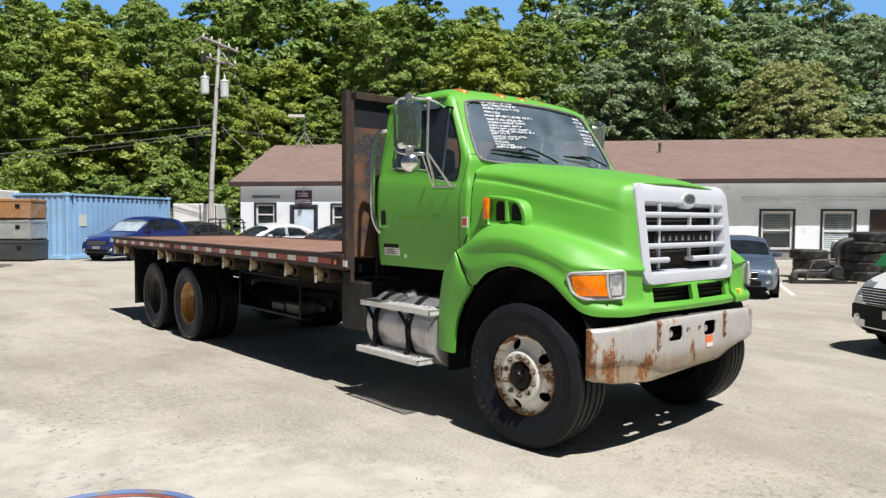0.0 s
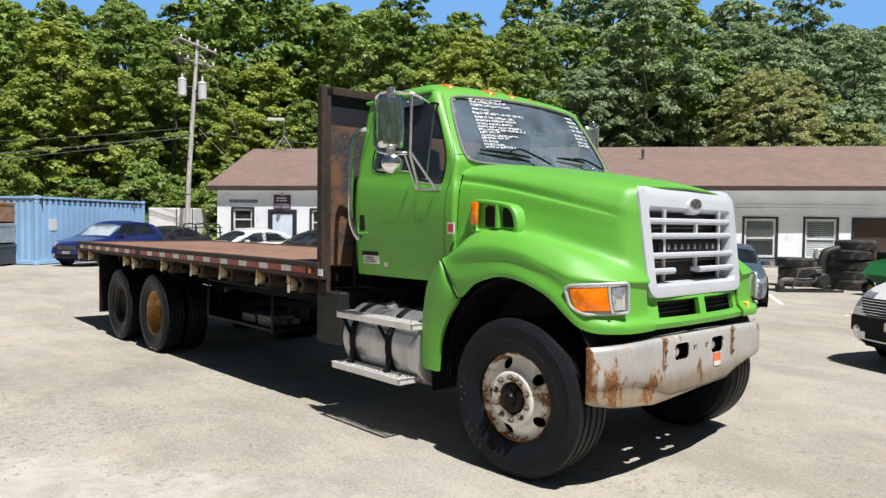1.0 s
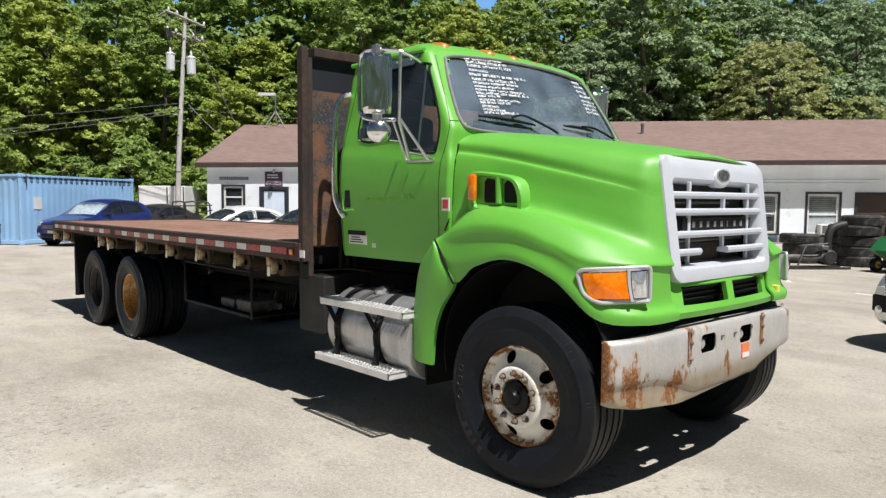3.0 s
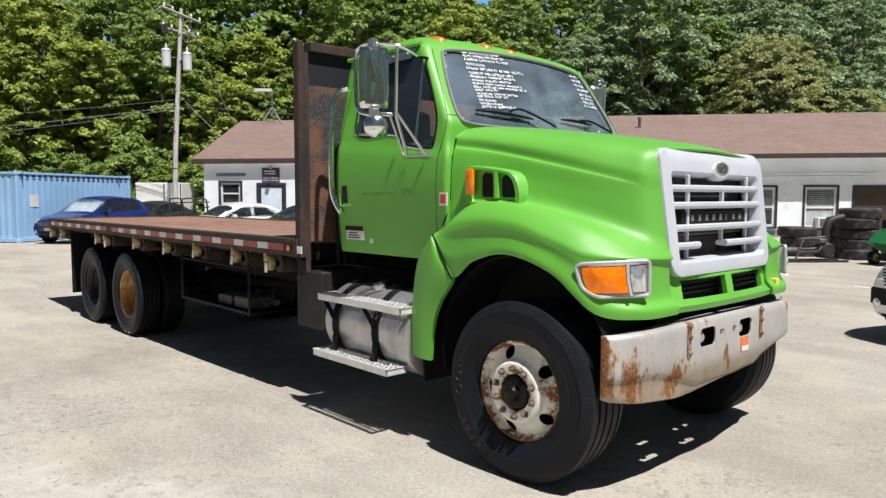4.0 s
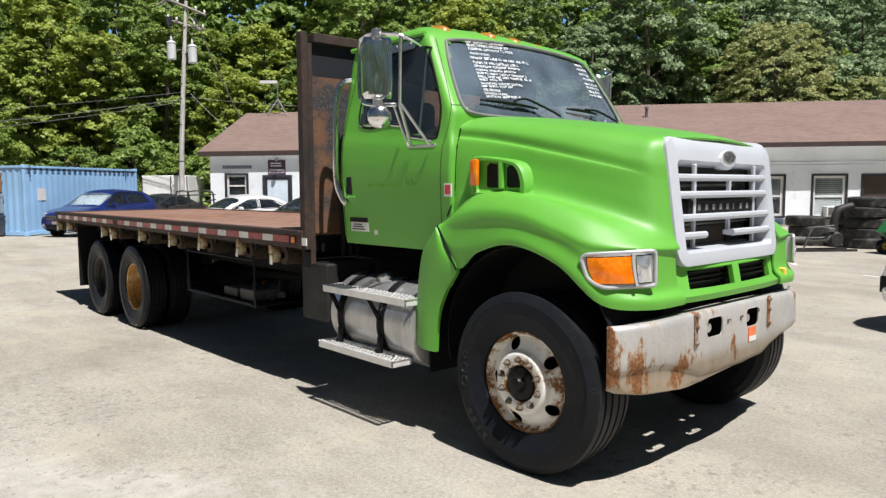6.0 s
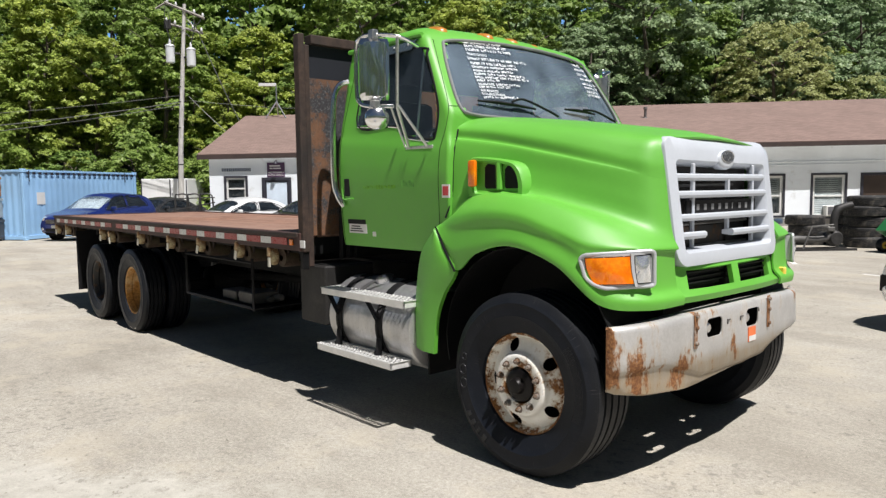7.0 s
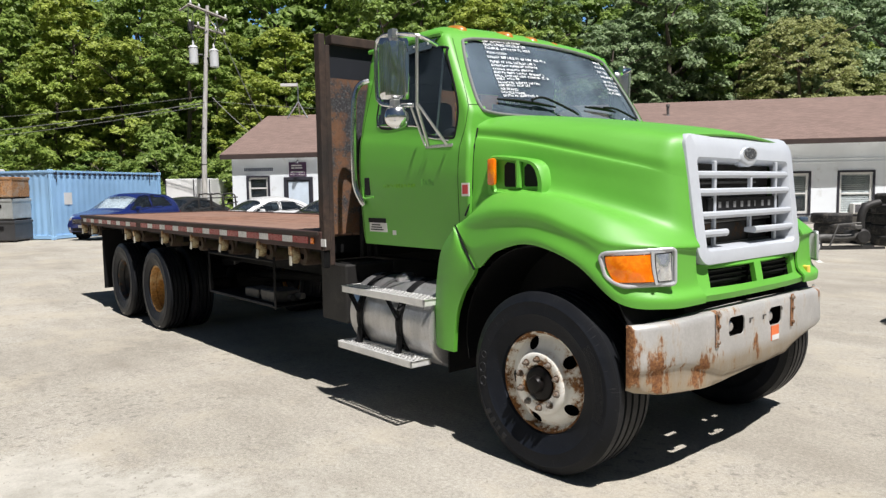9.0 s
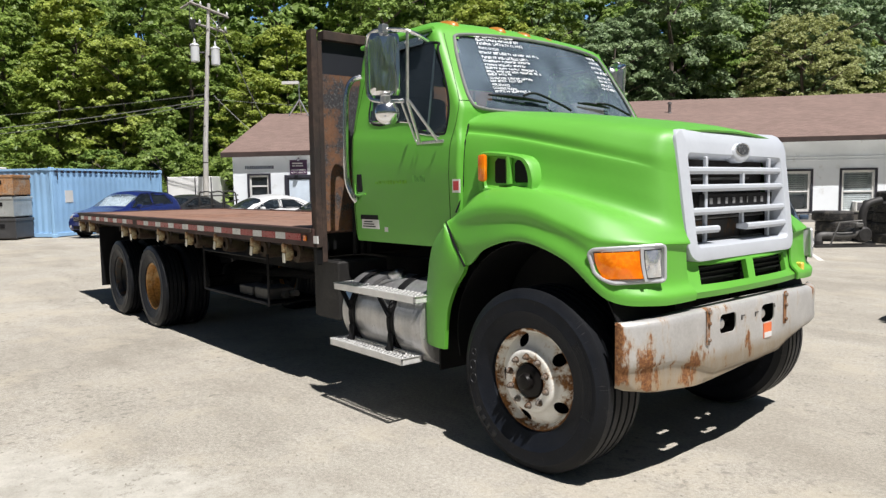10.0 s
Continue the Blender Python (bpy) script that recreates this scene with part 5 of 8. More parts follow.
part("front_axle", tube(bmesh.new(), [(0, -0.80, 0.53), (0, -0.62, 0.50), (0, -0.45, 0.42), (0, 0.45, 0.42), (0, 0.62, 0.50), (0, 0.80, 0.53)], 0.055, 8), BLACK, truck)
part("engine", boxes(((-0.65, -0.42, 0.70), (0.38, 0.42, 1.75)), bevel=0.04), BLACK, truck)
for x in (-6.47, -7.87):
    part("rear_axle", tube(bmesh.new(), [(x, -1.0, 0.447), (x, -0.25, 0.447), (x, -0.2, 0.46), (x, 0, 0.47), (x, 0.2, 0.46), (x, 0.25, 0.447), (x, 1.0, 0.447)], 0.1, 10, radii=[0.07, 0.08, 0.2, 0.24, 0.2, 0.08, 0.07]), BLACK, truck)
part("drive_shaft", tube(bmesh.new(), [(-0.7, 0, 0.75), (-3.5, 0, 0.72), (-6.3, 0, 0.56)], 0.055, 10), BLACK, truck)
part("gearbox", box(bmesh.new(), (-1.9, -0.28, 0.62), (-0.7, 0.28, 1.15), 0.06), BLACK, truck)

# fuel tanks with straps and treaded steps
for s in (-1, 1):
    bm = lathe(bmesh.new(), [(-1.95, 0.001), (-1.95, 0.26), (-1.935, 0.29), (-1.91, 0.30), (-0.98, 0.30), (-0.955, 0.29), (-0.94, 0.26), (-0.925, 0.2), (-0.92, 0.001)], 40, "x", (0, s * 0.90, 0.70))
    tank = part("fuel_tank", bm, TANK, truck, "round brushed aluminium fuel tank")
    for x in (-1.78, -1.28):
        part("tank_strap", lathe(bmesh.new(), [(x - 0.040, 0.302), (x - 0.036, 0.309), (x + 0.036, 0.309), (x + 0.040, 0.302)], 40, "x", (0, s * 0.90, 0.70)), FLAT_BLACK, tank, "black rubber-lined strap")
        bm = bmesh.new()
        for (y0, z0), (y1, z1) in (((1.10, 0.905), (1.205, 0.80)), ((1.205, 0.80), (1.19, 0.70)), ((1.16, 0.55), (1.24, 0.515)), ((1.195, 0.70), (1.21, 0.52))):
            tube(bm, [(x, s * y0, z0), (x, s * y1, z1)], 0.018, 4)
        tube(bm, [(x - 0.15, s * 1.20, 0.888), (x + 0.01, s * 1.215, 0.745)], 0.021, 4)
        tube(bm, [(x + 0.01, s * 1.205, 0.62), (x + 0.02, s * 1.22, 0.50)], 0.028, 4)
        part("step_bracket", bm, FLAT_BLACK, tank)
    part("filler_cap", lathe(bmesh.new(), [(0.0, 0.07), (0.012, 0.072), (0.035, 0.068), (0.042, 0.055), (0.040, 0.02), (0.048, 0.016), (0.048, 0.001)], 18, "z"), STEEL, tank, "bright filler cap", m=pose(-1.50, s * 0.965, 0.985, -s * 14))
    for z, x0, x1, y0, y1 in ((0.925, -1.95, -0.93, 1.05, 1.25), (0.505, -1.93, -1.005, 1.13, 1.31)):
        bm = bmesh.new()
        lo, hi = (min(s * y0, s * y1), max(s * y0, s * y1))
        box(bm, (x0, hi - 0.012 if s > 0 else lo, z - 0.05), (x1, hi if s > 0 else lo + 0.012, z), 0.003)
        box(bm, (x0, lo if s > 0 else hi - 0.012, z - 0.05), (x1, lo + 0.012 if s > 0 else hi, z), 0.003)
        box(bm, (x0, lo, z - 0.05), (x0 + 0.012, hi, z), 0.003)
        box(bm, (x1 - 0.012, lo, z - 0.05), (x1, hi, z), 0.003)
        step = part("cab_step", bm, ALU, truck, "bright aluminium step with a punched tread")
        # punched tread: bars both ways with raised teeth
        bm = bmesh.new()
        nx, ny = 24, 4
        for i in range(nx + 1):
            x = x0 + (x1 - x0) * i / nx
            box(bm, (x - 0.0065, lo, z - 0.004), (x + 0.0065, hi, z + 0.0))
        for j in range(ny):
            y = lo + (hi - lo) * (j + 0.5) / ny
            box(bm, (x0, y - 0.008, z - 0.004), (x1, y + 0.008, z + 0.0))
        for i in range(nx):
            for j in range(ny):
                x = x0 + (x1 - x0) * (i + 0.5) / nx
                y = lo + (hi - lo) * (j + 0.5) / ny
                if (i + j) % 2:
                    lathe(bm, [(0, 0.008), (0.006, 0.006)], 5, "z", (x, y, z))
        part("tread", bm, ALU, step, "punched tread with raised teeth")

# deck: bed body, planks on top, side rail with tape, cross members
DZ, DX0, DX1, DY = 1.312, -10.0, -2.33, 1.215
deck = part("deck_frame", boxes(((DX0, -1.10, DZ - 0.17), (DX1, 1.10, DZ - 0.035))), BLACK, truck, "flat steel deck frame")
n_planks = 16
for i in range(n_planks):
    y0 = -DY + 0.03 + (2 * DY - 0.06) * i / n_planks
    y1 = -DY + 0.03 + (2 * DY - 0.06) * (i + 1) / n_planks
    part("plank", boxes(((DX0 + 0.03, y0 + 0.003, DZ - 0.034), (DX1 - 0.01, y1 - 0.003, DZ + random.uniform(-0.003, 0.002))), bevel=0.003), DECK, deck)
for s in (-1, 1):
    lo, hi = sorted((s * (DY - 0.09), s * DY))
    rail = part("side_rail", boxes(((DX0, lo, DZ - 0.135), (DX1 + 0.02, hi, DZ + 0.012)), bevel=0.006), SIDE_RAIL, deck, "dark red side rail")
    part("rub_rail", boxes(((DX0, min(s * DY, s * (DY + 0.02)), DZ - 0.020), (DX1, max(s * DY, s * (DY + 0.012)), DZ + 0.012)), bevel=0.004), RUST_FRAME, rail)
    x = DX1 - 0.18
    k = 0
    while x > DX0 + 0.3:
        red = k % 2 == 0
        length = 0.27 if red else 0.185
        if not (-7.0 < x < -6.75):
            y = s * (DY + 0.002)
            part("tape", boxes(((x - length, min(y, y + s * 0.003), DZ - 0.092), (x, max(y, y + s * 0.003), DZ - 0.036))), TAPE_RED if red else TAPE_WHITE, rail, "red reflective tape" if red else "white reflective tape")
        x -= length + 0.002
        k += 1
for i in range(18):
    x = DX0 + 0.3 + i * (DX1 - DX0 - 0.6) / 17
    part("cross_member", boxes(((x - 0.03, -1.02, DZ - 0.25), (x + 0.03, 1.02, DZ - 0.15))), BLACK, deck)
part("rail_marker", box(bmesh.new(), (-2.455, -DY - 0.016, DZ - 0.092), (-2.405, -DY - 0.001, DZ - 0.040), 0.006), AMBER, deck, "small amber rail marker lamp")
part("rear_rail", boxes(((DX0 - 0.02, -DY, DZ - 0.155), (DX0, DY, DZ + 0.012)), bevel=0.006), SIDE_RAIL, deck)


STRAP_WHITE = material("pale_webbing", (0.62, 0.60, 0.52), 0.8, 0, 0.15, 8, 80, 0.1, 0.001)


WINCH_DRUM = rusted("olive_drum_iron", (0.075, 0.062, 0.030), (0.05, 0.03, 0.02), 0.6, 0.1, 0.5, 0.65, 8.0)


def build_winch():
    """A strap winch under the rail: dark wound drum, cream ratchet cap towards the outside, a pale loose end."""
    bm = lathe(bmesh.new(), [(0.0, 0.025), (0.004, 0.062), (0.03, 0.066), (0.16, 0.066), (0.175, 0.058), (0.18, 0.02)], 18, "y", (0.015, 0, -0.07))
    w = finish("winch", bm, WINCH_DRUM, None, "strap winch with a dark drum and cream ratchet")
    finish("bracket", boxes(((-0.055, 0.02, -0.06), (0.075, 0.035, 0.034)), ((-0.055, 0.14, -0.06), (0.075, 0.155, 0.034)), ((-0.055, 0.02, 0.02), (0.075, 0.155, 0.034)), bevel=0.003), RUST_FRAME, w)
    cap = lathe(bmesh.new(), [(-0.002, 0.058), (-0.012, 0.060), (-0.040, 0.056), (-0.048, 0.046), (-0.050, 0.001)], 18, "y", (0.0, 0, -0.065))
    bmesh.ops.scale(cap, vec=(0.62, 1, 1.0), verts=cap.verts)
    box(cap, (-0.030, -0.062, -0.070), (0.018, -0.006, 0.000), 0.010)
    bmesh.ops.translate(cap, vec=(-0.045, 0, 0), verts=cap.verts)
    finish("ratchet", cap, WINCH, w, "cream ratchet cap")
    finish("strap", box(bmesh.new(), (-0.068, -0.058, -0.135), (-0.036, -0.048, -0.070), 0.003), STRAP_WHITE, w, "pale webbing end")
    return w


first = build_winch()
spots = (-2.76, -3.38, -4.25, -5.07, -6.02, -7.17, -7.52, -9.25, -9.85)
first.parent = truck
first.matrix_basis = pose(spots[0], -1.150, 1.185) @ Matrix.Scale(1.28, 4)
for i, x in enumerate(spots[1:]):
    again(first, truck, pose(x, -1.150, 1.185, 0, random.uniform(-25, 20), 0) @ Matrix.Scale(1.28, 4))
for i, x in enumerate(spots):
    again(first, truck, pose(x, 1.165, 1.165, 0, 0, 180))

# mud flaps and hanger, tool tray, battery box, marker lamps
for s in (-1, 1):
    part("mud_flap", boxes(((-8.80, min(s * 0.62, s * 1.22), 0.24), (-8.785, max(s * 0.62, s * 1.22), 1.12)), bevel=0.004), FLAT_BLACK, truck, "black rubber mud flap")
bm = bmesh.new()
for a, b in (((-4.72, -1.19, 1.02), (-3.20, -1.19, 1.02)), ((-4.72, -1.19, 0.60), (-3.20, -1.19, 0.60)), ((-4.72, -1.19, 0.60), (-4.72, -1.19, 1.06)), ((-3.20, -1.19, 0.58), (-3.20, -1.19, 1.06)), ((-4.72, -0.62, 0.60), (-3.20, -0.62, 0.60)), ((-4.72, -1.19, 0.60), (-4.72, -0.62, 0.60)), ((-3.20, -1.19, 0.60), (-3.20, -0.62, 0.60))):
    tube(bm, [a, b], 0.013, 4)
box(bm, (-4.72, -1.18, 0.595), (-3.20, -0.62, 0.605))
tray = part("tool_tray", bm, BLACK, truck, "open angle-iron tray")
GREASY = material("greasy_grey_iron", (0.085, 0.081, 0.077), 0.6, 0.2, 0.3, 9, 60, 0.2, 0.003)
for i in range(9):
    bm = bmesh.new()
    x = random.uniform(-4.3, -3.4)
    y = random.uniform(-1.08, -0.75)
    tube(bm, [(x, y, 0.64), (x + random.uniform(0.15, 0.35), y + random.uniform(-0.06, 0.06), 0.64 + random.uniform(0, 0.05))], random.uniform(0.02, 0.045), 6)
    part("load_binder", bm, GREASY, tray, "greasy iron load binder")
part("iron_block", box(bmesh.new(), (-4.05, -1.1, 0.606), (-3.75, -0.9, 0.70), 0.01), GREASY, tray)
part("iron_block", box(bmesh.new(), (-3.65, -1.12, 0.606), (-3.35, -0.85, 0.72), 0.01), GREASY, tray)
part("front_mud_flap", boxes(((-0.915, -1.06, 0.40), (-0.90, -0.66, 0.95)), bevel=0.004), FLAT_BLACK, truck, "black rubber mud flap")
part("battery_box", boxes(((-2.52, -1.10, 0.58), (-2.12, -0.62, 1.06)), bevel=0.015), material("scuffed_brown_box", (0.012, 0.011, 0.0105), 0.7, 0, 0.4, 5, 40, 0.2, 0.003, 0, (0.030, 0.026, 0.023), (0.55, 0.72)), truck, "brown steel box behind the cab")

# headboard
hx = -2.30
hb = part("headboard", boxes(((hx - 0.012, -1.10, 1.30), (hx + 0.012, 1.10, 2.56))), RUSTY_PLATE, truck, "tall rusted steel headboard")
part("headboard_mesh", boxes(((hx - 0.006, -1.10, 2.56), (hx + 0.006, 1.10, 2.82))), material("dark_screen", (0.006, 0.008, 0.014), 0.7, 0, 0.2, 4, 150, 0.3, 0.004), hb, "dark screen panel")
for s in (-1, 1):
    lo, hi = sorted((s * 1.145, s * 1.20))
    part("headboard_post", boxes(((hx - 0.055, lo, 1.17), (hx + 0.028, hi, 2.90)), bevel=0.006), RUST_FRAME, hb)
    part("post_foot", boxes(((hx - 0.035, lo, 1.03), (hx + 0.015, hi, 1.17)), bevel=0.004), BLACK, hb)
    lo, hi = sorted((s * 1.10, s * 1.145))
    part("post_flange", boxes(((hx - 0.02, lo, 1.05), (hx + 0.022, hi, 2.815)), bevel=0.004), RUST_FRAME, hb)
    lo, hi = sorted((s * 1.203, s * 1.212))
    part("post_tape", boxes(((hx - 0.06, lo, 1.205), (hx + 0.055, hi, 1.265))), TAPE_WHITE, hb, "white reflective tape")
part("headboard_top_rail", boxes(((hx - 0.053, -1.099, 2.82), (hx + 0.053, 1.099, 2.895)), bevel=0.006), RUST_FRAME, hb)
for y in (-0.55, 0, 0.55):
    part("headboard_rib", boxes(((hx + 0.012, y - 0.03, 1.30), (hx + 0.05, y + 0.03, 2.54)), bevel=0.004), RUSTY_PLATE, hb)
bm = bmesh.new()
for k in range(3):
    pts = curved([(hx + 0.06, -0.86 + k * 0.07, 1.10), (hx + 0.09, -0.86 + k * 0.07, 1.55), (hx + 0.14, -0.76 + k * 0.07, 1.80), (-2.08, -0.60 + k * 0.06, 1.88), (-2.05, -0.48 + k * 0.05, 1.50)], 6)
    tube(bm, pts, 0.022, 7)
part("air_hoses", bm, FLAT_BLACK, truck, "looped black air hoses")

# mirrors
MIRROR_BACK = material("polished_stainless", (0.80, 0.81, 0.83), 0.10, 1, 0.05, 6, 26, 0.05, 0.002, stretch=(1, 1, 0.25))
for s in (-1, 1):
    bow = curved([(-0.95, s * 1.08, 2.60), (-0.97, s * 1.22, 2.648), (-1.12, s * 1.32, 2.672), (-1.22, s * 1.345, 2.662), (-1.268, s * 1.35, 2.60), (-1.272, s * 1.35, 2.33), (-1.255, s * 1.345, 2.255), (-1.18, s * 1.33, 2.218), (-1.0, s * 1.25, 2.205)], 6)
    mir = part("mirror_bow", tube(bmesh.new(), bow, 0.014, 8), CHROME, truck, "chrome west-coast mirror on a tube bow")
    if s > 0:
        mir.matrix_basis = pose(-0.02, -0.125, 0)
    hm = pose(-1.115, s * 1.315, 2.450, 0, 0, s * (32 if s < 0 else -4))
    # stainless back, rounded across and a little wavy
    bm = bmesh.new()
    rows = []
    for z in np.linspace(-0.2, 0.2, 17):
        edge = max(0.0, (abs(z) - 0.17) / 0.03)
        row = []
        for v in np.linspace(-1, 1, 17):
            deep = 0.036 * (1 - abs(v) ** 3.2) * (1 - 0.75 * edge ** 2) - 0.004
            row.append((deep + 0.0012 * math.sin(5 * z / 0.2 + 4 * v), 0.098 * v * (1 - 0.10 * edge ** 2), z))
        rows.append(row)
    sheet(bm, rows)
    sheet(bm, [[(-0.030, r[0][1], r[0][2]), r[0]] for r in rows])
    sheet(bm, [[(-0.030, r[-1][1], r[-1][2]), r[-1]] for r in rows])
    for r in (rows[0], rows[-1]):
        sheet(bm, [[(-0.030, q[1], q[2]) for q in r], r])
    sheet(bm, [[(-0.030, q[1], q[2]) for q in r] for r in (rows[0], rows[-1])])
    bmesh.ops.remove_doubles(bm, verts=bm.verts, dist=0.0005)
    part("mirror_head", bm, MIRROR_BACK if s < 0 else STEEL, mir, m=hm)
    part("mirror_glass", box(bmesh.new(), (-0.035, -0.085, -0.185), (-0.031, 0.085, 0.185)), HAZE_MIRROR, mir, m=hm)
    bm = lathe(bmesh.new(), [(-0.03, 0.080), (0.0, 0.084), (0.025, 0.075), (0.045, 0.052), (0.055, 0.02), (0.056, 0.0005)], 22, "x")
    part("convex_mirror", bm, CHROME, mir, "round chrome convex mirror", m=pose(-1.11, s * 1.305, 2.135, 0, 0, s * 32))
    bm = bmesh.new()
    tube(bm, [(-0.975, s * 1.23, 2.648), (-0.995, s * 1.225, 2.20), (-1.095, s * 1.05, 1.950)], 0.011, 7)
    tube(bm, [(-1.03, s * 1.25, 2.205), (-1.135, s * 1.05, 1.955)], 0.008, 7)
    tube(bm, [(-0.98, s * 1.225, 2.21), (-0.91, s * 1.045, 1.950)], 0.010, 7)
    part("mirror_brace", bm, STEEL, mir)
    part("mirror_bracket", boxes(((-1.16, min(s * 1.01, s * 1.032), 1.935), (-0.87, max(s * 1.01, s * 1.032), 1.957)), bevel=0.005), STEEL, mir)
    part("mirror_clamp", boxes(((-1.145, s * 1.32 - 0.025, 2.645), (-1.085, s * 1.32 + 0.025, 2.705)), bevel=0.008), STEEL, mir)
    part("mirror_clamp", boxes(((-1.14, s * 1.32 - 0.025, 2.20), (-1.08, s * 1.32 + 0.025, 2.25)), bevel=0.008), STEEL, mir)

# roof marker lamps, wipers
ROOF_AMBER = material("faded_amber_lens", (0.42, 0.165, 0.022), 0.35, 0, 0.2, 14, 60, 0.1, 0.002, 0.1)
for y, x in ((-0.66, -1.25), (-0.26, -1.18), (0, -1.17), (0.26, -1.18), (0.66, -1.25)):
    zc = {-0.66: 2.785, -0.26: 2.778, 0: 2.770, 0.26: 2.760, 0.66: 2.73}[y]
    bm = lathe(bmesh.new(), [(0, 0.085), (0.020, 0.082), (0.040, 0.070), (0.053, 0.046), (0.058, 0.02), (0.059, 0.001)], 20, "z")
    bmesh.ops.transform(bm, matrix=Matrix.Translation((x, y, zc - 0.005)) @ Matrix.Rotation(radians(6), 4, "Y") @ Matrix.Diagonal((1.35, 0.80, 1, 1)), verts=bm.verts)
    part("roof_marker_lamp", bm, ROOF_AMBER, truck, "amber cab roof marker lamp")
for ends, bend in ((((-0.73, 2.248), (-0.23, 2.216)), ((-0.47, 2.236, 0.040), (-0.40, 2.258, 0.040), (-0.31, 2.248, 0.045), (-0.065, 2.150, 0.045))),
                   (((0.11, 2.238), (0.50, 2.225)), ((0.31, 2.232, 0.035), (0.35, 2.232, 0.040), (0.48, 2.222, 0.045), (0.70, 2.160, 0.045)))):
    blade = lambda u, out: front_point(ends[0][0] + (ends[1][0] - ends[0][0]) * u, ends[0][1] + (ends[1][1] - ends[0][1]) * u, out)
    wiper = part("wiper", tube(bmesh.new(), [front_point(v.x, v.y, v.z) for v in curved(bend, 4)], 0.0085, 6), FLAT_BLACK, truck, "black windshield wiper")
    bm = tube(bmesh.new(), [blade(u, 0.012) for u in np.linspace(0, 1, 9)], 0.0075, 5)
    tube(bm, [blade(0.10, 0.016), blade(0.28, 0.024), blade(0.62, 0.024), blade(0.88, 0.016)], 0.008, 5)
    part("blade", bm, FLAT_BLACK, wiper)


# paint-pen notes on the windshield
def glass_text(words, y, z, size):
    cu = bpy.data.curves.new("note", "FONT")
    cu.body = words
    cu.size = size
    ob = new("note", cu)
    bpy.context.view_layer.update()
    me = bpy.data.meshes.new_from_object(ob.evaluated_get(bpy.context.evaluated_depsgraph_get()))
    bpy.data.objects.remove(ob)
    bm = bmesh.new()
    bm.from_mesh(me)
    for v in bm.verts:
        v.co = front_point(y + v.co.x, z + v.co.y * 0.85, 0.003)
    return bm


def scrawl(bm, y0, z0, y1, z1, tall):
    """Words too small to read, as short bars from one end of a line to the other."""
    u = 0.0
    length = abs(y1 - y0)
    word = random.randint(3, 8)
    while u < length - 0.008:
        w = random.choice((0.013, 0.016, 0.018))
        t = u / length
        z = z0 + (z1 - z0) * t + random.uniform(-0.002, 0.002)
        top = z + tall * random.uniform(0.85, 1.1)
        y = y0 + (y1 - y0) * t
        slant = random.uniform(-0.001, 0.003)
        strokes = [(0, 0.0040, z, top), (0.0040, w - 0.004, *random.choice(((top - 0.004, top), (z, z + 0.004), ((z + top) / 2 - 0.002, (z + top) / 2 + 0.002))))]
        if random.random() < 0.6:
            strokes.append((w - 0.0065, w - 0.0025, *random.choice(((z, top), (z, (z + top) / 2), ((z + top) / 2, top)))))
        for a, b, lo, hi in strokes:
            q = [front_point(y + c, e, 0.003) for c, e in ((a, lo), (b, lo), (b + slant, hi), (a + slant, hi))]
            bm.faces.new([bm.verts.new(v) for v in q])
        u += w + 0.002
        word -= 1
        if word == 0:
            u += 0.013
            word = random.randint(2, 8)


NOTES = [(-0.612, 2.688, -0.25), (-0.614, 2.662, -0.212), (-0.617, 2.632, -0.191), "RUNS GOOD", (-0.634, 2.564, -0.065), (-0.630, 2.528, -0.195), (-0.635, 2.502, -0.201), (-0.636, 2.473, -0.266), (-0.642, 2.448, -0.154),
         (-0.647, 2.424, -0.146), (-0.648, 2.399, -0.44), (-0.646, 2.375, -0.238), (-0.653, 2.352, -0.365), "AIR BRAKES", "DOUBLE FRAME", (-0.657, 2.276, -0.341), (-0.664, 2.227, -0.409)]
for i, note in enumerate(NOTES):
    if isinstance(note, str):
        z, y = {"RUNS GOOD": (2.600, -0.621), "AIR BRAKES": (2.326, -0.654), "DOUBLE FRAME": (2.301, -0.658)}[note]
        bm = glass_text(note, y, z, 0.029)
    else:
        bm = bmesh.new()
        scrawl(bm, note[0], note[1], note[2], note[1] + 0.014, 0.019 if i < 6 else 0.016)
    tagged(part("window_note", bm, WRITING, cab), "hand-written white sales note", kind="stuff")
for y0, z0, y1 in ((0.588, 2.650, 0.72), (0.583, 2.613, 0.74), (0.584, 2.570, 0.735), (0.600, 2.532, 0.80), (0.593, 2.489, 0.80), (0.595, 2.456, 0.79), (0.597, 2.420, 0.775), (0.580, 2.392, 0.78)):
    bm = bmesh.new()
    scrawl(bm, y0, z0, y1, z0, 0.018)
    tagged(part("window_note", bm, WRITING, cab), "hand-written white sales note", kind="stuff")

# door stickers
GHOST_YELLOW = material("faded_yellow_trace", (0.13, 0.38, 0.02), 0.6, 0, 0.35, 22, 60, 0.02, 0.001)
GHOST_PALE = material("faded_pale_trace", (0.12, 0.39, 0.06), 0.6, 0, 0.35, 22, 60, 0.02, 0.001)
def on_door(name, x0, x1, z0, z1, mat, out, label=""):
    w0 = half_width((x0 + x1) / 2, (z0 + z1) / 2)
    return part(name, boxes(((x0, -w0 - out - 0.002, z0), (x1, -w0 - out + 0.006, z1))), mat, truck, label)


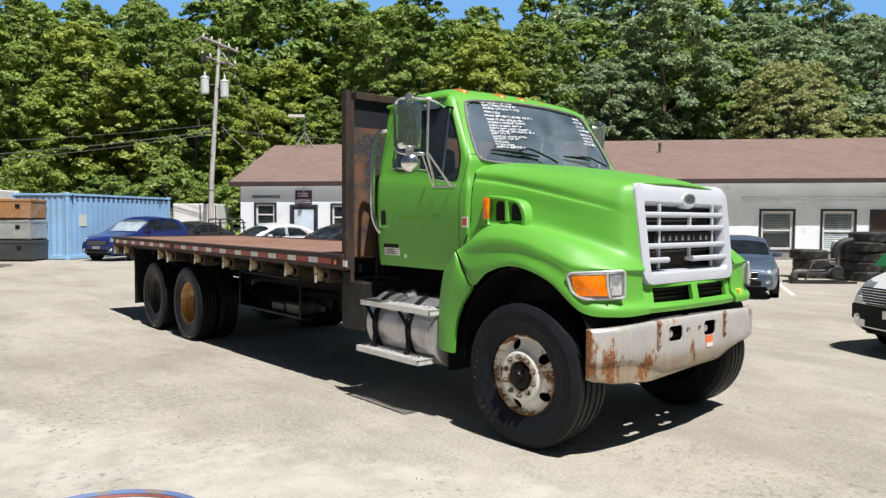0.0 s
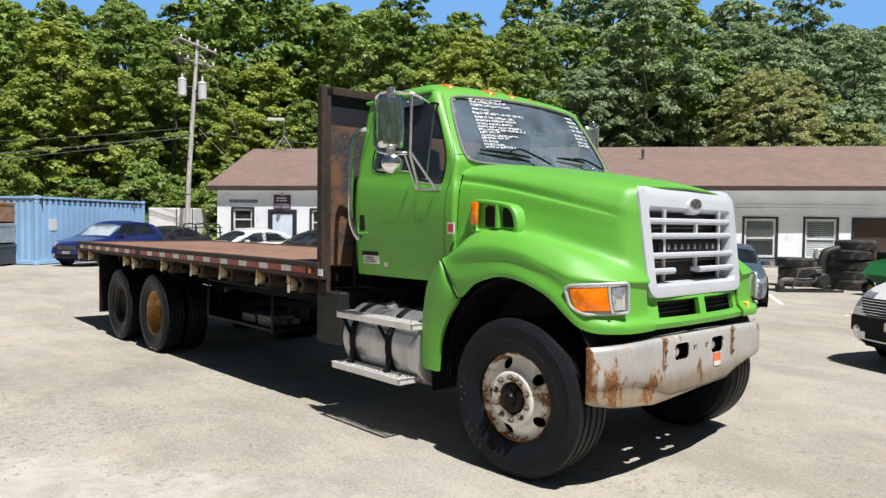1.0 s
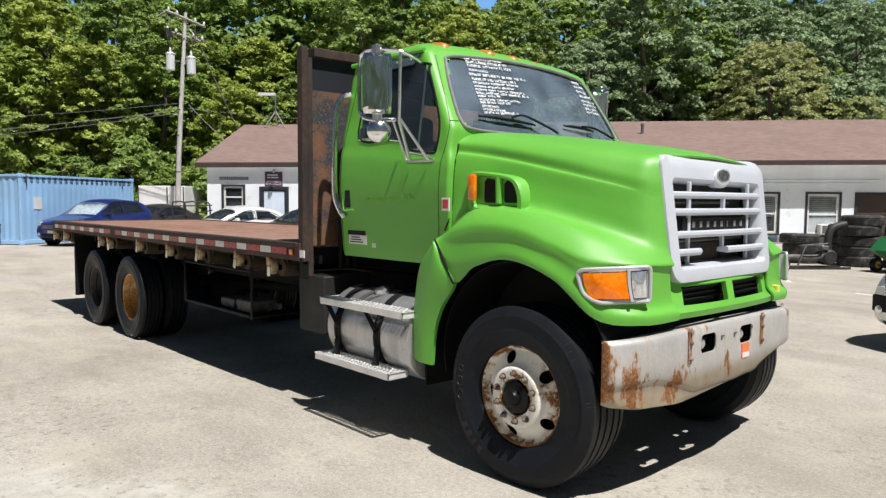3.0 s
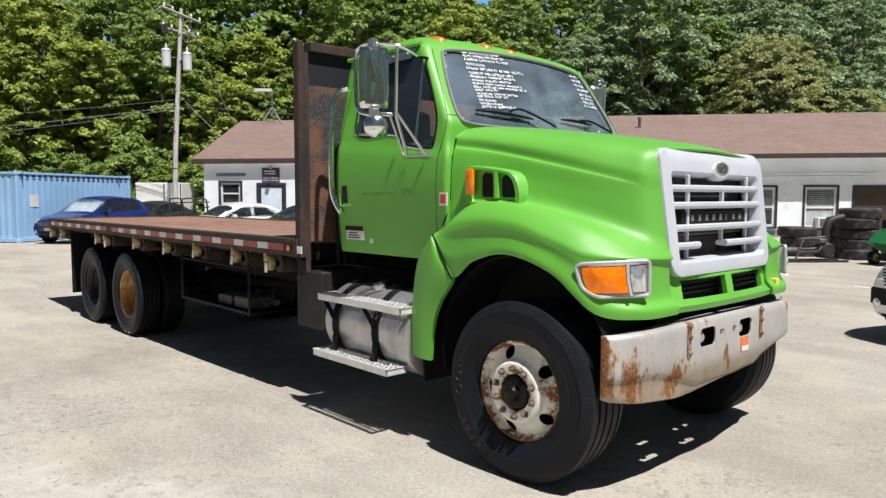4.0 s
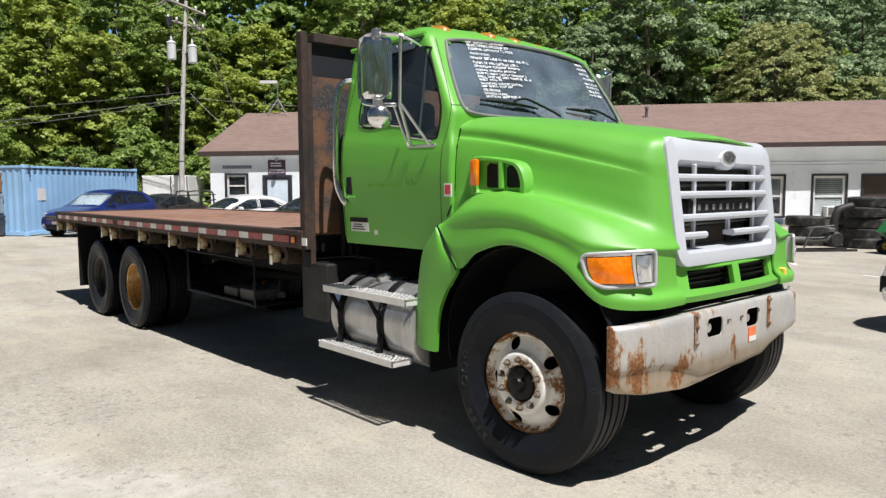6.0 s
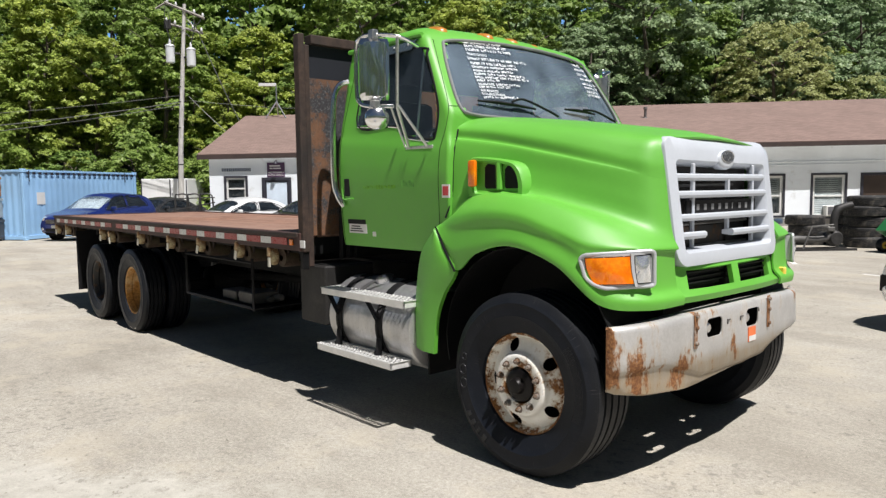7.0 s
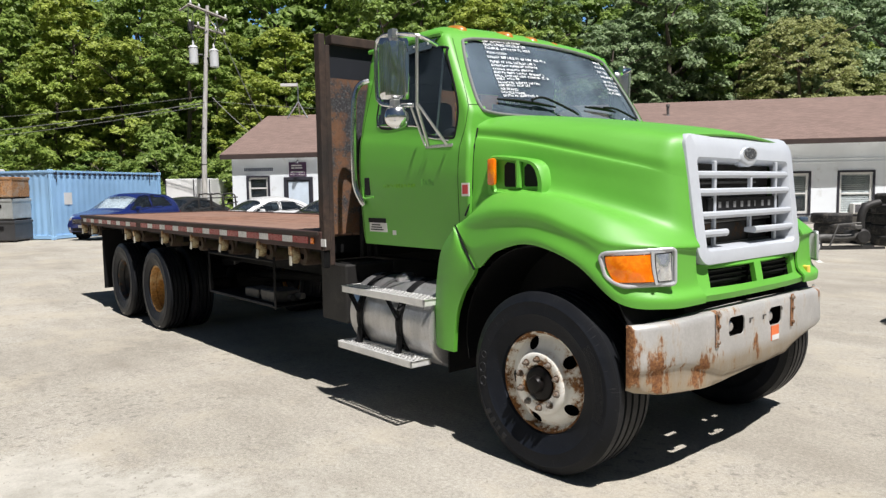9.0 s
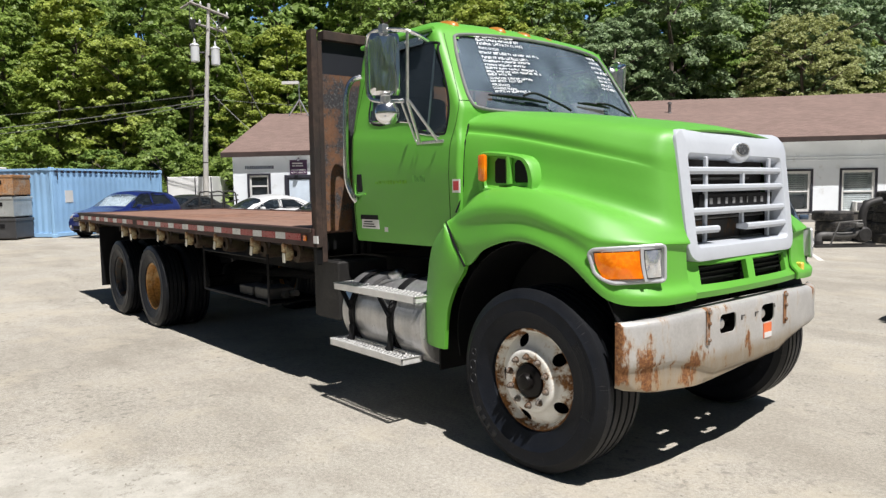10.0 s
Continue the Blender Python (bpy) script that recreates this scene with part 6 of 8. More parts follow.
on_door("sticker", -0.772, -0.70, 1.605, 1.692, WHITE, 0.002, "white and red square sticker")
on_door("sticker_mark", -0.762, -0.71, 1.62, 1.68, RED_STICKER, 0.004)
on_door("door_plate", -1.895, -1.665, 1.405, 1.440, FLAT_BLACK, 0.002, "black maker plate")
on_door("door_label", -1.885, -1.655, 1.335, 1.405, WHITE, 0.002, "white printed label")
for i in range(3):
    on_door("label_bar", -1.87 + 0.01 * i, -1.70 - 0.02 * i, 1.348 + i * 0.018, 1.356 + i * 0.018, FLAT_BLACK, 0.004)
# traces of old lettering on the door
random.seed(31)
for x0, x1, z, tall, mat in ((-1.66, -1.28, 1.668, 0.030, GHOST_YELLOW), (-1.20, -1.06, 1.672, 0.055, GHOST_PALE)):
    bm = bmesh.new()
    x = x0
    while x < x1:
        w = random.uniform(0.012, 0.03)
        h = tall * random.uniform(0.5, 1.0)
        lift = random.uniform(0, tall - h)
        bm.faces.new([bm.verts.new(side_point(a, c, 0.0012)) for a, c in ((x, z + lift), (x + w, z + lift), (x + w, z + lift + h), (x, z + lift + h))])
        x += w + random.uniform(0.001, 0.010)
    tagged(part("faded_lettering", bm, mat, truck, "faded traces of lettering"), kind="stuff")
on_door("door_chip", -1.585, -1.545, 1.318, 1.352, WHITE, 0.002)


# ---- the yard and the hill behind it ----
AHEAD, RIGHT = Vector((-0.769, 0.639, 0)), Vector((0.639, 0.769, 0))
EYE0 = Vector((2.75, -4.15, 0))


def at(depth, side, z=0.0):
    """A place so far ahead of and beside the standpoint."""
    return EYE0 + AHEAD * depth + RIGHT * side + Vector((0, 0, z))


def hill(depth, side):
    t = min(1, max(0, (depth - 44) / 70))
    return 15 * t * t * (3 - 2 * t) + 0.8 * math.sin(side * 0.11) * t


def dip(x, y):
    """The yard sinks a little under the truck's rear wheels."""
    return -0.075 * math.exp(-((x + 8.2) / 3.6) ** 2) * math.exp(-((y + 0.5) / 5.0) ** 2)


def build_ground():
    bm = bmesh.new()
    depths = [-900, -200, -60, -20, -8, -4, *np.linspace(-2, 20, 45), 23, 26, 29, 32, 38, 44, 48, 52, 56, 60, 66, 72, 80, 90, 104, 116, 200, 500, 2500]
    sides = [-2500, -600, -200, -120, -90, -70, -55, -45, -35, -25, -19, *np.linspace(-15, 10, 51), 15, 25, 35, 45, 55, 70, 90, 120, 200, 600, 2500]
    rows = [[at(d, s, hill(d, s)) for s in sides] for d in depths]
    for r in rows:
        for p in r:
            p.z += dip(p.x, p.y)
    sheet(bm, rows)
    return tagged(finish("ground", bm, GROUND), "pale dusty worn asphalt yard under sun", "ground", kind="structure")


build_ground()
UNDERGROWTH = material("leaf_litter", (0.035, 0.045, 0.015), 0.9, 0, 0.4, 0.6, 12, 0.4, 0.05, 0, (0.06, 0.05, 0.03), (0.5, 0.7))
bm = bmesh.new()
sheet(bm, [[at(d, s, hill(d, s) + 0.05) for s in np.linspace(-110, 110, 40)] for d in (46, 50, 55, 60, 66, 72, 80, 90, 104, 116)])
tagged(finish("forest_floor", bm, UNDERGROWTH), "dark leaf litter and low weeds on the wooded hillside", "ground", kind="structure")

# plain clear sky far behind the wooded hill
SKY_BACK = bpy.data.materials.new("clear_blue_sky")
SKY_BACK.use_nodes = True
snt = SKY_BACK.node_tree
snt.nodes.clear()
sem = snt.nodes.new("ShaderNodeEmission")
sem.inputs["Strength"].default_value = 1.0
so = snt.nodes.new("ShaderNodeOutputMaterial")
snt.links.new(ramp(snt, noise_node(snt, 0.002, 1), [(0.2, (0.155, 0.345, 0.66)), (0.8, (0.165, 0.36, 0.68))]), sem.inputs[0])
snt.links.new(sem.outputs[0], so.inputs[0])
bm = bmesh.new()
sheet(bm, [[at(1500, s, z) for s in np.linspace(-2200, 2200, 9)] for z in (0.0, 300.0, 620.0)])
tagged(finish("backdrop", bm, SKY_BACK), "clear pale blue summer sky above the hill", "sky", kind="structure")

# worn patches, tar spots and a painted line on the yard
LINE = material("worn_white_line", (0.66, 0.65, 0.62), 0.7, 0, 0.15, 4, 60, 0.1, 0.002, 0, (0.45, 0.42, 0.38), (0.52, 0.66))
for a, b in ((Vector((-5.35, 14.4, 0.004)), Vector((-3.55, 11.35, 0.004))), (Vector((-1.95, 10.42, 0.004)), Vector((-0.40, 9.9, 0.004)))):
    bm = bmesh.new()
    side = (b - a).cross(Vector((0, 0, 1))).normalized() * 0.055
    bm.faces.new([bm.verts.new(p) for p in (a - side, b - side, b + side, a + side)])
    tagged(finish("painted_line", bm, LINE), "worn white painted parking line on the asphalt", "road marking", kind="structure")
TAR = material("dark_tar", (0.10, 0.095, 0.085), 0.85, 0, 0.3, 5, 60, 0.2, 0.003)
for (x, y, r, sx) in ((-24.6, -1.2, 0.7, 2.0),):
    bm = bmesh.new()
    ph = random.uniform(0, 6)
    pts = [Vector((x + sx * r * math.cos(t) * (1 + 0.25 * math.sin(3 * t + ph)), y + r * math.sin(t) * (1 + 0.3 * math.sin(2 * t + ph)), 0.004)) for t in np.linspace(0, 2 * math.pi, 18, endpoint=False)]
    bm.faces.new([bm.verts.new(p) for p in pts])
    tagged(finish("tar_spot", bm, TAR), "dark tar spot on the dusty asphalt", "stain", kind="structure")

# grit and pebbles in the open near the truck
def build_grit():
    verts, faces = [], []
    rng = np.random.RandomState(4)
    for i in range(8000):
        d = 1.6 + 10.0 * rng.rand() ** 1.6
        s = (rng.rand() - 0.5) * 1.5 * d
        p = at(d, s)
        r = 0.0022 + 0.0065 * rng.rand() ** 5
        k = len(verts)
        q = rng.rand(6, 3) * 0.5 + 0.75
        for j, (dx, dy, dz) in enumerate(((1, 0, 0.2), (0, 1, 0.2), (-1, 0, 0.2), (0, -1, 0.2), (0, 0, 0.9), (0, 0, -0.3))):
            verts.append((p.x + dx * r * q[j, 0] * 1.3, p.y + dy * r * q[j, 1], dz * r * q[j, 2]))
        for a, b in ((0, 1), (1, 2), (2, 3), (3, 0)):
            faces.append((k + a, k + b, k + 4))
            faces.append((k + b, k + a, k + 5))
    me = bpy.data.meshes.new("grit")
    me.from_pydata(verts, [], faces)
    me.materials.append(material("grit_stone", (0.33, 0.31, 0.265), 0.9, 0, 0.3, 30, 90, 0.1, 0.001))
    tagged(new("grit", me), "loose grit and small stones scattered over the asphalt", "gravel", kind="stuff")


build_grit()

# ---- the long low building ----
SIDING = material("white_wall_paint", (0.80, 0.845, 0.90), 0.75, 0, 0.07, 0.7, 30, 0.1, 0.004, 0, (0.52, 0.53, 0.52), (0.58, 0.75))
TRIM_DARK = material("dark_brown_trim", (0.045, 0.030, 0.028), 0.6, 0, 0.2, 3, 40, 0.1, 0.002)
FRAME_DARK = material("dark_window_trim", (0.024, 0.024, 0.036), 0.55, 0, 0.2, 4, 40, 0.1, 0.002)
BROWN_DOOR = material("brown_door_paint", (0.055, 0.036, 0.028), 0.6, 0, 0.2, 2, 30, 0.1, 0.003)
CLEAR_PANE = pane("window_glass", (0.85, 0.88, 0.88), 0.02, 0.03)
BLIND = material("white_blind", (0.82, 0.85, 0.90), 0.7, 0, 0.2, 2, 40, 0.1, 0.002)
# indoor shade as a dark colour, for the sheets behind the panes
ROOM_SHADE = material("dim_room", (0.10, 0.11, 0.12), 0.9, 0, 0.4, 1.5, 12, 0.0)


def shingle_material():
    m, nt, p = nodes_of("brown_shingles")
    tc = nt.nodes.new("ShaderNodeTexCoord")
    br = nt.nodes.new("ShaderNodeTexBrick")
    br.inputs["Scale"].default_value = 1.0
    br.inputs["Brick Width"].default_value = 0.30
    br.inputs["Row Height"].default_value = 0.14
    br.inputs["Mortar Size"].default_value = 0.012
    br.inputs["Color1"].default_value = (0.182, 0.126, 0.108, 1)
    br.inputs["Color2"].default_value = (0.245, 0.172, 0.149, 1)
    br.inputs["Mortar"].default_value = (0.15, 0.10, 0.088, 1)
    nt.links.new(tc.outputs["Object"], br.inputs["Vector"])
    big = noise_node(nt, 0.5, 4)
    col = blend(nt, 0.5, br.outputs["Color"], ramp(nt, big, [(0.3, grey(0.43)), (0.7, grey(0.57))]), "OVERLAY")
    nt.links.new(col, p.inputs["Base Color"])
    p.inputs["Roughness"].default_value = 0.9
    bumped(nt, p, br.outputs["Fac"], 0.4, 0.01)
    return m


SHINGLE = shingle_material()
BM = pose(-23.66, 9.66, 0, 0, 0, 50.2)
U0, U1, BD = -2.22, 33.0, 16.0
shop = thing("shop_building", "long low white shop with brown shingle roof", "building", BM)


def eave(u):
    return 2.98 + 0.0105 * (u - U0)


def ridge(u):
    return 5.55 + 0.018 * (u - U0)


OPENINGS = [(-1.56, -0.78, 1.38, 2.24), (-0.02, 0.94, 0.0, 2.13), (1.67, 2.55, 1.20, 2.22), (19.86, 21.22, 0.43, 2.07), (22.47, 23.83, 0.36, 2.08), (24.59, 27.3, 0.0, 2.05)]


def build_shop():
    # front wall as panels between the openings, full depth
    bm = bmesh.new()
    cuts = sorted({U0, U1, *[o[0] for o in OPENINGS], *[o[1] for o in OPENINGS]})
    for a, b in zip(cuts, cuts[1:]):
        mid = (a + b) / 2
        hole = [o for o in OPENINGS if o[0] < mid < o[1]]
        spans = [(0.0, eave(mid) + 0.1)]
        if hole:
            o = hole[0]
            spans = [(0.0, o[2]), (o[3], eave(mid) + 0.1)]
        for z0, z1 in spans:
            if z1 - z0 > 0.01:
                box(bm, (a, 0, z0), (b, 0.22, z1))
    part("front_wall", bm, SIDING, shop, "white painted wall")
    part("side_wall", boxes(((U0, 0.22, 0), (U0 + 0.22, BD, 3.05))), SIDING, shop)
    part("side_wall", boxes(((U1 - 0.22, 0.22, 0), (U1, BD, 3.3))), SIDING, shop)
    part("rear_wall", boxes(((U0 + 0.22, BD - 0.22, 0), (U1 - 0.22, BD, 3.05))), SIDING, shop)
    for u in (U0, U1 - 0.1):
        bm = bmesh.new()
        v = [bm.verts.new((u + dx, y, z)) for dx in (0, 0.1) for y, z in ((0.02, eave(u) + 0.05), (BD - 0.02, 3.05), (BD / 2, ridge(u) - 0.08))]
        bm.faces.new(v[:3])
        bm.faces.new(v[3:][::-1])
        for i in range(3):
            bm.faces.new((v[i], v[(i + 1) % 3], v[3 + (i + 1) % 3], v[3 + i]))
        part("gable", bm, SIDING, shop)
    over = 0.72
    L, R = U0 - 0.40, U1 + 0.4
    def slab(name, quad, t, mat):
        # each slope in its own frame so that the courses run level
        o = Vector(quad[0])
        ex = (Vector(quad[1]) - o).normalized()
        ez = ex.cross(Vector(quad[3]) - o).normalized()
        ey = ez.cross(ex)
        m = Matrix((ex, ey, ez)).transposed().to_4x4()
        m.translation = o
        inv = m.inverted()
        bm = bmesh.new()
        lo = [bm.verts.new(inv @ Vector(q) - Vector((0, 0, t))) for q in quad]
        hi = [bm.verts.new(inv @ Vector(q)) for q in quad]
        bm.faces.new(hi)
        bm.faces.new(lo[::-1])
        for i in range(4):
            bm.faces.new((lo[i], lo[(i + 1) % 4], hi[(i + 1) % 4], hi[i]))
        return part(name, bm, mat, shop, m=m)
    MID = 8.0
    for a, b, ov in ((L, MID, 0.26), (MID, R, over)):
        slab("roof_slope", [(a, -ov, eave(a) + 0.20), (b, -ov, eave(b) + 0.20), (b, BD / 2, ridge(b)), (a, BD / 2, ridge(a))], 0.06, SHINGLE)
    slab("roof_slope", [(R, BD + 0.5, 3.1), (L, BD + 0.5, 3.1), (L, BD / 2, ridge(L)), (R, BD / 2, ridge(R))], 0.06, SHINGLE)
    for a, b, ov in ((L, MID, 0.26), (MID, R, over)):
        bm = bmesh.new()
        v = []
        for u in (a, b):
            e = eave(u)
            v.append([bm.verts.new(p) for p in ((u, -ov - 0.01, e), (u, -ov - 0.01, e + 0.17), (u, -ov + 0.03, e + 0.17), (u, -ov + 0.03, e))])
        for i in range(4):
            bm.faces.new((v[0][i], v[0][(i + 1) % 4], v[1][(i + 1) % 4], v[1][i]))
        bm.faces.new(v[0])
        bm.faces.new(v[1])
        part("fascia", bm, TRIM_DARK, shop, "dark brown fascia board and gutter")
        bm = bmesh.new()
        sheet(bm, [[(u, -ov + 0.03, eave(u) + 0.02), (u, 0.0, eave(u) + 0.03)] for u in np.linspace(a, b, 4)])
        part("soffit", thick(bm, 0.015), SIDING, shop)
    part("base_course", boxes(((U0, -0.03, 0), (U1, -0.003, 0.30))), material("grey_base", (0.25, 0.24, 0.23), 0.9, 0, 0.2, 2, 30, 0.2, 0.005), shop, "grey concrete base course")
    part("conduit", tube(bmesh.new(), [(19.0, -0.03, 2.62), (25.5, -0.03, 2.66)], 0.03, 6), SIDING, shop)
    part("conduit", tube(bmesh.new(), [(19.0, -0.03, 2.50), (25.0, -0.03, 2.53)], 0.02, 6), SIDING, shop)
    for i, (a, b, z0, z1) in enumerate(OPENINGS):
        door = z0 == 0.0
        frame_mat = FRAME_DARK
        bm = bmesh.new()
        t = 0.085 if not door else 0.11
        box(bm, (a - t, -0.035, z0), (a, 0.10, z1 + t))
        box(bm, (b, -0.035, z0), (b + t, 0.10, z1 + t))
        box(bm, (a, -0.035, z1), (b, 0.10, z1 + t))
        if not door:
            box(bm, (a - t, -0.05, z0 - 0.08), (b + t, 0.10, z0))
        nm = "door" if door else "window"
        w = part(nm, bm, frame_mat, shop, "dark-trimmed " + ("doorway" if door else "window"))
        if door and i == 1:
            bm = bmesh.new()
            box(bm, (a, 0.0, 0), (a + 0.07, 0.06, z1))
            box(bm, (b - 0.07, 0.0, 0), (b, 0.06, z1))
            box(bm, (a + 0.07, 0.0, z1 - 0.08), (b - 0.07, 0.06, z1))
            box(bm, (a + 0.07, 0.0, 0), (b - 0.07, 0.06, 0.5))
            part("door_leaf", bm, FRAME_DARK, w)
            part("pane", boxes(((a + 0.07, 0.015, 0.5), (b - 0.07, 0.021, z1 - 0.08))), material("pale_frosted_pane", (0.62, 0.72, 0.84), 0.18, 0, 0.12, 1.5, 20, 0.02, 0.001), w)
            part("blind", boxes(((a + 0.06, 0.03, 0.45), (b - 0.06, 0.04, z1 - 0.06))), BLIND, w, "pale blind behind the glass")
        elif door:
            bm = bmesh.new()
            box(bm, (a, 0.08, 0), (b, 0.12, z1))
            for k in range(1, 5):
                box(bm, (a, 0.07, z1 * k / 5 - 0.01), (b, 0.08, z1 * k / 5 + 0.01))
            part("garage_door_leaf", bm, BROWN_DOOR, w, "dark brown garage door")
        else:
            bm = bmesh.new()
            s = 0.10 if a > 10 else 0.07
            box(bm, (a, 0.03, z0), (a + s, 0.08, z1))
            box(bm, (b - s, 0.03, z0), (b, 0.08, z1))
            box(bm, (a + s, 0.03, z0), (b - s, 0.08, z0 + s))
            box(bm, (a + s, 0.03, z1 - s), (b - s, 0.08, z1))
            zm = (z0 + z1) / 2
            box(bm, (a + s, 0.02, zm - 0.03), (b - s, 0.08, zm + 0.03))
            part("window_sash", bm, WHITE, w, "white sash")
            for q0, q1 in ((z0 + s, zm - 0.03), (zm + 0.03, z1 - s)):
                part("pane", boxes(((a + s, 0.05, q0), (b - s, 0.056, q1))), CLEAR_PANE, w).visible_shadow = False
            if i in (3, 4):
                bm = bmesh.new()
                k = zm - 0.1 if i == 3 else z0
                top = z1 - 0.1
                zz = top
                while zz > k:
                    box(bm, (a + s, 0.062, zz - 0.075), (b - s, 0.075, zz - 0.008))
                    zz -= 0.085
                part("blind", bm, BLIND, w, "half-drawn pale slatted blind")
            # dark sheet behind the glass paints the shade of the room
            part("dim_inside", boxes(((a - 0.1, 0.7, z0 - 0.1), (b + 0.1, 0.75, z1 + 0.1))), ROOM_SHADE, w)
    part("air_conditioner", box(bmesh.new(), (22.95, -0.22, 0.40), (23.70, 0.10, 0.82), 0.02), WHITE, shop, "white window air conditioner")
    part("air_conditioner_grille", boxes(((23.02, -0.232, 0.45), (23.63, -0.221, 0.77))), material("grey_fins", (0.10, 0.10, 0.11), 0.7, 0, 0.3, 8, 60, 0.2, 0.003), shop)
    sign = part("wall_sign", boxes(((0.10, -0.03, 2.26), (0.80, -0.005, 2.84))), material("dark_purple_sign", (0.065, 0.025, 0.075), 0.5, 0, 0.1, 3, 40, 0.02, 0.001), shop, "small dark sign over the door")
    bar_writing(sign, "sign_bar", WHITE, [(0.10, 0.05, [0.42]), (0.20, 0.05, [0.12, 0.30]), (0.33, 0.020, [0.50])], (0.20, -0.031, 2.78), (1, 0, 0), (0, 0, 1), (0, -1, 0), 0.5)
    for words, z in (("MOTOR VEHICLE", 2.405), ("RETAIL DEALER", 2.305)):
        cu = bpy.data.curves.new("sign_line", "FONT")
        cu.body, cu.size, cu.extrude = words, 0.088, 0.002
        tmp = new("sign_line", cu)
        bpy.context.view_layer.update()
        me = bpy.data.meshes.new_from_object(tmp.evaluated_get(bpy.context.evaluated_depsgraph_get()))
        bpy.data.objects.remove(tmp)
        bm = bmesh.new()
        bm.from_mesh(me)
        wide = max(v.co.x for v in bm.verts)
        for v in bm.verts:
            v.co = Vector((0.14 + v.co.x * 0.62 / wide, -0.034 - v.co.z, z + v.co.y))
        part("sign_line", bm, WHITE, sign, "white sign lettering")
    bar_writing(shop, "wall_lettering", material("faded_blue_lettering", (0.10, 0.12, 0.17), 0.7, 0, 0.2, 9, 40, 0.02, 0.001), [(0.0, 0.13, [0.05, 0.05, 0.05, 0.07, 0.07, 0.06, 0.07, 0.07, 0.07, 0.06, 0.07, 0.06, 0.07, 0.06, 0.06])], (-1.72, -0.002, 2.50), (1, 0, 0), (0, 0, 1), (0, -1, 0), 0.12, "dark wall lettering")
    bm = bmesh.new()
    tube(bm, [(0.5, -0.05, 2.9), (0.5, -0.25, 2.92), (0.5, -0.33, 2.86)], 0.02, 6)
    lathe(bm, [(-0.08, 0.09), (0.0, 0.04), (0.03, 0.02)], 12, "z", (0.5, -0.33, 2.86))
    part("wall_lamp", bm, FRAME_DARK, shop, "small gooseneck lamp above the sign")
    # roof vent pipe
    t = 5.3 / (BD / 2 + over)
    zz = eave(16.9) + 0.2 + (ridge(16.9) - eave(16.9) - 0.2) * t
    bm = bmesh.new()
    lathe(bm, [(-0.1, 0.16), (0.02, 0.12), (0.05, 0.065), (0.42, 0.065), (0.42, 0.10), (0.52, 0.08), (0.54, 0.001)], 14, "z", (16.9, 5.3 - over, zz))
    part("roof_vent", bm, material("grey_vent_metal", (0.13, 0.12, 0.12), 0.6, 0.4, 0.2, 8, 50, 0.1, 0.002), shop, "short metal roof vent pipe")
    # radio mast on the ridge with a flat panel
    bm = bmesh.new()
    rx, ry, rz = -1.0, BD / 2 - 0.6, ridge(-1.0) - 0.25
    tip = (rx + 0.1, ry, rz + 0.85)
    for dx, dy in ((-0.4, -0.3), (0.6, -0.3), (0.1, 0.4)):
        tube(bm, [(rx + dx, ry + dy, rz), tip], 0.035, 5)
    tube(bm, [tip, (rx + 0.1, ry, rz + 1.65)], 0.035, 6)
    mast = part("roof_mast", bm, STEEL, shop, "tripod roof mast")
    part("mast_panel", boxes(((rx - 0.75, ry - 0.1, rz + 1.62), (rx + 0.1, ry + 0.1, rz + 1.76))), WHITE, mast, "white flat panel")


build_shop()

# ---- shipping container ----
BLUE = material("light_blue_container_paint", (0.305, 0.53, 0.82), 0.5, 0, 0.08, 0.8, 30, 0.05, 0.002, 0, (0.30, 0.48, 0.69), (0.6, 0.8))


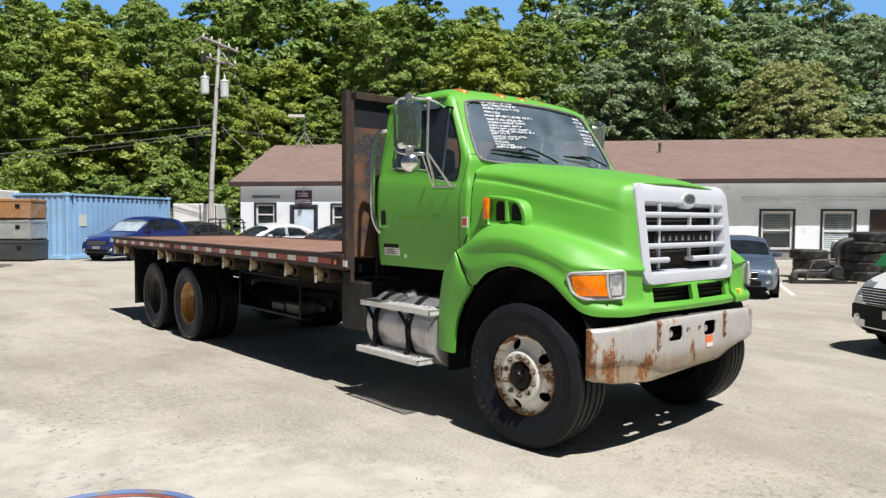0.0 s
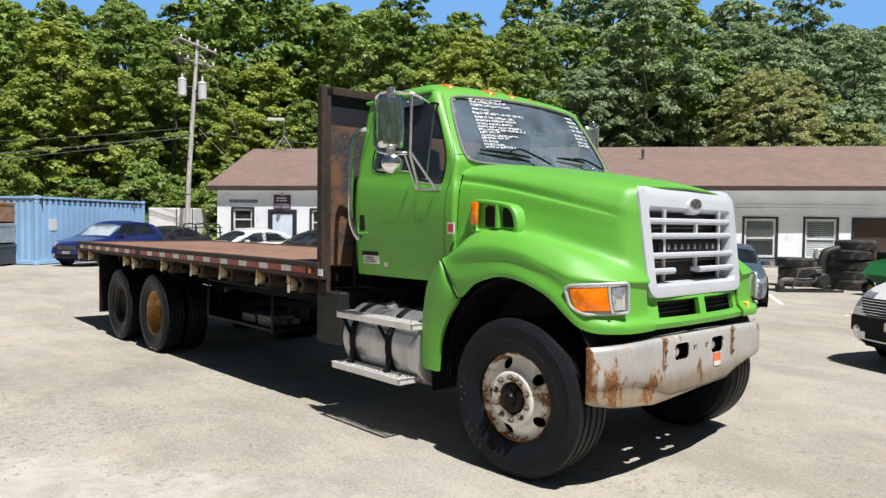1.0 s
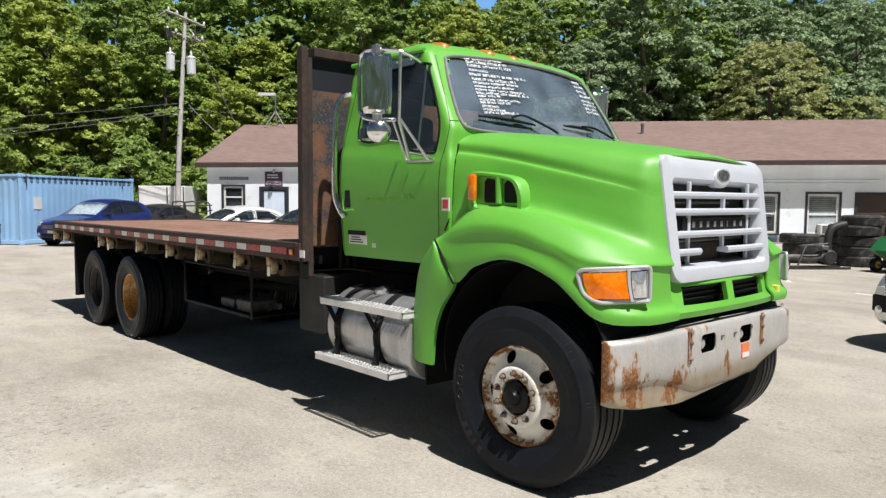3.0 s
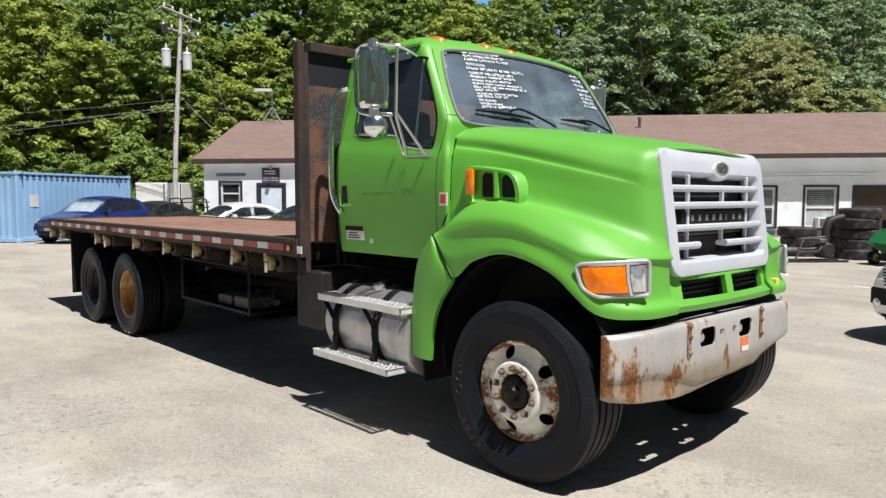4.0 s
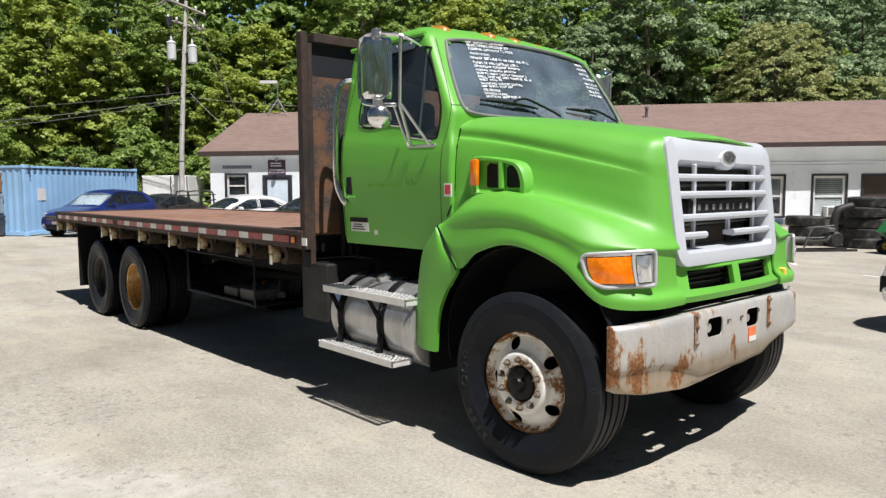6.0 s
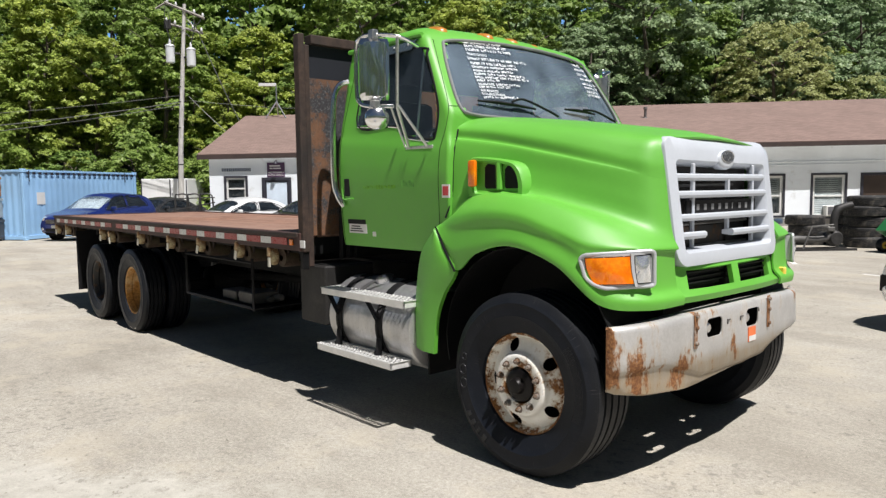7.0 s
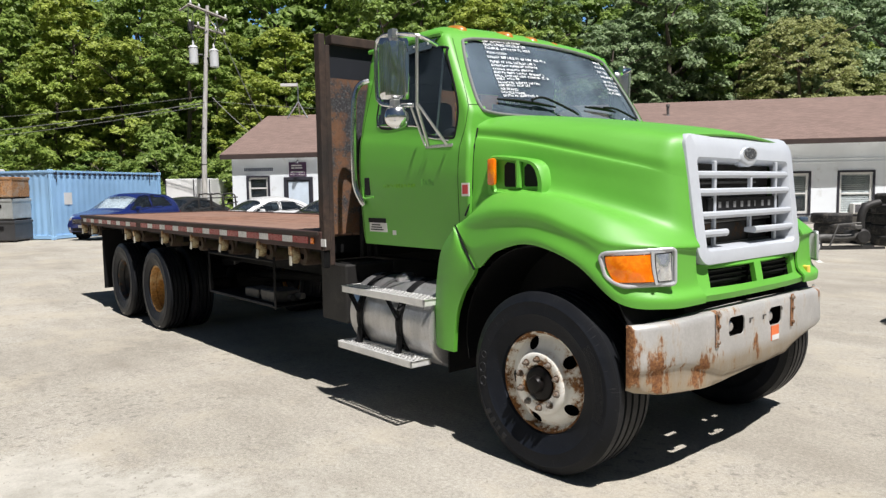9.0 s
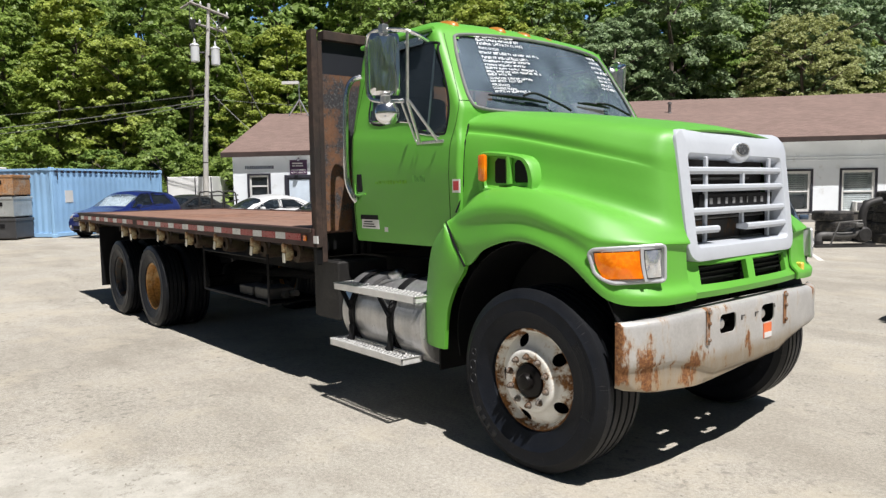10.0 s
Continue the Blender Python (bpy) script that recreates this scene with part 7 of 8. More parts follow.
def build_container():
    c = Vector((-26.8, 1.67, 0.0))
    along = (Vector((-30.78, 7.15, 0)) - c).normalized()
    m = Matrix.Translation(c) @ Matrix.Rotation(math.atan2(along.y, along.x), 4, "Z")
    th = thing("shipping_container", "light blue corrugated steel shipping container, weathered", "container", m)
    L, W, H = 6.35, 2.44, 2.60
    def corrugated(p0, p1, out, z0, z1, depth=0.024, pitch=0.28):
        p0, p1, out = Vector(p0), Vector(p1), Vector(out)
        n = int((p1 - p0).length / pitch)
        pts = []
        for i in range(n):
            for f, d in ((0.0, 0), (0.27, 0), (0.5, -depth), (0.77, -depth)):
                pts.append(p0.lerp(p1, (i + f) / n) + out * d)
        pts.append(p1)
        bm = bmesh.new()
        sheet(bm, [[p + Vector((0, 0, z)) for p in pts] for z in (z0, z1)])
        return bm
    part("side_panel", corrugated((0.1, 0, 0), (L - 0.1, 0, 0), (0, -1, 0), 0.16, H - 0.1, 0.010), BLUE, th)
    part("side_panel", corrugated((0.1, W, 0), (L - 0.1, W, 0), (0, 1, 0), 0.16, H - 0.1), BLUE, th)
    part("end_panel", corrugated((0, 0.1, 0), (0, W - 0.1, 0), (-1, 0, 0), 0.16, H - 0.1), BLUE, th)
    part("end_panel", corrugated((L, 0.1, 0), (L, W - 0.1, 0), (1, 0, 0), 0.16, H - 0.1), BLUE, th)
    part("roof_panel", boxes(((0.02, 0.02, H - 0.08), (L - 0.02, W - 0.02, H - 0.04))), BLUE, th)
    part("floor_panel", boxes(((0.02, 0.02, 0.12), (L - 0.02, W - 0.02, 0.18))), TRIM_DARK, th)
    for x in (0, L):
        for y in (0, W):
            part("corner_post", boxes(((x - 0.05, y - 0.05, 0), (x + 0.08, y + 0.05, H)), bevel=0.01), BLUE, th)
            for z in (0.0, H - 0.12):
                part("corner_casting", boxes(((x - 0.07, y - 0.07, z), (x + 0.10, y + 0.07, z + 0.13)), bevel=0.015), BLUE, th)
    for y in (0, W):
        part("bottom_rail", boxes(((0, y - 0.035, 0.03), (L, y + 0.035, 0.17)), bevel=0.006), BLUE, th)
        part("top_rail", boxes(((0, y - 0.03, H - 0.10), (L, y + 0.03, H - 0.02)), bevel=0.006), BLUE, th)
        n = 21
        for i in range(n):
            x = 0.22 + (L - 0.44) * i / (n - 1)
            yy = y - 0.034 if y == 0 else y + 0.034
            part("rail_notch", boxes(((x - 0.07, yy - 0.004, H - 0.19), (x + 0.07, yy + 0.004, H - 0.10))), FRAME_DARK, th, "dark gap under the top rail")
    for x in (0, L):
        part("end_rail", boxes(((x - 0.035, 0, 0.03), (x + 0.035, W, 0.17)), bevel=0.006), BLUE, th)
        part("end_rail", boxes(((x - 0.03, 0, H - 0.10), (x + 0.03, W, H - 0.02)), bevel=0.006), BLUE, th)
    for x in (0.25, L - 0.7):
        part("lashing_strap", boxes(((x, -0.045, H - 0.45), (x + 0.04, -0.03, H - 0.05))), FRAME_DARK, th)
    part("notice", boxes(((0.62, -0.012, 1.30), (1.02, -0.004, 1.75))), WHITE, th, "white paper notice")


build_container()

# ---- stacked truck tool boxes ----
def build_crates():
    corner = Vector((-26.45, 0.35, 0))
    e1 = (Vector((-28.09, 1.58, 0)) - corner).normalized()
    m0 = Matrix.Translation(corner) @ Matrix.Rotation(math.atan2(e1.y, e1.x), 4, "Z")
    tones = (material("charcoal_box_paint", (0.045, 0.045, 0.048), 0.5, 0, 0.2, 3, 40, 0.1, 0.003), material("dull_grey_box", (0.40, 0.42, 0.42), 0.45, 0.4, 0.15, 3, 40, 0.1, 0.003, 0, (0.30, 0.26, 0.2), (0.6, 0.8)), rusted("rusty_tan_box", (0.38, 0.34, 0.28), (0.34, 0.17, 0.07), 0.6, 0.1, 0.44, 0.6, 1.6))
    names = ("charcoal painted steel truck tool box at the bottom", "dull grey steel truck tool box in the middle", "rusty tan steel truck tool box on top")
    z = 0.06
    for i in range(3):
        h = 0.74
        th = thing("tool_box", names[i] + " of a stack", "tool box", m0 @ pose(random.uniform(-0.04, 0.04), random.uniform(-0.04, 0.04), z, 0, 0, random.uniform(-1.5, 1.5)), "stacked tool boxes")
        part("body", box(bmesh.new(), (0, 0, 0), (1.25, 1.85, h - 0.06), 0.03), tones[i], th)
        part("lid", box(bmesh.new(), (-0.02, -0.02, h - 0.13), (1.27, 1.87, h - 0.02), 0.02), tones[i], th)
        for y in (0.45, 1.40):
            part("latch", boxes(((-0.025, y - 0.08, h - 0.36), (-0.003, y + 0.08, h - 0.22)), bevel=0.004), FLAT_BLACK, th, "black paddle latch")
        part("corner_strip", boxes(((-0.022, -0.022, 0), (0.03, 0.03, h - 0.14))), tones[i], th)
        for x in (0.2, 1.05):
            part("skid", boxes(((x - 0.05, 0.05, -0.06), (x + 0.05, 1.8, 0.0))), TRIM_DARK, th)
        z += h + 0.035


build_crates()


# ---- vehicles ----
def smooth_keys(keys, x):
    """Values between rows of (x, v), eased through them."""
    keys = sorted(keys)
    if x <= keys[0][0]:
        return keys[0][1]
    if x >= keys[-1][0]:
        return keys[-1][1]
    for i in range(len(keys) - 1):
        (x0, v0), (x1, v1) = keys[i], keys[i + 1]
        if x <= x1:
            va = keys[i - 1] if i else keys[i]
            vb = keys[i + 2] if i + 2 < len(keys) else keys[i + 1]
            m0 = (v1 - va[1]) / max(1e-6, x1 - va[0]) * (x1 - x0) * 0.6
            m1 = (vb[1] - v0) / max(1e-6, vb[0] - x0) * (x1 - x0) * 0.6
            t = (x - x0) / (x1 - x0)
            return v0 * (2 * t ** 3 - 3 * t * t + 1) + m0 * (t ** 3 - 2 * t * t + t) + v1 * (3 * t * t - 2 * t ** 3) + m1 * (t ** 3 - t * t)


def build_car(name, label, category, m, L, W, paint, roof, belt, windows, screen, back, lamp, grille, wheel_r=0.33, shade=False, bars=4, chrome=False, skirt=None):
    """A closed car, nose towards +x. roof and belt: keys of (x, height) along it; windows: outlines of the side panes; screen and back:
    the stations between which the windshield and the rear window lie; lamp: (how far back, low, high); grille: (half width share, low, high)."""
    th = thing(name, label, category, m)
    hw, e = W / 2, L / 2
    def half(x):
        f, r = max(0.0, (x - (e - 0.75)) / 0.75), max(0.0, (-x - (e - 0.45)) / 0.45)
        return hw * (1 - 0.20 * f ** 2.2 - 0.10 * r ** 2.4 - 0.02 * (x / e) ** 2)
    def section(x):
        w, zr = half(x), smooth_keys(roof, x)
        zb = min(smooth_keys(belt, x), zr - 0.035)
        g = zr - zb
        low = 0.22 + 0.10 * max(0.0, (abs(x) - (e - 0.25)) / 0.25) ** 2
        pts = [(0.0, low), (w * 0.80, low), (w * 0.93, low + 0.03), (w * 0.975, low + 0.12), (w * 0.99, 0.46), (w, 0.60), (w, zb - 0.24), (w * 0.992, zb - 0.13), (w * 0.972, zb - 0.045), (w * 0.945, zb)]
        lean = 0.23 * min(1.0, g / 0.40)
        for u in np.linspace(0.09, 0.91, 11):
            pts.append((w * (0.938 - lean * u ** 1.5), zb + g * u * (1 - 0.04 * u)))
        ye, ze = pts[-1]
        crown = zr + 0.012
        for q in (0.97, 0.92, 0.84, 0.72, 0.56, 0.38, 0.19, 0.0):
            pts.append((ye * q, ze + (crown - ze) * (1 - q ** 2.6)))
        return pts
    xs = np.concatenate([np.linspace(-e, -e + 0.35, 9)[:-1], np.linspace(-e + 0.35, e - 0.6, 62)[:-1], np.linspace(e - 0.6, e, 17)])
    rows = [[(x, y, z) for y, z in section(x)] for x in xs]
    n = len(rows[0])
    skin = {}
    def pick(key):
        if key not in skin:
            skin[key] = bmesh.new()
        return skin[key]
    for s in (-1, 1):
        for r0, r1 in zip(rows, rows[1:]):
            for j in range(1, n - 1):
                q = [r0[j], r1[j], r1[j + 1], r0[j + 1]]
                c = [sum(p[k] for p in q) / 4 for k in range(3)]
                key, off = "body", 0.0
                if 9 <= j < 20 and any(inside(c[0], c[2], poly) for poly in windows):
                    key, off = ("glass", s), -0.010
                elif j >= 14 and screen[1] < c[0] < screen[0] and abs(c[1]) < half(c[0]) * 0.80:
                    key = "windshield"
                elif j >= 14 and back[1] < c[0] < back[0] and abs(c[1]) < half(c[0]) * 0.76:
                    key = "rear_window"
                elif c[0] > e - lamp[0] and lamp[1] + 0.14 * (e - c[0]) < c[2] < lamp[2] + 0.16 * (e - c[0]) and c[1] > hw * 0.56:
                    key, off = ("headlight", s), 0.006
                elif c[0] < -e + 0.22 and smooth_keys(belt, c[0]) - 0.30 < c[2] < smooth_keys(belt, c[0]) - 0.02 and c[1] > hw * 0.6:
                    key, off = ("tail_light", s), 0.006
                elif skirt and skirt[0] < c[2] < skirt[1]:
                    key = "bumper_cladding"
                bm = pick(key)
                f = [bm.verts.new((x, s * (y + off), z)) for x, y, z in q]
                bm.faces.new(f if s > 0 else f[::-1])
        for r, d in ((rows[0], -1), (rows[-1], 1)):
            # rounded ends
            grid = []
            for x, y, z in r[1:]:
                k = [(x + d * 0.075 * (1 - u * u), s * y * u, z) for u in (1.0, 0.8, 0.6, 0.4, 0.2, 0.0)]
                grid.append(k)
            for g0, g1 in zip(grid, grid[1:]):
                for j in range(5):
                    q = (g0[j], g0[j + 1], g1[j + 1], g1[j])
                    zc = sum(v[2] for v in q) / 4
                    bm = pick("bumper_cladding" if skirt and skirt[0] < zc < skirt[1] else "body")
                    bm.faces.new([bm.verts.new(v) for v in q])
    red = material("red_lens", (0.35, 0.01, 0.01), 0.2, 0, 0.1, 5, 30, 0.02, 0.001)
    for key, bm in skin.items():
        bmesh.ops.remove_doubles(bm, verts=bm.verts, dist=0.0008)
        nm = key if isinstance(key, str) else {"glass": "side_glass"}.get(key[0], key[0])
        mat = {"body": paint, "side_glass": GLASS_DARK, "windshield": GLASS if shade else GLASS_DARK, "rear_window": GLASS_DARK, "headlight": CLEAR_LENS, "tail_light": red, "bumper_cladding": FLAT_BLACK}[nm]
        lab = {"side_glass": "dark tinted side glass", "windshield": "slanted windshield", "rear_window": "dark rear window", "headlight": "clear headlamp", "bumper_cladding": "black bumper and sill cladding"}.get(nm, "")
        ob = part(nm, bm, mat, th, lab, angle=42)
        if mat in (GLASS, GLASS_DARK):
            ob.visible_shadow = False
    for s in (-1, 1):
        for poly in windows:
            loop = [(x, s * (lerp([(z0, y0) for y0, z0 in section(x)[9:]], z)[0] + 0.002), z) for x, z in [(v.x, v.y) for v in curved([(x, z, 0) for x, z in poly], 4, True)]]
            part("window_trim", tube(bmesh.new(), loop, 0.012, 5, True), FLAT_BLACK, th)
        x = screen[0] - 0.50
        z = smooth_keys(belt, x)
        part("door_mirror", box(bmesh.new(), (x - 0.07, s * (hw + 0.06) - 0.11, z + 0.01), (x + 0.06, s * (hw + 0.06) + 0.10, z + 0.14), 0.04, seg=2), paint, th)
        for x in (screen[0] - 0.42, (windows[0][0][0] + windows[-1][1][0]) / 2 - 0.1):
            part("door_gap", tube(bmesh.new(), [(x, s * half(x) * 0.984, smooth_keys(belt, x) - 0.10), (x, s * half(x) * 1.001, 0.70), (x, s * half(x) * 0.992, 0.44)], 0.005, 4), FLAT_BLACK, th)
            part("door_handle", box(bmesh.new(), (x - 0.62 + 0.42, s * half(x) - 0.012, smooth_keys(belt, x) - 0.21), (x - 0.44 + 0.42, s * half(x) + 0.022, smooth_keys(belt, x) - 0.175), 0.008), paint, th)
        for x in (e - 0.92, -e + 0.90):
            arch = lathe(bmesh.new(), [(-0.102 * s, wheel_r + 0.055), (-0.108 * s, wheel_r + 0.06), (-0.108 * s, 0.01)], 24, "y")
            part("wheel_arch", arch, FLAT_BLACK, th, m=pose(x, s * half(x) + 0.112 * s, wheel_r))
            wheel = lathe(bmesh.new(), [(-0.10, wheel_r * 0.62), (-0.10, wheel_r * 0.9), (-0.07, wheel_r), (0.07, wheel_r), (0.10, wheel_r * 0.9), (0.10, wheel_r * 0.62)], 24, "y")
            wo = part("wheel", wheel, RUBBER, th, m=pose(x, s * (half(x) - 0.08), wheel_r))
            rim = lathe(bmesh.new(), [(0.098 * s, wheel_r * 0.66), (0.085 * s, wheel_r * 0.60), (0.05 * s, wheel_r * 0.5), (0.09 * s, wheel_r * 0.16), (0.095 * s, 0.001)], 20, "y")
            part("rim", rim, STEEL, wo, "grey alloy rim")
    # face
    gw, g0, g1 = grille
    def nose(y, z):
        w = half(e)
        return e + 0.075 * (1 - min(1.0, abs(y) / w) ** 2)
    bm = bmesh.new()
    sheet(bm, [[(nose(hw * gw * k * f, z) + 0.008, hw * gw * k * f, z) for k in np.linspace(-1, 1, 9)] for z, f in ((g0, 0.82), (g0 + 0.03, 0.93), (g1 - 0.03, 1.0), (g1, 0.97))])
    gr = part("front_grille", thick(bm, 0.02), FLAT_BLACK, th, "dark front grille")
    for i in range(bars):
        z = g0 + 0.03 + (g1 - g0 - 0.05) * i / max(1, bars - 1)
        part("grille_bar", tube(bmesh.new(), [(nose(hw * gw * k * 0.95, z) + 0.014, hw * gw * k * 0.95, z) for k in np.linspace(-1, 1, 7)], 0.009 if chrome else 0.006, 5), CHROME if chrome else STEEL, gr)
    bm = bmesh.new()
    sheet(bm, [[(nose(hw * 0.5 * k, z) + 0.008, hw * 0.5 * k, z) for k in np.linspace(-1, 1, 7)] for z in (0.34, 0.46)])
    part("lower_grille", thick(bm, 0.02), FLAT_BLACK, th)
    for s in (-1, 1):
        part("fog_lamp", lathe(bmesh.new(), [(0, 0.055), (0.02, 0.05), (0.026, 0.001)], 14, "x", (e + 0.01, s * hw * 0.66, 0.44)), CLEAR_LENS, th, "small round fog lamp")
    part("number_plate", boxes(((e + 0.082, -0.17, 0.47), (e + 0.090, 0.17, 0.57))), STEEL, th, "blank metal plate")
    part("underbody", boxes(((-e + 0.2, -hw * 0.8, 0.20), (e - 0.25, hw * 0.8, 0.42))), FLAT_BLACK, th)
    xb = screen[1] - 0.55
    zs = smooth_keys(belt, xb)
    part("seats", boxes(((xb - 1.0, -hw * 0.6, 0.5), (xb - 0.85, hw * 0.6, zs + 0.14)), ((xb, -hw * 0.62, 0.5), (xb + 0.15, -hw * 0.12, zs + 0.2)), ((xb, hw * 0.12, 0.5), (xb + 0.15, hw * 0.62, zs + 0.2)), bevel=0.04), SEAT, th)
    part("cabin_floor", boxes(((back[0] - 0.2, -hw * 0.86, zs - 0.16), (screen[0] - 0.1, hw * 0.86, zs - 0.12))), SEAT, th)
    if shade:
        bm = bmesh.new()
        rows2 = []
        for f in np.linspace(0.10, 0.90, 7):
            x = screen[0] + (screen[1] - screen[0]) * f
            z = smooth_keys(roof, x)
            rows2.append([(x - 0.03 - 0.03 * abs(k) ** 2, k * half(x) * 0.72, z - 0.05 + 0.010 * math.sin(k * 14)) for k in np.linspace(-1, 1, 15)])
        sheet(bm, rows2)
        part("sun_shade", bm, material("silver_sunshade", (0.75, 0.80, 0.82), 0.3, 0.6, 0.15, 4, 20, 0.3, 0.01), th, "folded silver sun shade in the windshield")
    return th


def heading(x, y, dx, dy):
    return Matrix.Translation((x, y, 0)) @ Matrix.Rotation(math.atan2(dy, dx), 4, "Z")


def car_paint(name, c, coat=0.6, metal=0.2):
    return material(name, c, 0.3, metal, 0.04, 1, 60, 0.01, 0.0005, coat)


SUV_ROOF = [(-2.25, 0.86), (-2.18, 1.02), (-2.02, 1.22), (-1.72, 1.56), (-1.45, 1.64), (-0.5, 1.70), (0.05, 1.67), (0.35, 1.55), (1.08, 1.10), (1.30, 1.04), (2.02, 0.93), (2.20, 0.84), (2.25, 0.74)]
SUV_BELT = [(-2.25, 0.80), (-1.9, 1.16), (-0.8, 1.12), (0.8, 1.03), (1.9, 0.84), (2.25, 0.68)]
SEDAN_ROOF = [(-2.35, 0.86), (-2.28, 0.96), (-1.80, 1.04), (-1.62, 1.06), (-0.95, 1.40), (-0.35, 1.49), (0.10, 1.47), (0.42, 1.38), (1.10, 0.99), (1.30, 0.94), (2.10, 0.82), (2.30, 0.72), (2.35, 0.62)]
SEDAN_BELT = [(-2.35, 0.80), (-1.7, 1.0), (-0.8, 0.99), (0.9, 0.92), (2.0, 0.74), (2.35, 0.56)]
SUV_PANES = [[(-1.55, 1.17), (-0.42, 1.14), (-0.42, 1.57), (-1.25, 1.53)], [(-0.34, 1.14), (0.80, 1.07), (0.30, 1.46), (0.10, 1.56), (-0.34, 1.57)]]
SEDAN_PANES = [[(-1.18, 1.05), (-0.25, 1.03), (-0.25, 1.31), (-0.80, 1.28)], [(-0.17, 1.03), (0.80, 0.98), (0.28, 1.24), (0.10, 1.30), (-0.17, 1.31)]]
VAN_ROOF = [(-2.45, 0.9), (-2.40, 1.15), (-2.28, 1.62), (-2.0, 1.72), (-0.5, 1.78), (0.45, 1.72), (0.70, 1.62), (1.55, 1.10), (1.75, 1.04), (2.25, 0.90), (2.42, 0.80), (2.45, 0.72)]
VAN_BELT = [(-2.45, 0.85), (-2.0, 1.14), (0.9, 1.06), (2.0, 0.84), (2.45, 0.66)]
VAN_PANES = [[(-2.1, 1.20), (-0.42, 1.17), (-0.42, 1.60), (-2.0, 1.58)], [(-0.34, 1.17), (1.15, 1.12), (0.60, 1.50), (0.40, 1.60), (-0.34, 1.62)]]
build_car("sport_utility_car", "dark blue sport utility car with silver windshield shade", "car", heading(-26.55, 4.25, 0.55, -0.835), 4.5, 1.84, car_paint("deep_blue_paint", (0.012, 0.026, 0.150)), SUV_ROOF, SUV_BELT, SUV_PANES, (1.02, 0.32), (-1.78, -2.0), (0.55, 0.74, 0.86), (0.50, 0.62, 0.78), 0.35, True)
build_car("sedan", "white sedan parked in front of the shop", "car", heading(-20.85, 7.25, 0.0, -1.0), 4.7, 1.80, car_paint("white_car_paint", (0.78, 0.79, 0.80)), SEDAN_ROOF, SEDAN_BELT, SEDAN_PANES, (1.02, 0.46), (-1.02, -1.52), (0.45, 0.58, 0.72), (0.45, 0.50, 0.66))
build_car("sedan", "dark grey sedan beside the blue car", "car", heading(-30.2, 7.75, 0.45, -0.89), 4.7, 1.78, car_paint("charcoal_car_paint", (0.03, 0.032, 0.036)), SEDAN_ROOF, SEDAN_BELT, SEDAN_PANES, (1.02, 0.46), (-1.02, -1.52), (0.45, 0.58, 0.72), (0.45, 0.50, 0.66))
build_car("sedan", "black sedan with dark windows by the shop door", "car", heading(-17.0, 7.9, 0.0, -1.0), 4.7, 1.78, car_paint("black_car_paint", (0.012, 0.012, 0.014)), SEDAN_ROOF, SEDAN_BELT, SEDAN_PANES, (1.02, 0.46), (-1.02, -1.52), (0.45, 0.58, 0.72), (0.45, 0.50, 0.66))
build_car("sedan", "steel blue-grey sedan facing the yard", "car", heading(-4.92, 11.42, 0.50, -0.87) @ Matrix.Scale(0.88, 4), 4.7, 1.78, car_paint("steel_blue_paint", (0.085, 0.125, 0.185)), SEDAN_ROOF, SEDAN_BELT, SEDAN_PANES, (1.02, 0.46), (-1.02, -1.52), (0.50, 0.58, 0.70), (0.42, 0.48, 0.68), 0.33, False, 2, True)
build_car("minivan", "white minivan with black bumper and chrome grille bars", "van", heading(1.69, 7.02, -0.45, -0.89), 4.9, 1.90, car_paint("white_van_paint", (0.84, 0.84, 0.83)), VAN_ROOF, VAN_BELT, VAN_PANES, (1.48, 0.68), (-2.05, -2.3), (0.50, 0.68, 0.86), (0.58, 0.62, 0.84), 0.33, False, 6, True, (0.46, 0.60))


# ---- tyre stacks, pump and cart by the shop ----
def build_tyre(r=0.52, w=0.28):
    bm = lathe(bmesh.new(), tyre_profile(r, w, 0.285), 40, "z")
    return bm


DUSTY_RUBBER = material("dusty_old_rubber", (0.026, 0.026, 0.027), 0.75, 0, 0.35, 4, 50, 0.3, 0.004, 0, (0.15, 0.135, 0.115), (0.50, 0.72))
tyre_mesh = finish("tyre", build_tyre(), DUSTY_RUBBER)
tagged(tyre_mesh, "worn black truck tyre lying in a stack", "tyre", "tyres stacked by the shop")
placed = False
for x, y, n in ((-5.55, 16.95, 3), (-4.05, 17.0, 5), (-2.95, 17.2, 4), (-4.7, 18.2, 4)):
    for i in range(n):
        mm = pose(x + random.uniform(-0.05, 0.05), y + random.uniform(-0.05, 0.05), 0.14 + i * 0.272, random.uniform(-1.0, 1.0), random.uniform(-1.0, 1.0), random.uniform(0, 90))
        if not placed:
            tyre_mesh.matrix_basis = mm
            placed = True
        else:
            copy_thing(tyre_mesh, mm)

IRON = material("dirty_pump_iron", (0.035, 0.034, 0.034), 0.6, 0.3, 0.3, 6, 50, 0.2, 0.003)
PUMP_LIGHT = material("dull_pipe_grey", (0.10, 0.098, 0.095), 0.6, 0.2, 0.25, 6, 50, 0.15, 0.003)
pump = thing("hose_pump", "dirty iron pump with bent suction pipe on ground", "pump", Matrix.Translation((-4.45, 15.2, 0)) @ Matrix.Rotation(radians(50), 4, "Z"))
part("suction_pipe", tube(bmesh.new(), curved([(-0.85, -0.05, 0.10), (-0.82, -0.05, 0.26), (-0.70, -0.05, 0.30), (-0.3, 0, 0.28), (0.05, 0, 0.30), (0.18, 0, 0.42)], 6), 0.085, 12), PUMP_LIGHT, pump, "bent grey pipe")
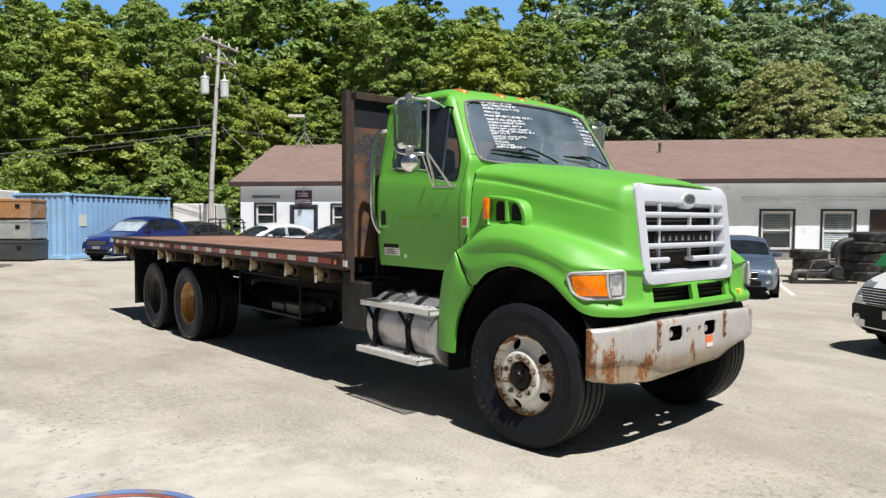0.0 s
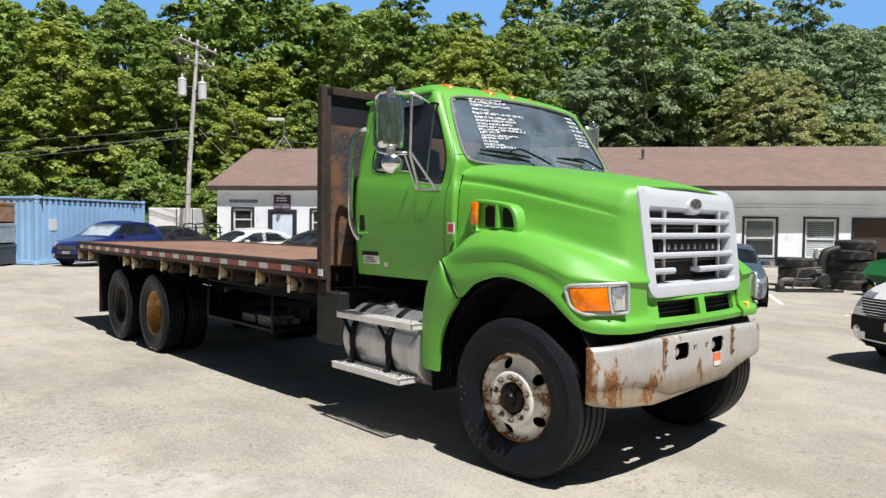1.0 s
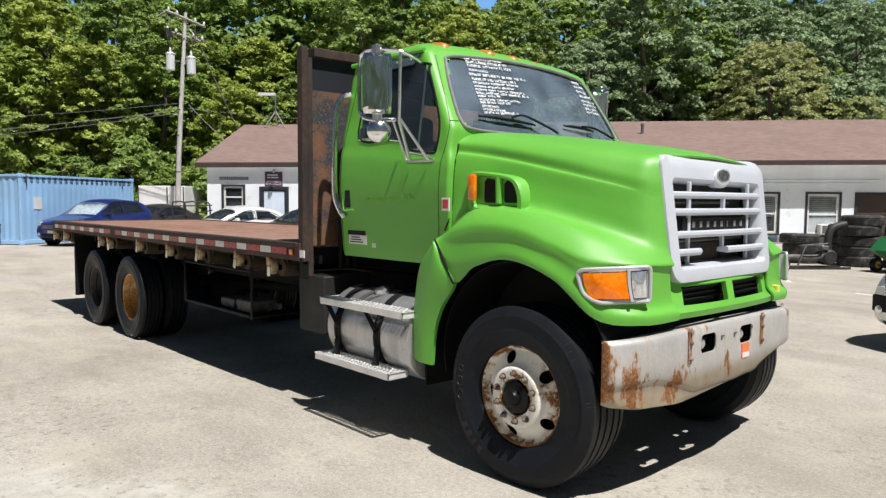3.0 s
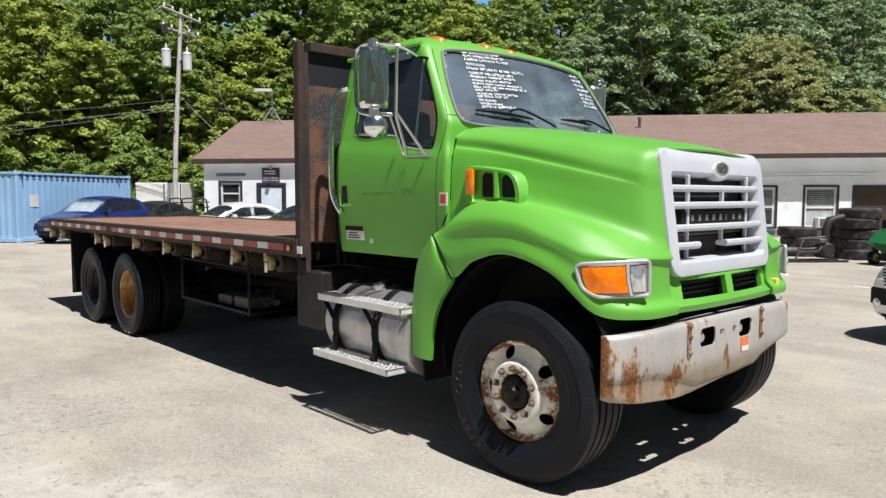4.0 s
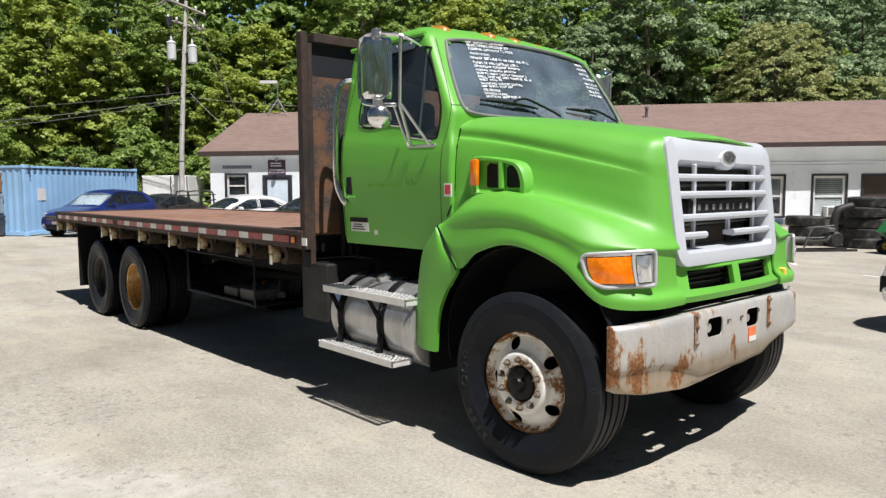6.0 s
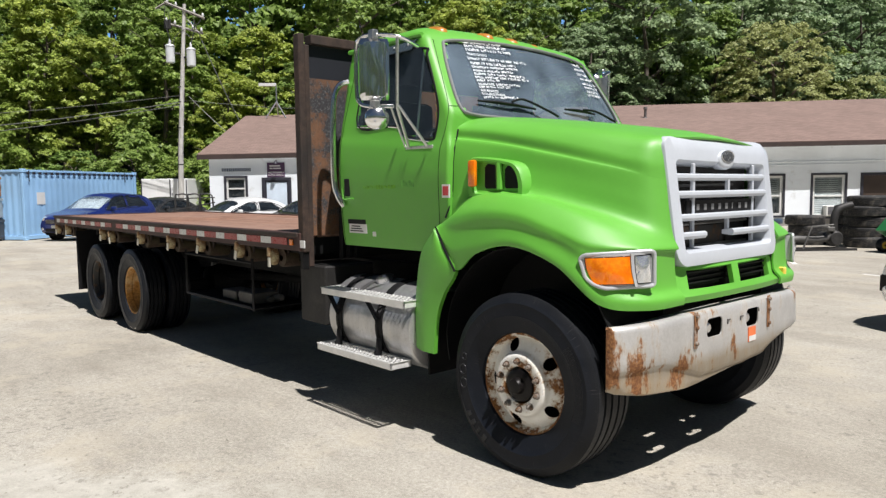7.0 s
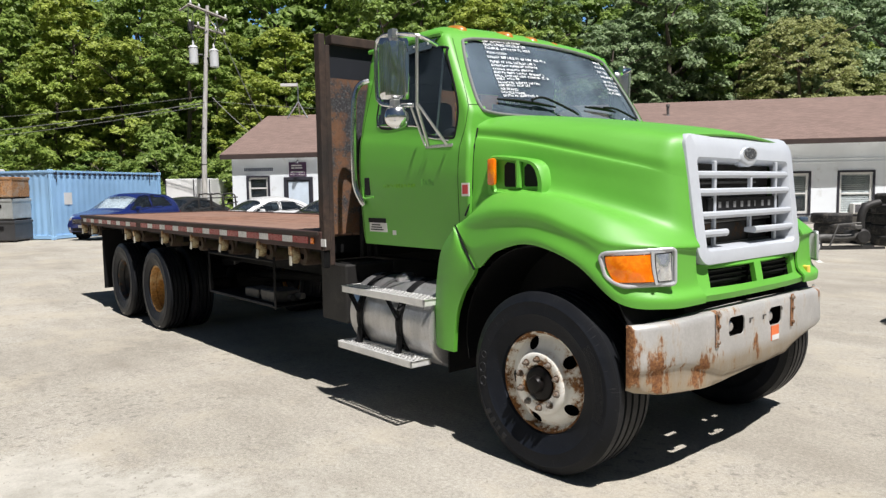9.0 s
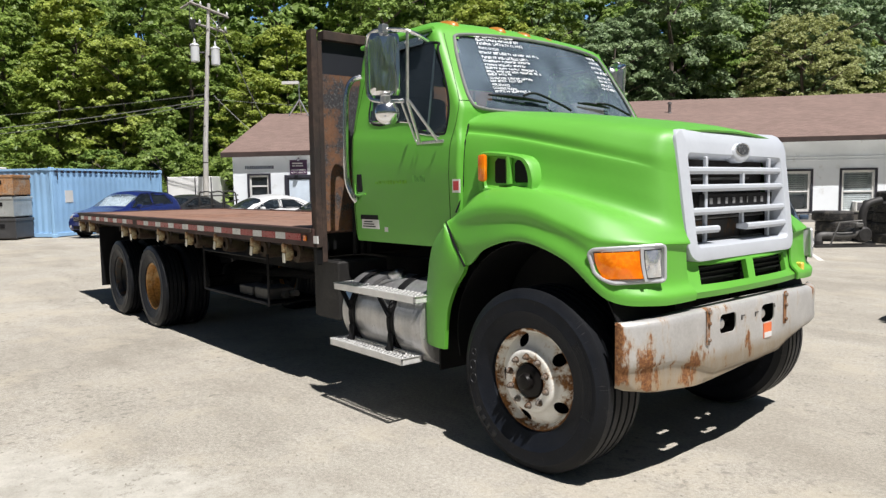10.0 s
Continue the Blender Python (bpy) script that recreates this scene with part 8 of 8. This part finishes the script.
part("pipe_flange", lathe(bmesh.new(), [(0.0, 0.12), (0.16, 0.12), (0.16, 0.08)], 16, "z", (-0.85, -0.05, 0.0)), IRON, pump)
part("pump_body", lathe(bmesh.new(), [(-0.16, 0.001), (-0.16, 0.15), (-0.10, 0.20), (0.10, 0.20), (0.16, 0.15), (0.16, 0.001)], 18, "y", (0.30, 0.05, 0.30)), IRON, pump)
part("motor", lathe(bmesh.new(), [(0.16, 0.001), (0.16, 0.14), (0.55, 0.14), (0.58, 0.10), (0.58, 0.001)], 16, "y", (0.30, 0.05, 0.30)), IRON, pump)
part("riser", tube(bmesh.new(), curved([(0.30, 0.05, 0.45), (0.30, 0.05, 0.80), (0.42, 0.05, 1.05), (0.75, 0.05, 1.15)], 6), 0.095, 12), IRON, pump, "fat black discharge hose")
part("handle", tube(bmesh.new(), [(-0.62, -0.2, 0.05), (-0.40, -0.2, 0.62), (0.15, -0.2, 0.66)], 0.022, 6), PUMP_LIGHT, pump)
part("skid", boxes(((-1.0, -0.25, 0.0), (0.75, -0.19, 0.06)), ((-1.0, 0.2, 0.0), (0.75, 0.26, 0.06))), IRON, pump)
part("housing", box(bmesh.new(), (0.05, -0.12, 0.48), (0.25, 0.08, 0.60), 0.02), PUMP_LIGHT, pump)

cart = thing("yard_cart", "tipped green steel yard cart with yellow wheel hubs", "cart", Matrix.Translation((-2.80, 15.5, 0)) @ Matrix.Rotation(radians(62), 4, "Z") @ Matrix.Scale(0.88, 4))
CART = material("dark_green_cart_paint", (0.015, 0.13, 0.04), 0.45, 0, 0.1, 2, 40, 0.03, 0.001)
bm = bmesh.new()
v = [bm.verts.new(p) for p in ((-0.45, -0.4, 0.62), (0.25, -0.4, 0.25), (0.9, -0.4, 0.25), (0.9, -0.4, 1.15), (-0.1, -0.4, 0.95), (-0.45, 0.4, 0.62), (0.25, 0.4, 0.25), (0.9, 0.4, 0.25), (0.9, 0.4, 1.15), (-0.1, 0.4, 0.95))]
bm.faces.new(v[:5])
bm.faces.new(v[5:][::-1])
for i in range(5):
    if i != 3:
        bm.faces.new((v[i], v[(i + 1) % 5], v[5 + (i + 1) % 5], v[5 + i]))
part("tub", thick(bm, 0.02), CART, cart)
for y in (-0.45, 0.45):
    w = part("wheel", lathe(bmesh.new(), [(-0.07, 0.10), (-0.08, 0.16), (-0.06, 0.19), (0.06, 0.19), (0.08, 0.16), (0.07, 0.10)], 20, "y"), RUBBER, cart, m=pose(-0.12, y, 0.19))
    part("hub", lathe(bmesh.new(), [(-0.072, 0.001), (-0.072, 0.06), (-0.055, 0.11), (0.055, 0.11), (0.072, 0.06), (0.072, 0.001)], 16, "y"), material("yellow_hub", (0.62, 0.42, 0.05), 0.5, 0, 0.15, 4, 30, 0.05, 0.001), w, "yellow wheel hub")
part("axle", tube(bmesh.new(), [(-0.12, -0.45, 0.19), (-0.12, 0.45, 0.19)], 0.025, 6), IRON, cart)
part("draw_bar", tube(bmesh.new(), [(0.2, 0, 0.3), (1.5, 0.0, 0.9), (1.7, 0, 1.25)], 0.03, 6), IRON, cart)

# ---- white storage trailers, a yellow box truck and a tube rack far back ----
TRAILER = material("white_trailer_skin", (0.80, 0.81, 0.82), 0.5, 0.1, 0.07, 0.8, 20, 0.05, 0.003, 0, (0.50, 0.49, 0.46), (0.62, 0.8))
for x, y, turn, ln in ((-40.0, 10.3, 48, 1.75), (-38.95, 11.6, 48, 1.0), (-37.1, 13.6, 48, 1.4)):
    th = thing("storage_trailer", "white boxy storage trailer standing behind the lot", "trailer", pose(x, y, 0, 0, 0, turn), "white storage trailers")
    part("body", box(bmesh.new(), (0, 0, 0.15), (ln, 3.0, 2.50), 0.03), TRAILER, th)
    for k in range(1, 4):
        part("rib", boxes(((ln * k / 4 - 0.02, -0.012, 0.2), (ln * k / 4 + 0.02, 0.0, 2.45))), TRAILER, th)
    for u in (0.03, ln - 0.05):
        part("lock_rod", tube(bmesh.new(), [(u, -0.03, 0.2), (u, -0.03, 2.45)], 0.03, 6), FRAME_DARK, th)
    part("sill", boxes(((0, 0.02, 0.0), (ln, 0.2, 0.15))), FRAME_DARK, th)
th = thing("box_truck", "yellow and white box truck parked behind the boxes", "truck", pose(-36.2, 0.2, 0, 0, 0, 50))
part("cargo_body", box(bmesh.new(), (-5.0, 0, 1.0), (0.3, 2.3, 2.95), 0.05), WHITE, th)
part("lower_body", box(bmesh.new(), (-5.0, 0.05, 0.45), (0.25, 2.25, 1.0), 0.03), material("yellow_truck_paint", (0.65, 0.38, 0.03), 0.45, 0, 0.08, 1, 30, 0.02, 0.001), th, "yellow lower body")
for x in (-4.2, -0.8):
    part("wheel", lathe(bmesh.new(), [(-0.12, 0.001), (-0.12, 0.38), (-0.09, 0.43), (0.12, 0.43)], 20, "y"), RUBBER, th, m=pose(x, 0.15, 0.43))

rack = thing("tube_rack", "dark bent-tube metal rack on the lot", "rack", pose(-23.9, 6.05, 0, 0, 0, 50))
for k in range(3):
    part("hoop", tube(bmesh.new(), curved([(k * 0.45, 0, 0), (k * 0.45 + 0.03, 0, 1.45), (k * 0.45 + 0.15, 0, 1.60), (k * 0.45 + 0.42, 0, 1.60), (k * 0.45 + 0.52, 0, 1.35), (k * 0.45 + 0.5, 0.2, 0)], 5), 0.03, 6), IRON, rack)
part("top_bar", tube(bmesh.new(), [(-0.1, 0, 1.45), (1.5, 0, 1.48)], 0.025, 6), IRON, rack)
part("cross_bar", tube(bmesh.new(), [(-0.1, 0, 1.0), (1.5, 0, 1.30)], 0.025, 6), IRON, rack)

# ---- utility pole with transformers and wires ----
POLE = material("weathered_pole_wood", (0.50, 0.485, 0.465), 0.85, 0, 0.25, 3, 40, 0.3, 0.01, 0, (0.26, 0.24, 0.22), (0.54, 0.74), (3, 3, 0.4))
ARM = material("old_cross_arm_wood", (0.27, 0.25, 0.23), 0.85, 0, 0.25, 3, 40, 0.3, 0.01)
CAN = material("pale_grey_transformer", (0.68, 0.70, 0.72), 0.45, 0.2, 0.06, 4, 40, 0.03, 0.001)
pole = thing("utility_pole", "weathered grey wooden utility pole with two transformer cans", "utility pole", Matrix.Translation(Vector((-36.36, 11.39, 0)) - RIGHT * 0.22))
part("shaft", tube(bmesh.new(), [Vector((0, 0, 0)), Vector((0.06, 0.05, 4)) + RIGHT * 0.05, Vector((0.2, 0.2, 8)) + RIGHT * 0.10, Vector((0.42, 0.48, 11.85))], 0.15, 12, radii=[0.15, 0.135, 0.115, 0.09]), POLE, pole)
for z, off, ln in ((11.52, 0.42, 1.02), (10.62, 0.36, 1.0)):
    for s in ((-1, 1) if z > 11 else (1,)):
        a = Vector((off, off * 1.15, z)) - RIGHT * ln + AHEAD * 0.12 * s + Vector((0, 0, 0.42 if z > 11 else 0.28))
        b = Vector((off, off * 1.15, z)) + RIGHT * ln + AHEAD * 0.12 * s - Vector((0, 0, 0.42 if z > 11 else 0.30))
        part("cross_arm", tube(bmesh.new(), [a, b], 0.065, 4), ARM, pole)
    for f in (-0.9, -0.45, 0.5, 0.95):
        c = Vector((off, off * 1.15, z)) + RIGHT * ln * f + Vector((0, 0, 0.06 - (0.42 if z > 11 else 0.29) * f))
        part("insulator", lathe(bmesh.new(), [(0, 0.05), (0.06, 0.07), (0.12, 0.06), (0.2, 0.03), (0.2, 0.001)], 8, "z", c), CAN, pole)
part("brace", tube(bmesh.new(), [Vector((0.42, 0.48, 11.2)), Vector((0.36, 0.41, 10.36)) + RIGHT * 0.8], 0.03, 5), POLE, pole)
side_arm = Vector((0.42, 0.48, 11.94)) - RIGHT * 1.0
part("cross_arm", tube(bmesh.new(), [side_arm, side_arm - RIGHT * 0.55 - Vector((0, 0, 0.33))], 0.06, 4), ARM, pole)
part("cutout_box", boxes(((-0.45, -0.35, 10.55), (-0.15, -0.05, 11.05)), bevel=0.03), IRON, pole)
for side, z in ((-0.52, 8.72), (0.60, 8.52)):
    c = Vector((0.22, 0.24, z)) + RIGHT * side - AHEAD * 0.1
    can = part("transformer", lathe(bmesh.new(), [(0, 0.001), (0, 0.21), (0.03, 0.235), (0.85, 0.235), (0.88, 0.26), (0.93, 0.24), (1.0, 0.12), (1.02, 0.001)], 20, "z", c), CAN, pole, "pale grey transformer can")
    part("bushing", lathe(bmesh.new(), [(1.0, 0.05), (1.1, 0.07), (1.2, 0.05), (1.3, 0.02), (1.3, 0.001)], 8, "z", c), CAN, can)
    part("mount", tube(bmesh.new(), [c + Vector((0, 0, 0.5)), Vector((0.2, 0.22, z + 0.5))], 0.06, 6), IRON, can)


JUMPER = material("dark_jumper_wire", (0.06, 0.06, 0.065), 0.6, 0, 0.1, 5, 40, 0.0)
for u0, z0, u1, z1, lean in ((-0.9, 11.9, -0.52, 9.95, -0.15), (-0.45, 11.7, -0.45, 10.9, -0.2), (0.5, 11.35, 0.60, 9.8, 0.18), (0.95, 11.15, 0.70, 10.55, 0.15), (0.05, 10.5, -0.40, 9.6, -0.2), (0.1, 10.3, 0.5, 9.5, 0.25)):
    a, b = Vector((0.38, 0.43, z0)) + RIGHT * u0 - AHEAD * 0.12, Vector((0.24, 0.26, z1)) + RIGHT * u1 - AHEAD * 0.12
    part("jumper_wire", tube(bmesh.new(), curved([a, a.lerp(b, 0.45) + RIGHT * lean, b], 5), 0.018, 5), JUMPER, pole)
for z in (3.2, 5.2, 6.6, 7.4):
    part("pole_band", lathe(bmesh.new(), [(0, 0.142), (0.05, 0.142)], 12, "z", Vector((0.015, 0.012, 0)) * z + RIGHT * 0.0125 * min(z, 8) + Vector((0, 0, z))), IRON, pole)
part("conduit", tube(bmesh.new(), [RIGHT * -0.14 + Vector((0.0, 0.0, 0.0)), RIGHT * -0.09 + Vector((0.06, 0.05, 4.0)), RIGHT * -0.03 + Vector((0.16, 0.16, 6.8))], 0.03, 6), IRON, pole)


def sag(a, b, drop, n=14):
    a, b = Vector(a), Vector(b)
    return [a.lerp(b, t) - Vector((0, 0, drop * 4 * t * (1 - t))) for t in np.linspace(0, 1, n)]


WIRE = material("grey_cable", (0.22, 0.22, 0.22), 0.6, 0, 0.1, 5, 40, 0.0)
base = Vector((-36.08, 11.7, 0)) - RIGHT * 0.2
far_left = at(47, -50)
for z0, z1, r, dr in ((6.65, 5.3, 0.020, 0.7), (6.5, 4.9, 0.014, 0.8), (7.0, 6.5, 0.011, 0.6)):
    w = finish("cable", tube(bmesh.new(), sag(base + Vector((0, 0, z0)), far_left + Vector((0, 0, z1)), dr), r, 5), WIRE)
    tagged(w, "thin grey overhead cable slung from the utility pole", "cable", "overhead cables")
for a, b, dr, r in ((base + Vector((0.4, 0.5, 11.0)), at(42.5, -10.2, 5.2), 0.2, 0.022), (base + Vector((0.2, 0.2, 6.9)), at(36.5, -8.3, 3.6), 0.15, 0.018), (base + Vector((0.2, 0.2, 6.7)), at(40, 2, 6.2), 0.3, 0.009)):
    w = finish("cable", tube(bmesh.new(), sag(a, b, dr), r, 5), WIRE)
    tagged(w, "thin grey overhead cable slung from the utility pole", "cable", "overhead cables")

# ---- trees ----
BARK = material("grey_brown_bark", (0.11, 0.09, 0.075), 0.9, 0, 0.3, 3, 30, 0.4, 0.01)
LEAF_MID = leaf("maple_leaves", (0.128, 0.204, 0.048), (0.335, 0.440, 0.122))
LEAF_YELLOW = leaf("sunlit_yellow_green_leaves", (0.200, 0.262, 0.052), (0.460, 0.530, 0.130))
LEAF_SHRUB = leaf("shrub_leaves", (0.120, 0.195, 0.042), (0.320, 0.415, 0.100))
LEAF_GREY = leaf("grey_green_leaves", (0.170, 0.245, 0.134), (0.380, 0.480, 0.275))
LEAF_OLIVE = leaf("olive_willow_leaves", (0.315, 0.345, 0.145), (0.450, 0.475, 0.225), 0.1)


def crown_mesh(name, seed, R, H0, H1, boughs, leaves, size, pad, mat, droop=0.0):
    """Leaves on flattened boughs that stand apart over an uneven crown between heights H0 and H1."""
    rng = np.random.RandomState(seed)
    lobes = rng.rand(6) * 6.28
    corners = []
    for c in range(boughs):
        t = (c + rng.rand()) / boughs
        ang = c * 2.39996 + rng.rand() * 0.9
        prof = math.sin(math.pi * min(1, 0.12 + 0.84 * t)) ** 0.6
        lob = 1 + 0.20 * math.sin(2 * ang + lobes[0] + 4 * t) + 0.16 * math.sin(3 * ang + lobes[1] - 5 * t)
        rr = R * prof * lob * (0.50 + 0.50 * rng.rand() ** 0.5)
        away = np.array([math.cos(ang), math.sin(ang), 0.0])
        centre = away * rr + np.array([0, 0, H0 + (H1 - H0) * t])
        pr = pad * (0.6 + 0.8 * rng.rand()) * (1.0 - 0.35 * t)
        tufts = rng.normal(size=(11, 3))
        tufts /= np.linalg.norm(tufts, axis=1)[:, None]
        tufts[:, 2] = np.abs(tufts[:, 2]) * 0.8 - 0.15
        tufts *= (0.45 + 0.55 * rng.rand(11))[:, None]
        n = max(20, int(leaves * (pr / pad) ** 1.6))
        d = rng.normal(size=(n, 3))
        d /= np.linalg.norm(d, axis=1)[:, None]
        d[:, 2] = np.where(d[:, 2] < -0.2, -d[:, 2], d[:, 2])
        off = tufts[rng.randint(0, 11, n)] + d * (0.16 + 0.24 * rng.rand(n))[:, None]
        off *= np.array([pr, pr, pr * 0.72])
        off[:, 2] -= (0.22 + droop) * np.clip(off @ away, 0, None) ** 1.3
        pos = centre + off
        nrm = d * 0.8 + away * 0.25 + np.array([0, 0, 0.5]) + rng.normal(size=(n, 3)) * 0.35
        nrm /= np.linalg.norm(nrm, axis=1)[:, None]
        tang = np.cross(nrm, rng.normal(size=(n, 3)))
        tang /= np.linalg.norm(tang, axis=1)[:, None]
        bit = np.cross(nrm, tang)
        k = size * (0.6 + 0.8 * rng.rand(n))[:, None]
        corners.append(np.stack([pos - tang * k - bit * k * 0.5, pos + tang * k * 0.9 - bit * k * 0.35, pos + bit * k * 0.95 - nrm * k * 0.2], axis=1).reshape(-1, 3))
    verts = np.concatenate(corners)
    me = bpy.data.meshes.new(name)
    me.from_pydata(verts.tolist(), [], np.arange(len(verts)).reshape(-1, 3).tolist())
    me.materials.append(mat)
    return me


def build_tree(name, label, seed, height, R, H0, mat, clumps, leaves, size, clump_r, trunk=0.22, group="", droop=0.0):
    rng = random.Random(seed)
    th = thing(name, label, "tree", None, group)
    bm = bmesh.new()
    pts = [Vector((0, 0, -0.3))]
    for i in range(1, 7):
        pts.append(Vector((rng.uniform(-0.25, 0.25) * i * 0.4, rng.uniform(-0.25, 0.25) * i * 0.4, height * 0.88 * i / 6)))
    tube(bm, pts, trunk, 8, radii=[trunk * (1.25 - 0.17 * i) for i in range(7)])
    for i in range(9):
        z = height * rng.uniform(0.25, 0.8)
        a = rng.uniform(0, 6.28)
        p = Vector((0, 0, z))
        ln = R * rng.uniform(0.5, 0.9)
        mid = p + Vector((math.cos(a) * ln * 0.5, math.sin(a) * ln * 0.5, ln * 0.35))
        end = p + Vector((math.cos(a) * ln, math.sin(a) * ln, ln * 0.55))
        tube(bm, [p, mid, end], 0.06, 5, radii=[trunk * 0.42, trunk * 0.26, trunk * 0.1])
    part("trunk", bm, BARK, th)
    ob = new("crown", crown_mesh("crown", seed, R, H0, height, clumps, leaves, size, clump_r, mat, droop))
    ob.parent = th
    return th


random.seed(23)
FOREST = "trees on the wooded hillside"
KINDS = [
    build_tree("tree", "tall broad-leaved tree in full mid-green leaf", 11, 17.5, 4.0, 3.6, LEAF_MID, 74, 470, 0.150, 1.45, 0.26, FOREST),
    build_tree("tree", "tall broad-leaved tree with sunlit yellow-green leaves", 12, 16.0, 3.6, 3.2, LEAF_YELLOW, 70, 470, 0.150, 1.40, 0.22, FOREST),
    build_tree("tree", "dense grey-green broad-leaved tree with full crown", 13, 18.0, 4.4, 3.8, LEAF_GREY, 84, 450, 0.145, 1.45, 0.28, FOREST),
    build_tree("tree", "slender mid-green broad-leaved tree on the slope", 14, 19.0, 3.0, 4.4, LEAF_MID, 68, 430, 0.145, 1.25, 0.2, FOREST),
    build_tree("tree", "spreading grey-green broad-leaved tree on the slope", 15, 15.0, 4.6, 2.6, LEAF_GREY, 84, 450, 0.150, 1.50, 0.25, FOREST),
]
BACK = [
    build_tree("tree", "tall mid-green broad-leaved tree high on the slope", 16, 17.5, 4.2, 3.0, LEAF_MID, 70, 185, 0.30, 1.75, 0.26, FOREST),
    build_tree("tree", "tall grey-green broad-leaved tree high on the slope", 17, 18.0, 4.2, 3.5, LEAF_GREY, 70, 185, 0.30, 1.75, 0.26, FOREST),
]
LOW = build_tree("shrub", "mid-green leafy shrub at the wood's edge", 22, 4.6, 2.2, 0.2, LEAF_MID, 34, 330, 0.115, 0.95, 0.07, "shrubs at the wood's edge")
SHRUB = build_tree("shrub", "leafy bright green shrub at the wood's edge", 21, 5.2, 2.3, 0.2, LEAF_SHRUB, 34, 330, 0.120, 1.0, 0.07, "shrubs at the wood's edge")
used = set()


def plant(src, depth, side, turn, scale, sink=0.15):
    m = Matrix.Translation(at(depth, side, hill(depth, side) - sink)) @ Matrix.Rotation(turn, 4, "Z") @ Matrix.Diagonal((scale, scale, scale * random.uniform(0.9, 1.1), 1))
    if src.name in used:
        o = copy_thing(src, Matrix())
    else:
        used.add(src.name)
        o = src
    o.matrix_basis = m
    return o


for row, (depth, step, lift) in enumerate(((52, 5.0, 0.84), (58, 5.2, 0.97), (66, 5.6, 1.04), (76, 6.2, 1.03), (88, 7.0, 1.00))):
    s = -0.78 * depth - 4
    while s < 0.80 * depth + 6:
        w = s / depth
        if w < -0.15:
            kind = random.choice((0, 1, 1, 1, 3, 0))
        elif w < 0.10:
            kind = random.choice((1, 1, 1, 3, 0))
        else:
            kind = random.choice((2, 2, 4, 0, 2, 3))
        dd = depth + random.uniform(-2.0, 2.0)
        sc = lift * random.uniform(0.85, 1.12)
        if row > 1 and (0.0 < w < 0.10 or w > 0.4 or w < -0.50):
            sc *= 0.94
        if row == 0 and -14 < s < -6:
            sc *= 0.8
        plant(KINDS[kind] if row < 2 else BACK[0 if kind in (0, 1, 3) else 1], dd, s, random.uniform(0, 6.28), sc)
        s += step * random.uniform(0.8, 1.2)
s = -38
while s < -9:
    plant(random.choice((SHRUB, LOW, LOW)), 45.5 + random.uniform(-1.5, 2.0), s, random.uniform(0, 6.28), random.uniform(0.75, 1.25), 0.05)
    s += random.uniform(2.4, 4.4)
s = -6
while s < 44:
    plant(random.choice((SHRUB, LOW, LOW)), 48 + random.uniform(-1.5, 2.5), s, random.uniform(0, 6.28), random.uniform(0.8, 1.3), 0.05)
    s += random.uniform(2.2, 3.6)
for side, deep, size in ((3.2, 49.5, 0.92), (0.6, 50.5, 0.86), (29.5, 50.5, 0.62)):
    plant(KINDS[1], deep, side, random.uniform(0, 6.28), size)
willow = build_tree("willow_tree", "rounded olive-green willow with fine leaves behind the shop", 31, 12.2, 4.4, 1.5, LEAF_OLIVE, 560, 125, 0.080, 0.62, 0.22, droop=0.3)
willow.matrix_basis = Matrix.Translation(at(47.5, 23.8))
side_willow = build_tree("willow_tree", "small yellow-olive willow with fine leaves behind the shop", 32, 8.6, 3.0, 1.0, LEAF_OLIVE, 230, 100, 0.085, 0.58, 0.15, droop=0.3)
side_willow.matrix_basis = Matrix.Translation(at(46.5, 29.0))

# unseen trees added behind the standpoint to cut low sky light and fill reflections
for k in range(16):
    a = radians(-78 + 156 * k / 15)
    d, e = -48 * math.cos(a), 56 * math.sin(a)
    plant(BACK[k % 2], d, e, random.uniform(0, 6.28), random.uniform(0.85, 1.05))

# ---- steel drum by the standpoint ----
drum = thing("steel_drum", "blue steel drum with a pale lid and worn rim", "drum", pose(1.70, -4.45, -0.004) @ Matrix.Scale(1.009, 4))
DRUM_BLUE = material("blue_drum_paint", (0.03, 0.07, 0.22), 0.4, 0, 0.2, 4, 40, 0.1, 0.002, 0, (0.10, 0.06, 0.04), (0.55, 0.7))
prof = [(0.0, 0.001), (0.0, 0.28), (0.02, 0.285), (0.29, 0.285), (0.30, 0.293), (0.31, 0.285), (0.58, 0.285), (0.59, 0.293), (0.60, 0.285), (0.855, 0.285)]
part("shell", lathe(bmesh.new(), prof, 40, "z"), DRUM_BLUE, drum)
part("rim", lathe(bmesh.new(), [(0.855, 0.285), (0.86, 0.296), (0.875, 0.297), (0.882, 0.290), (0.875, 0.280), (0.86, 0.278)], 40, "z"), material("worn_drum_rim", (0.17, 0.145, 0.125), 0.6, 0, 0.25, 2.2, 40, 0.1, 0.002, 0, (0.10, 0.15, 0.30), (0.52, 0.56)), drum, "rolled rim with worn paint")
part("lid", lathe(bmesh.new(), [(0.866, 0.281), (0.864, 0.25), (0.868, 0.24), (0.868, 0.001)], 40, "z"), WHITE, drum, "pale flat lid")
part("lid_seal", lathe(bmesh.new(), [(0.868, 0.281), (0.873, 0.277), (0.868, 0.272)], 40, "z"), material("faded_red_seal", (0.24, 0.07, 0.05), 0.7, 0, 0.3, 8, 40, 0.1, 0.001), drum, "thin red seal")
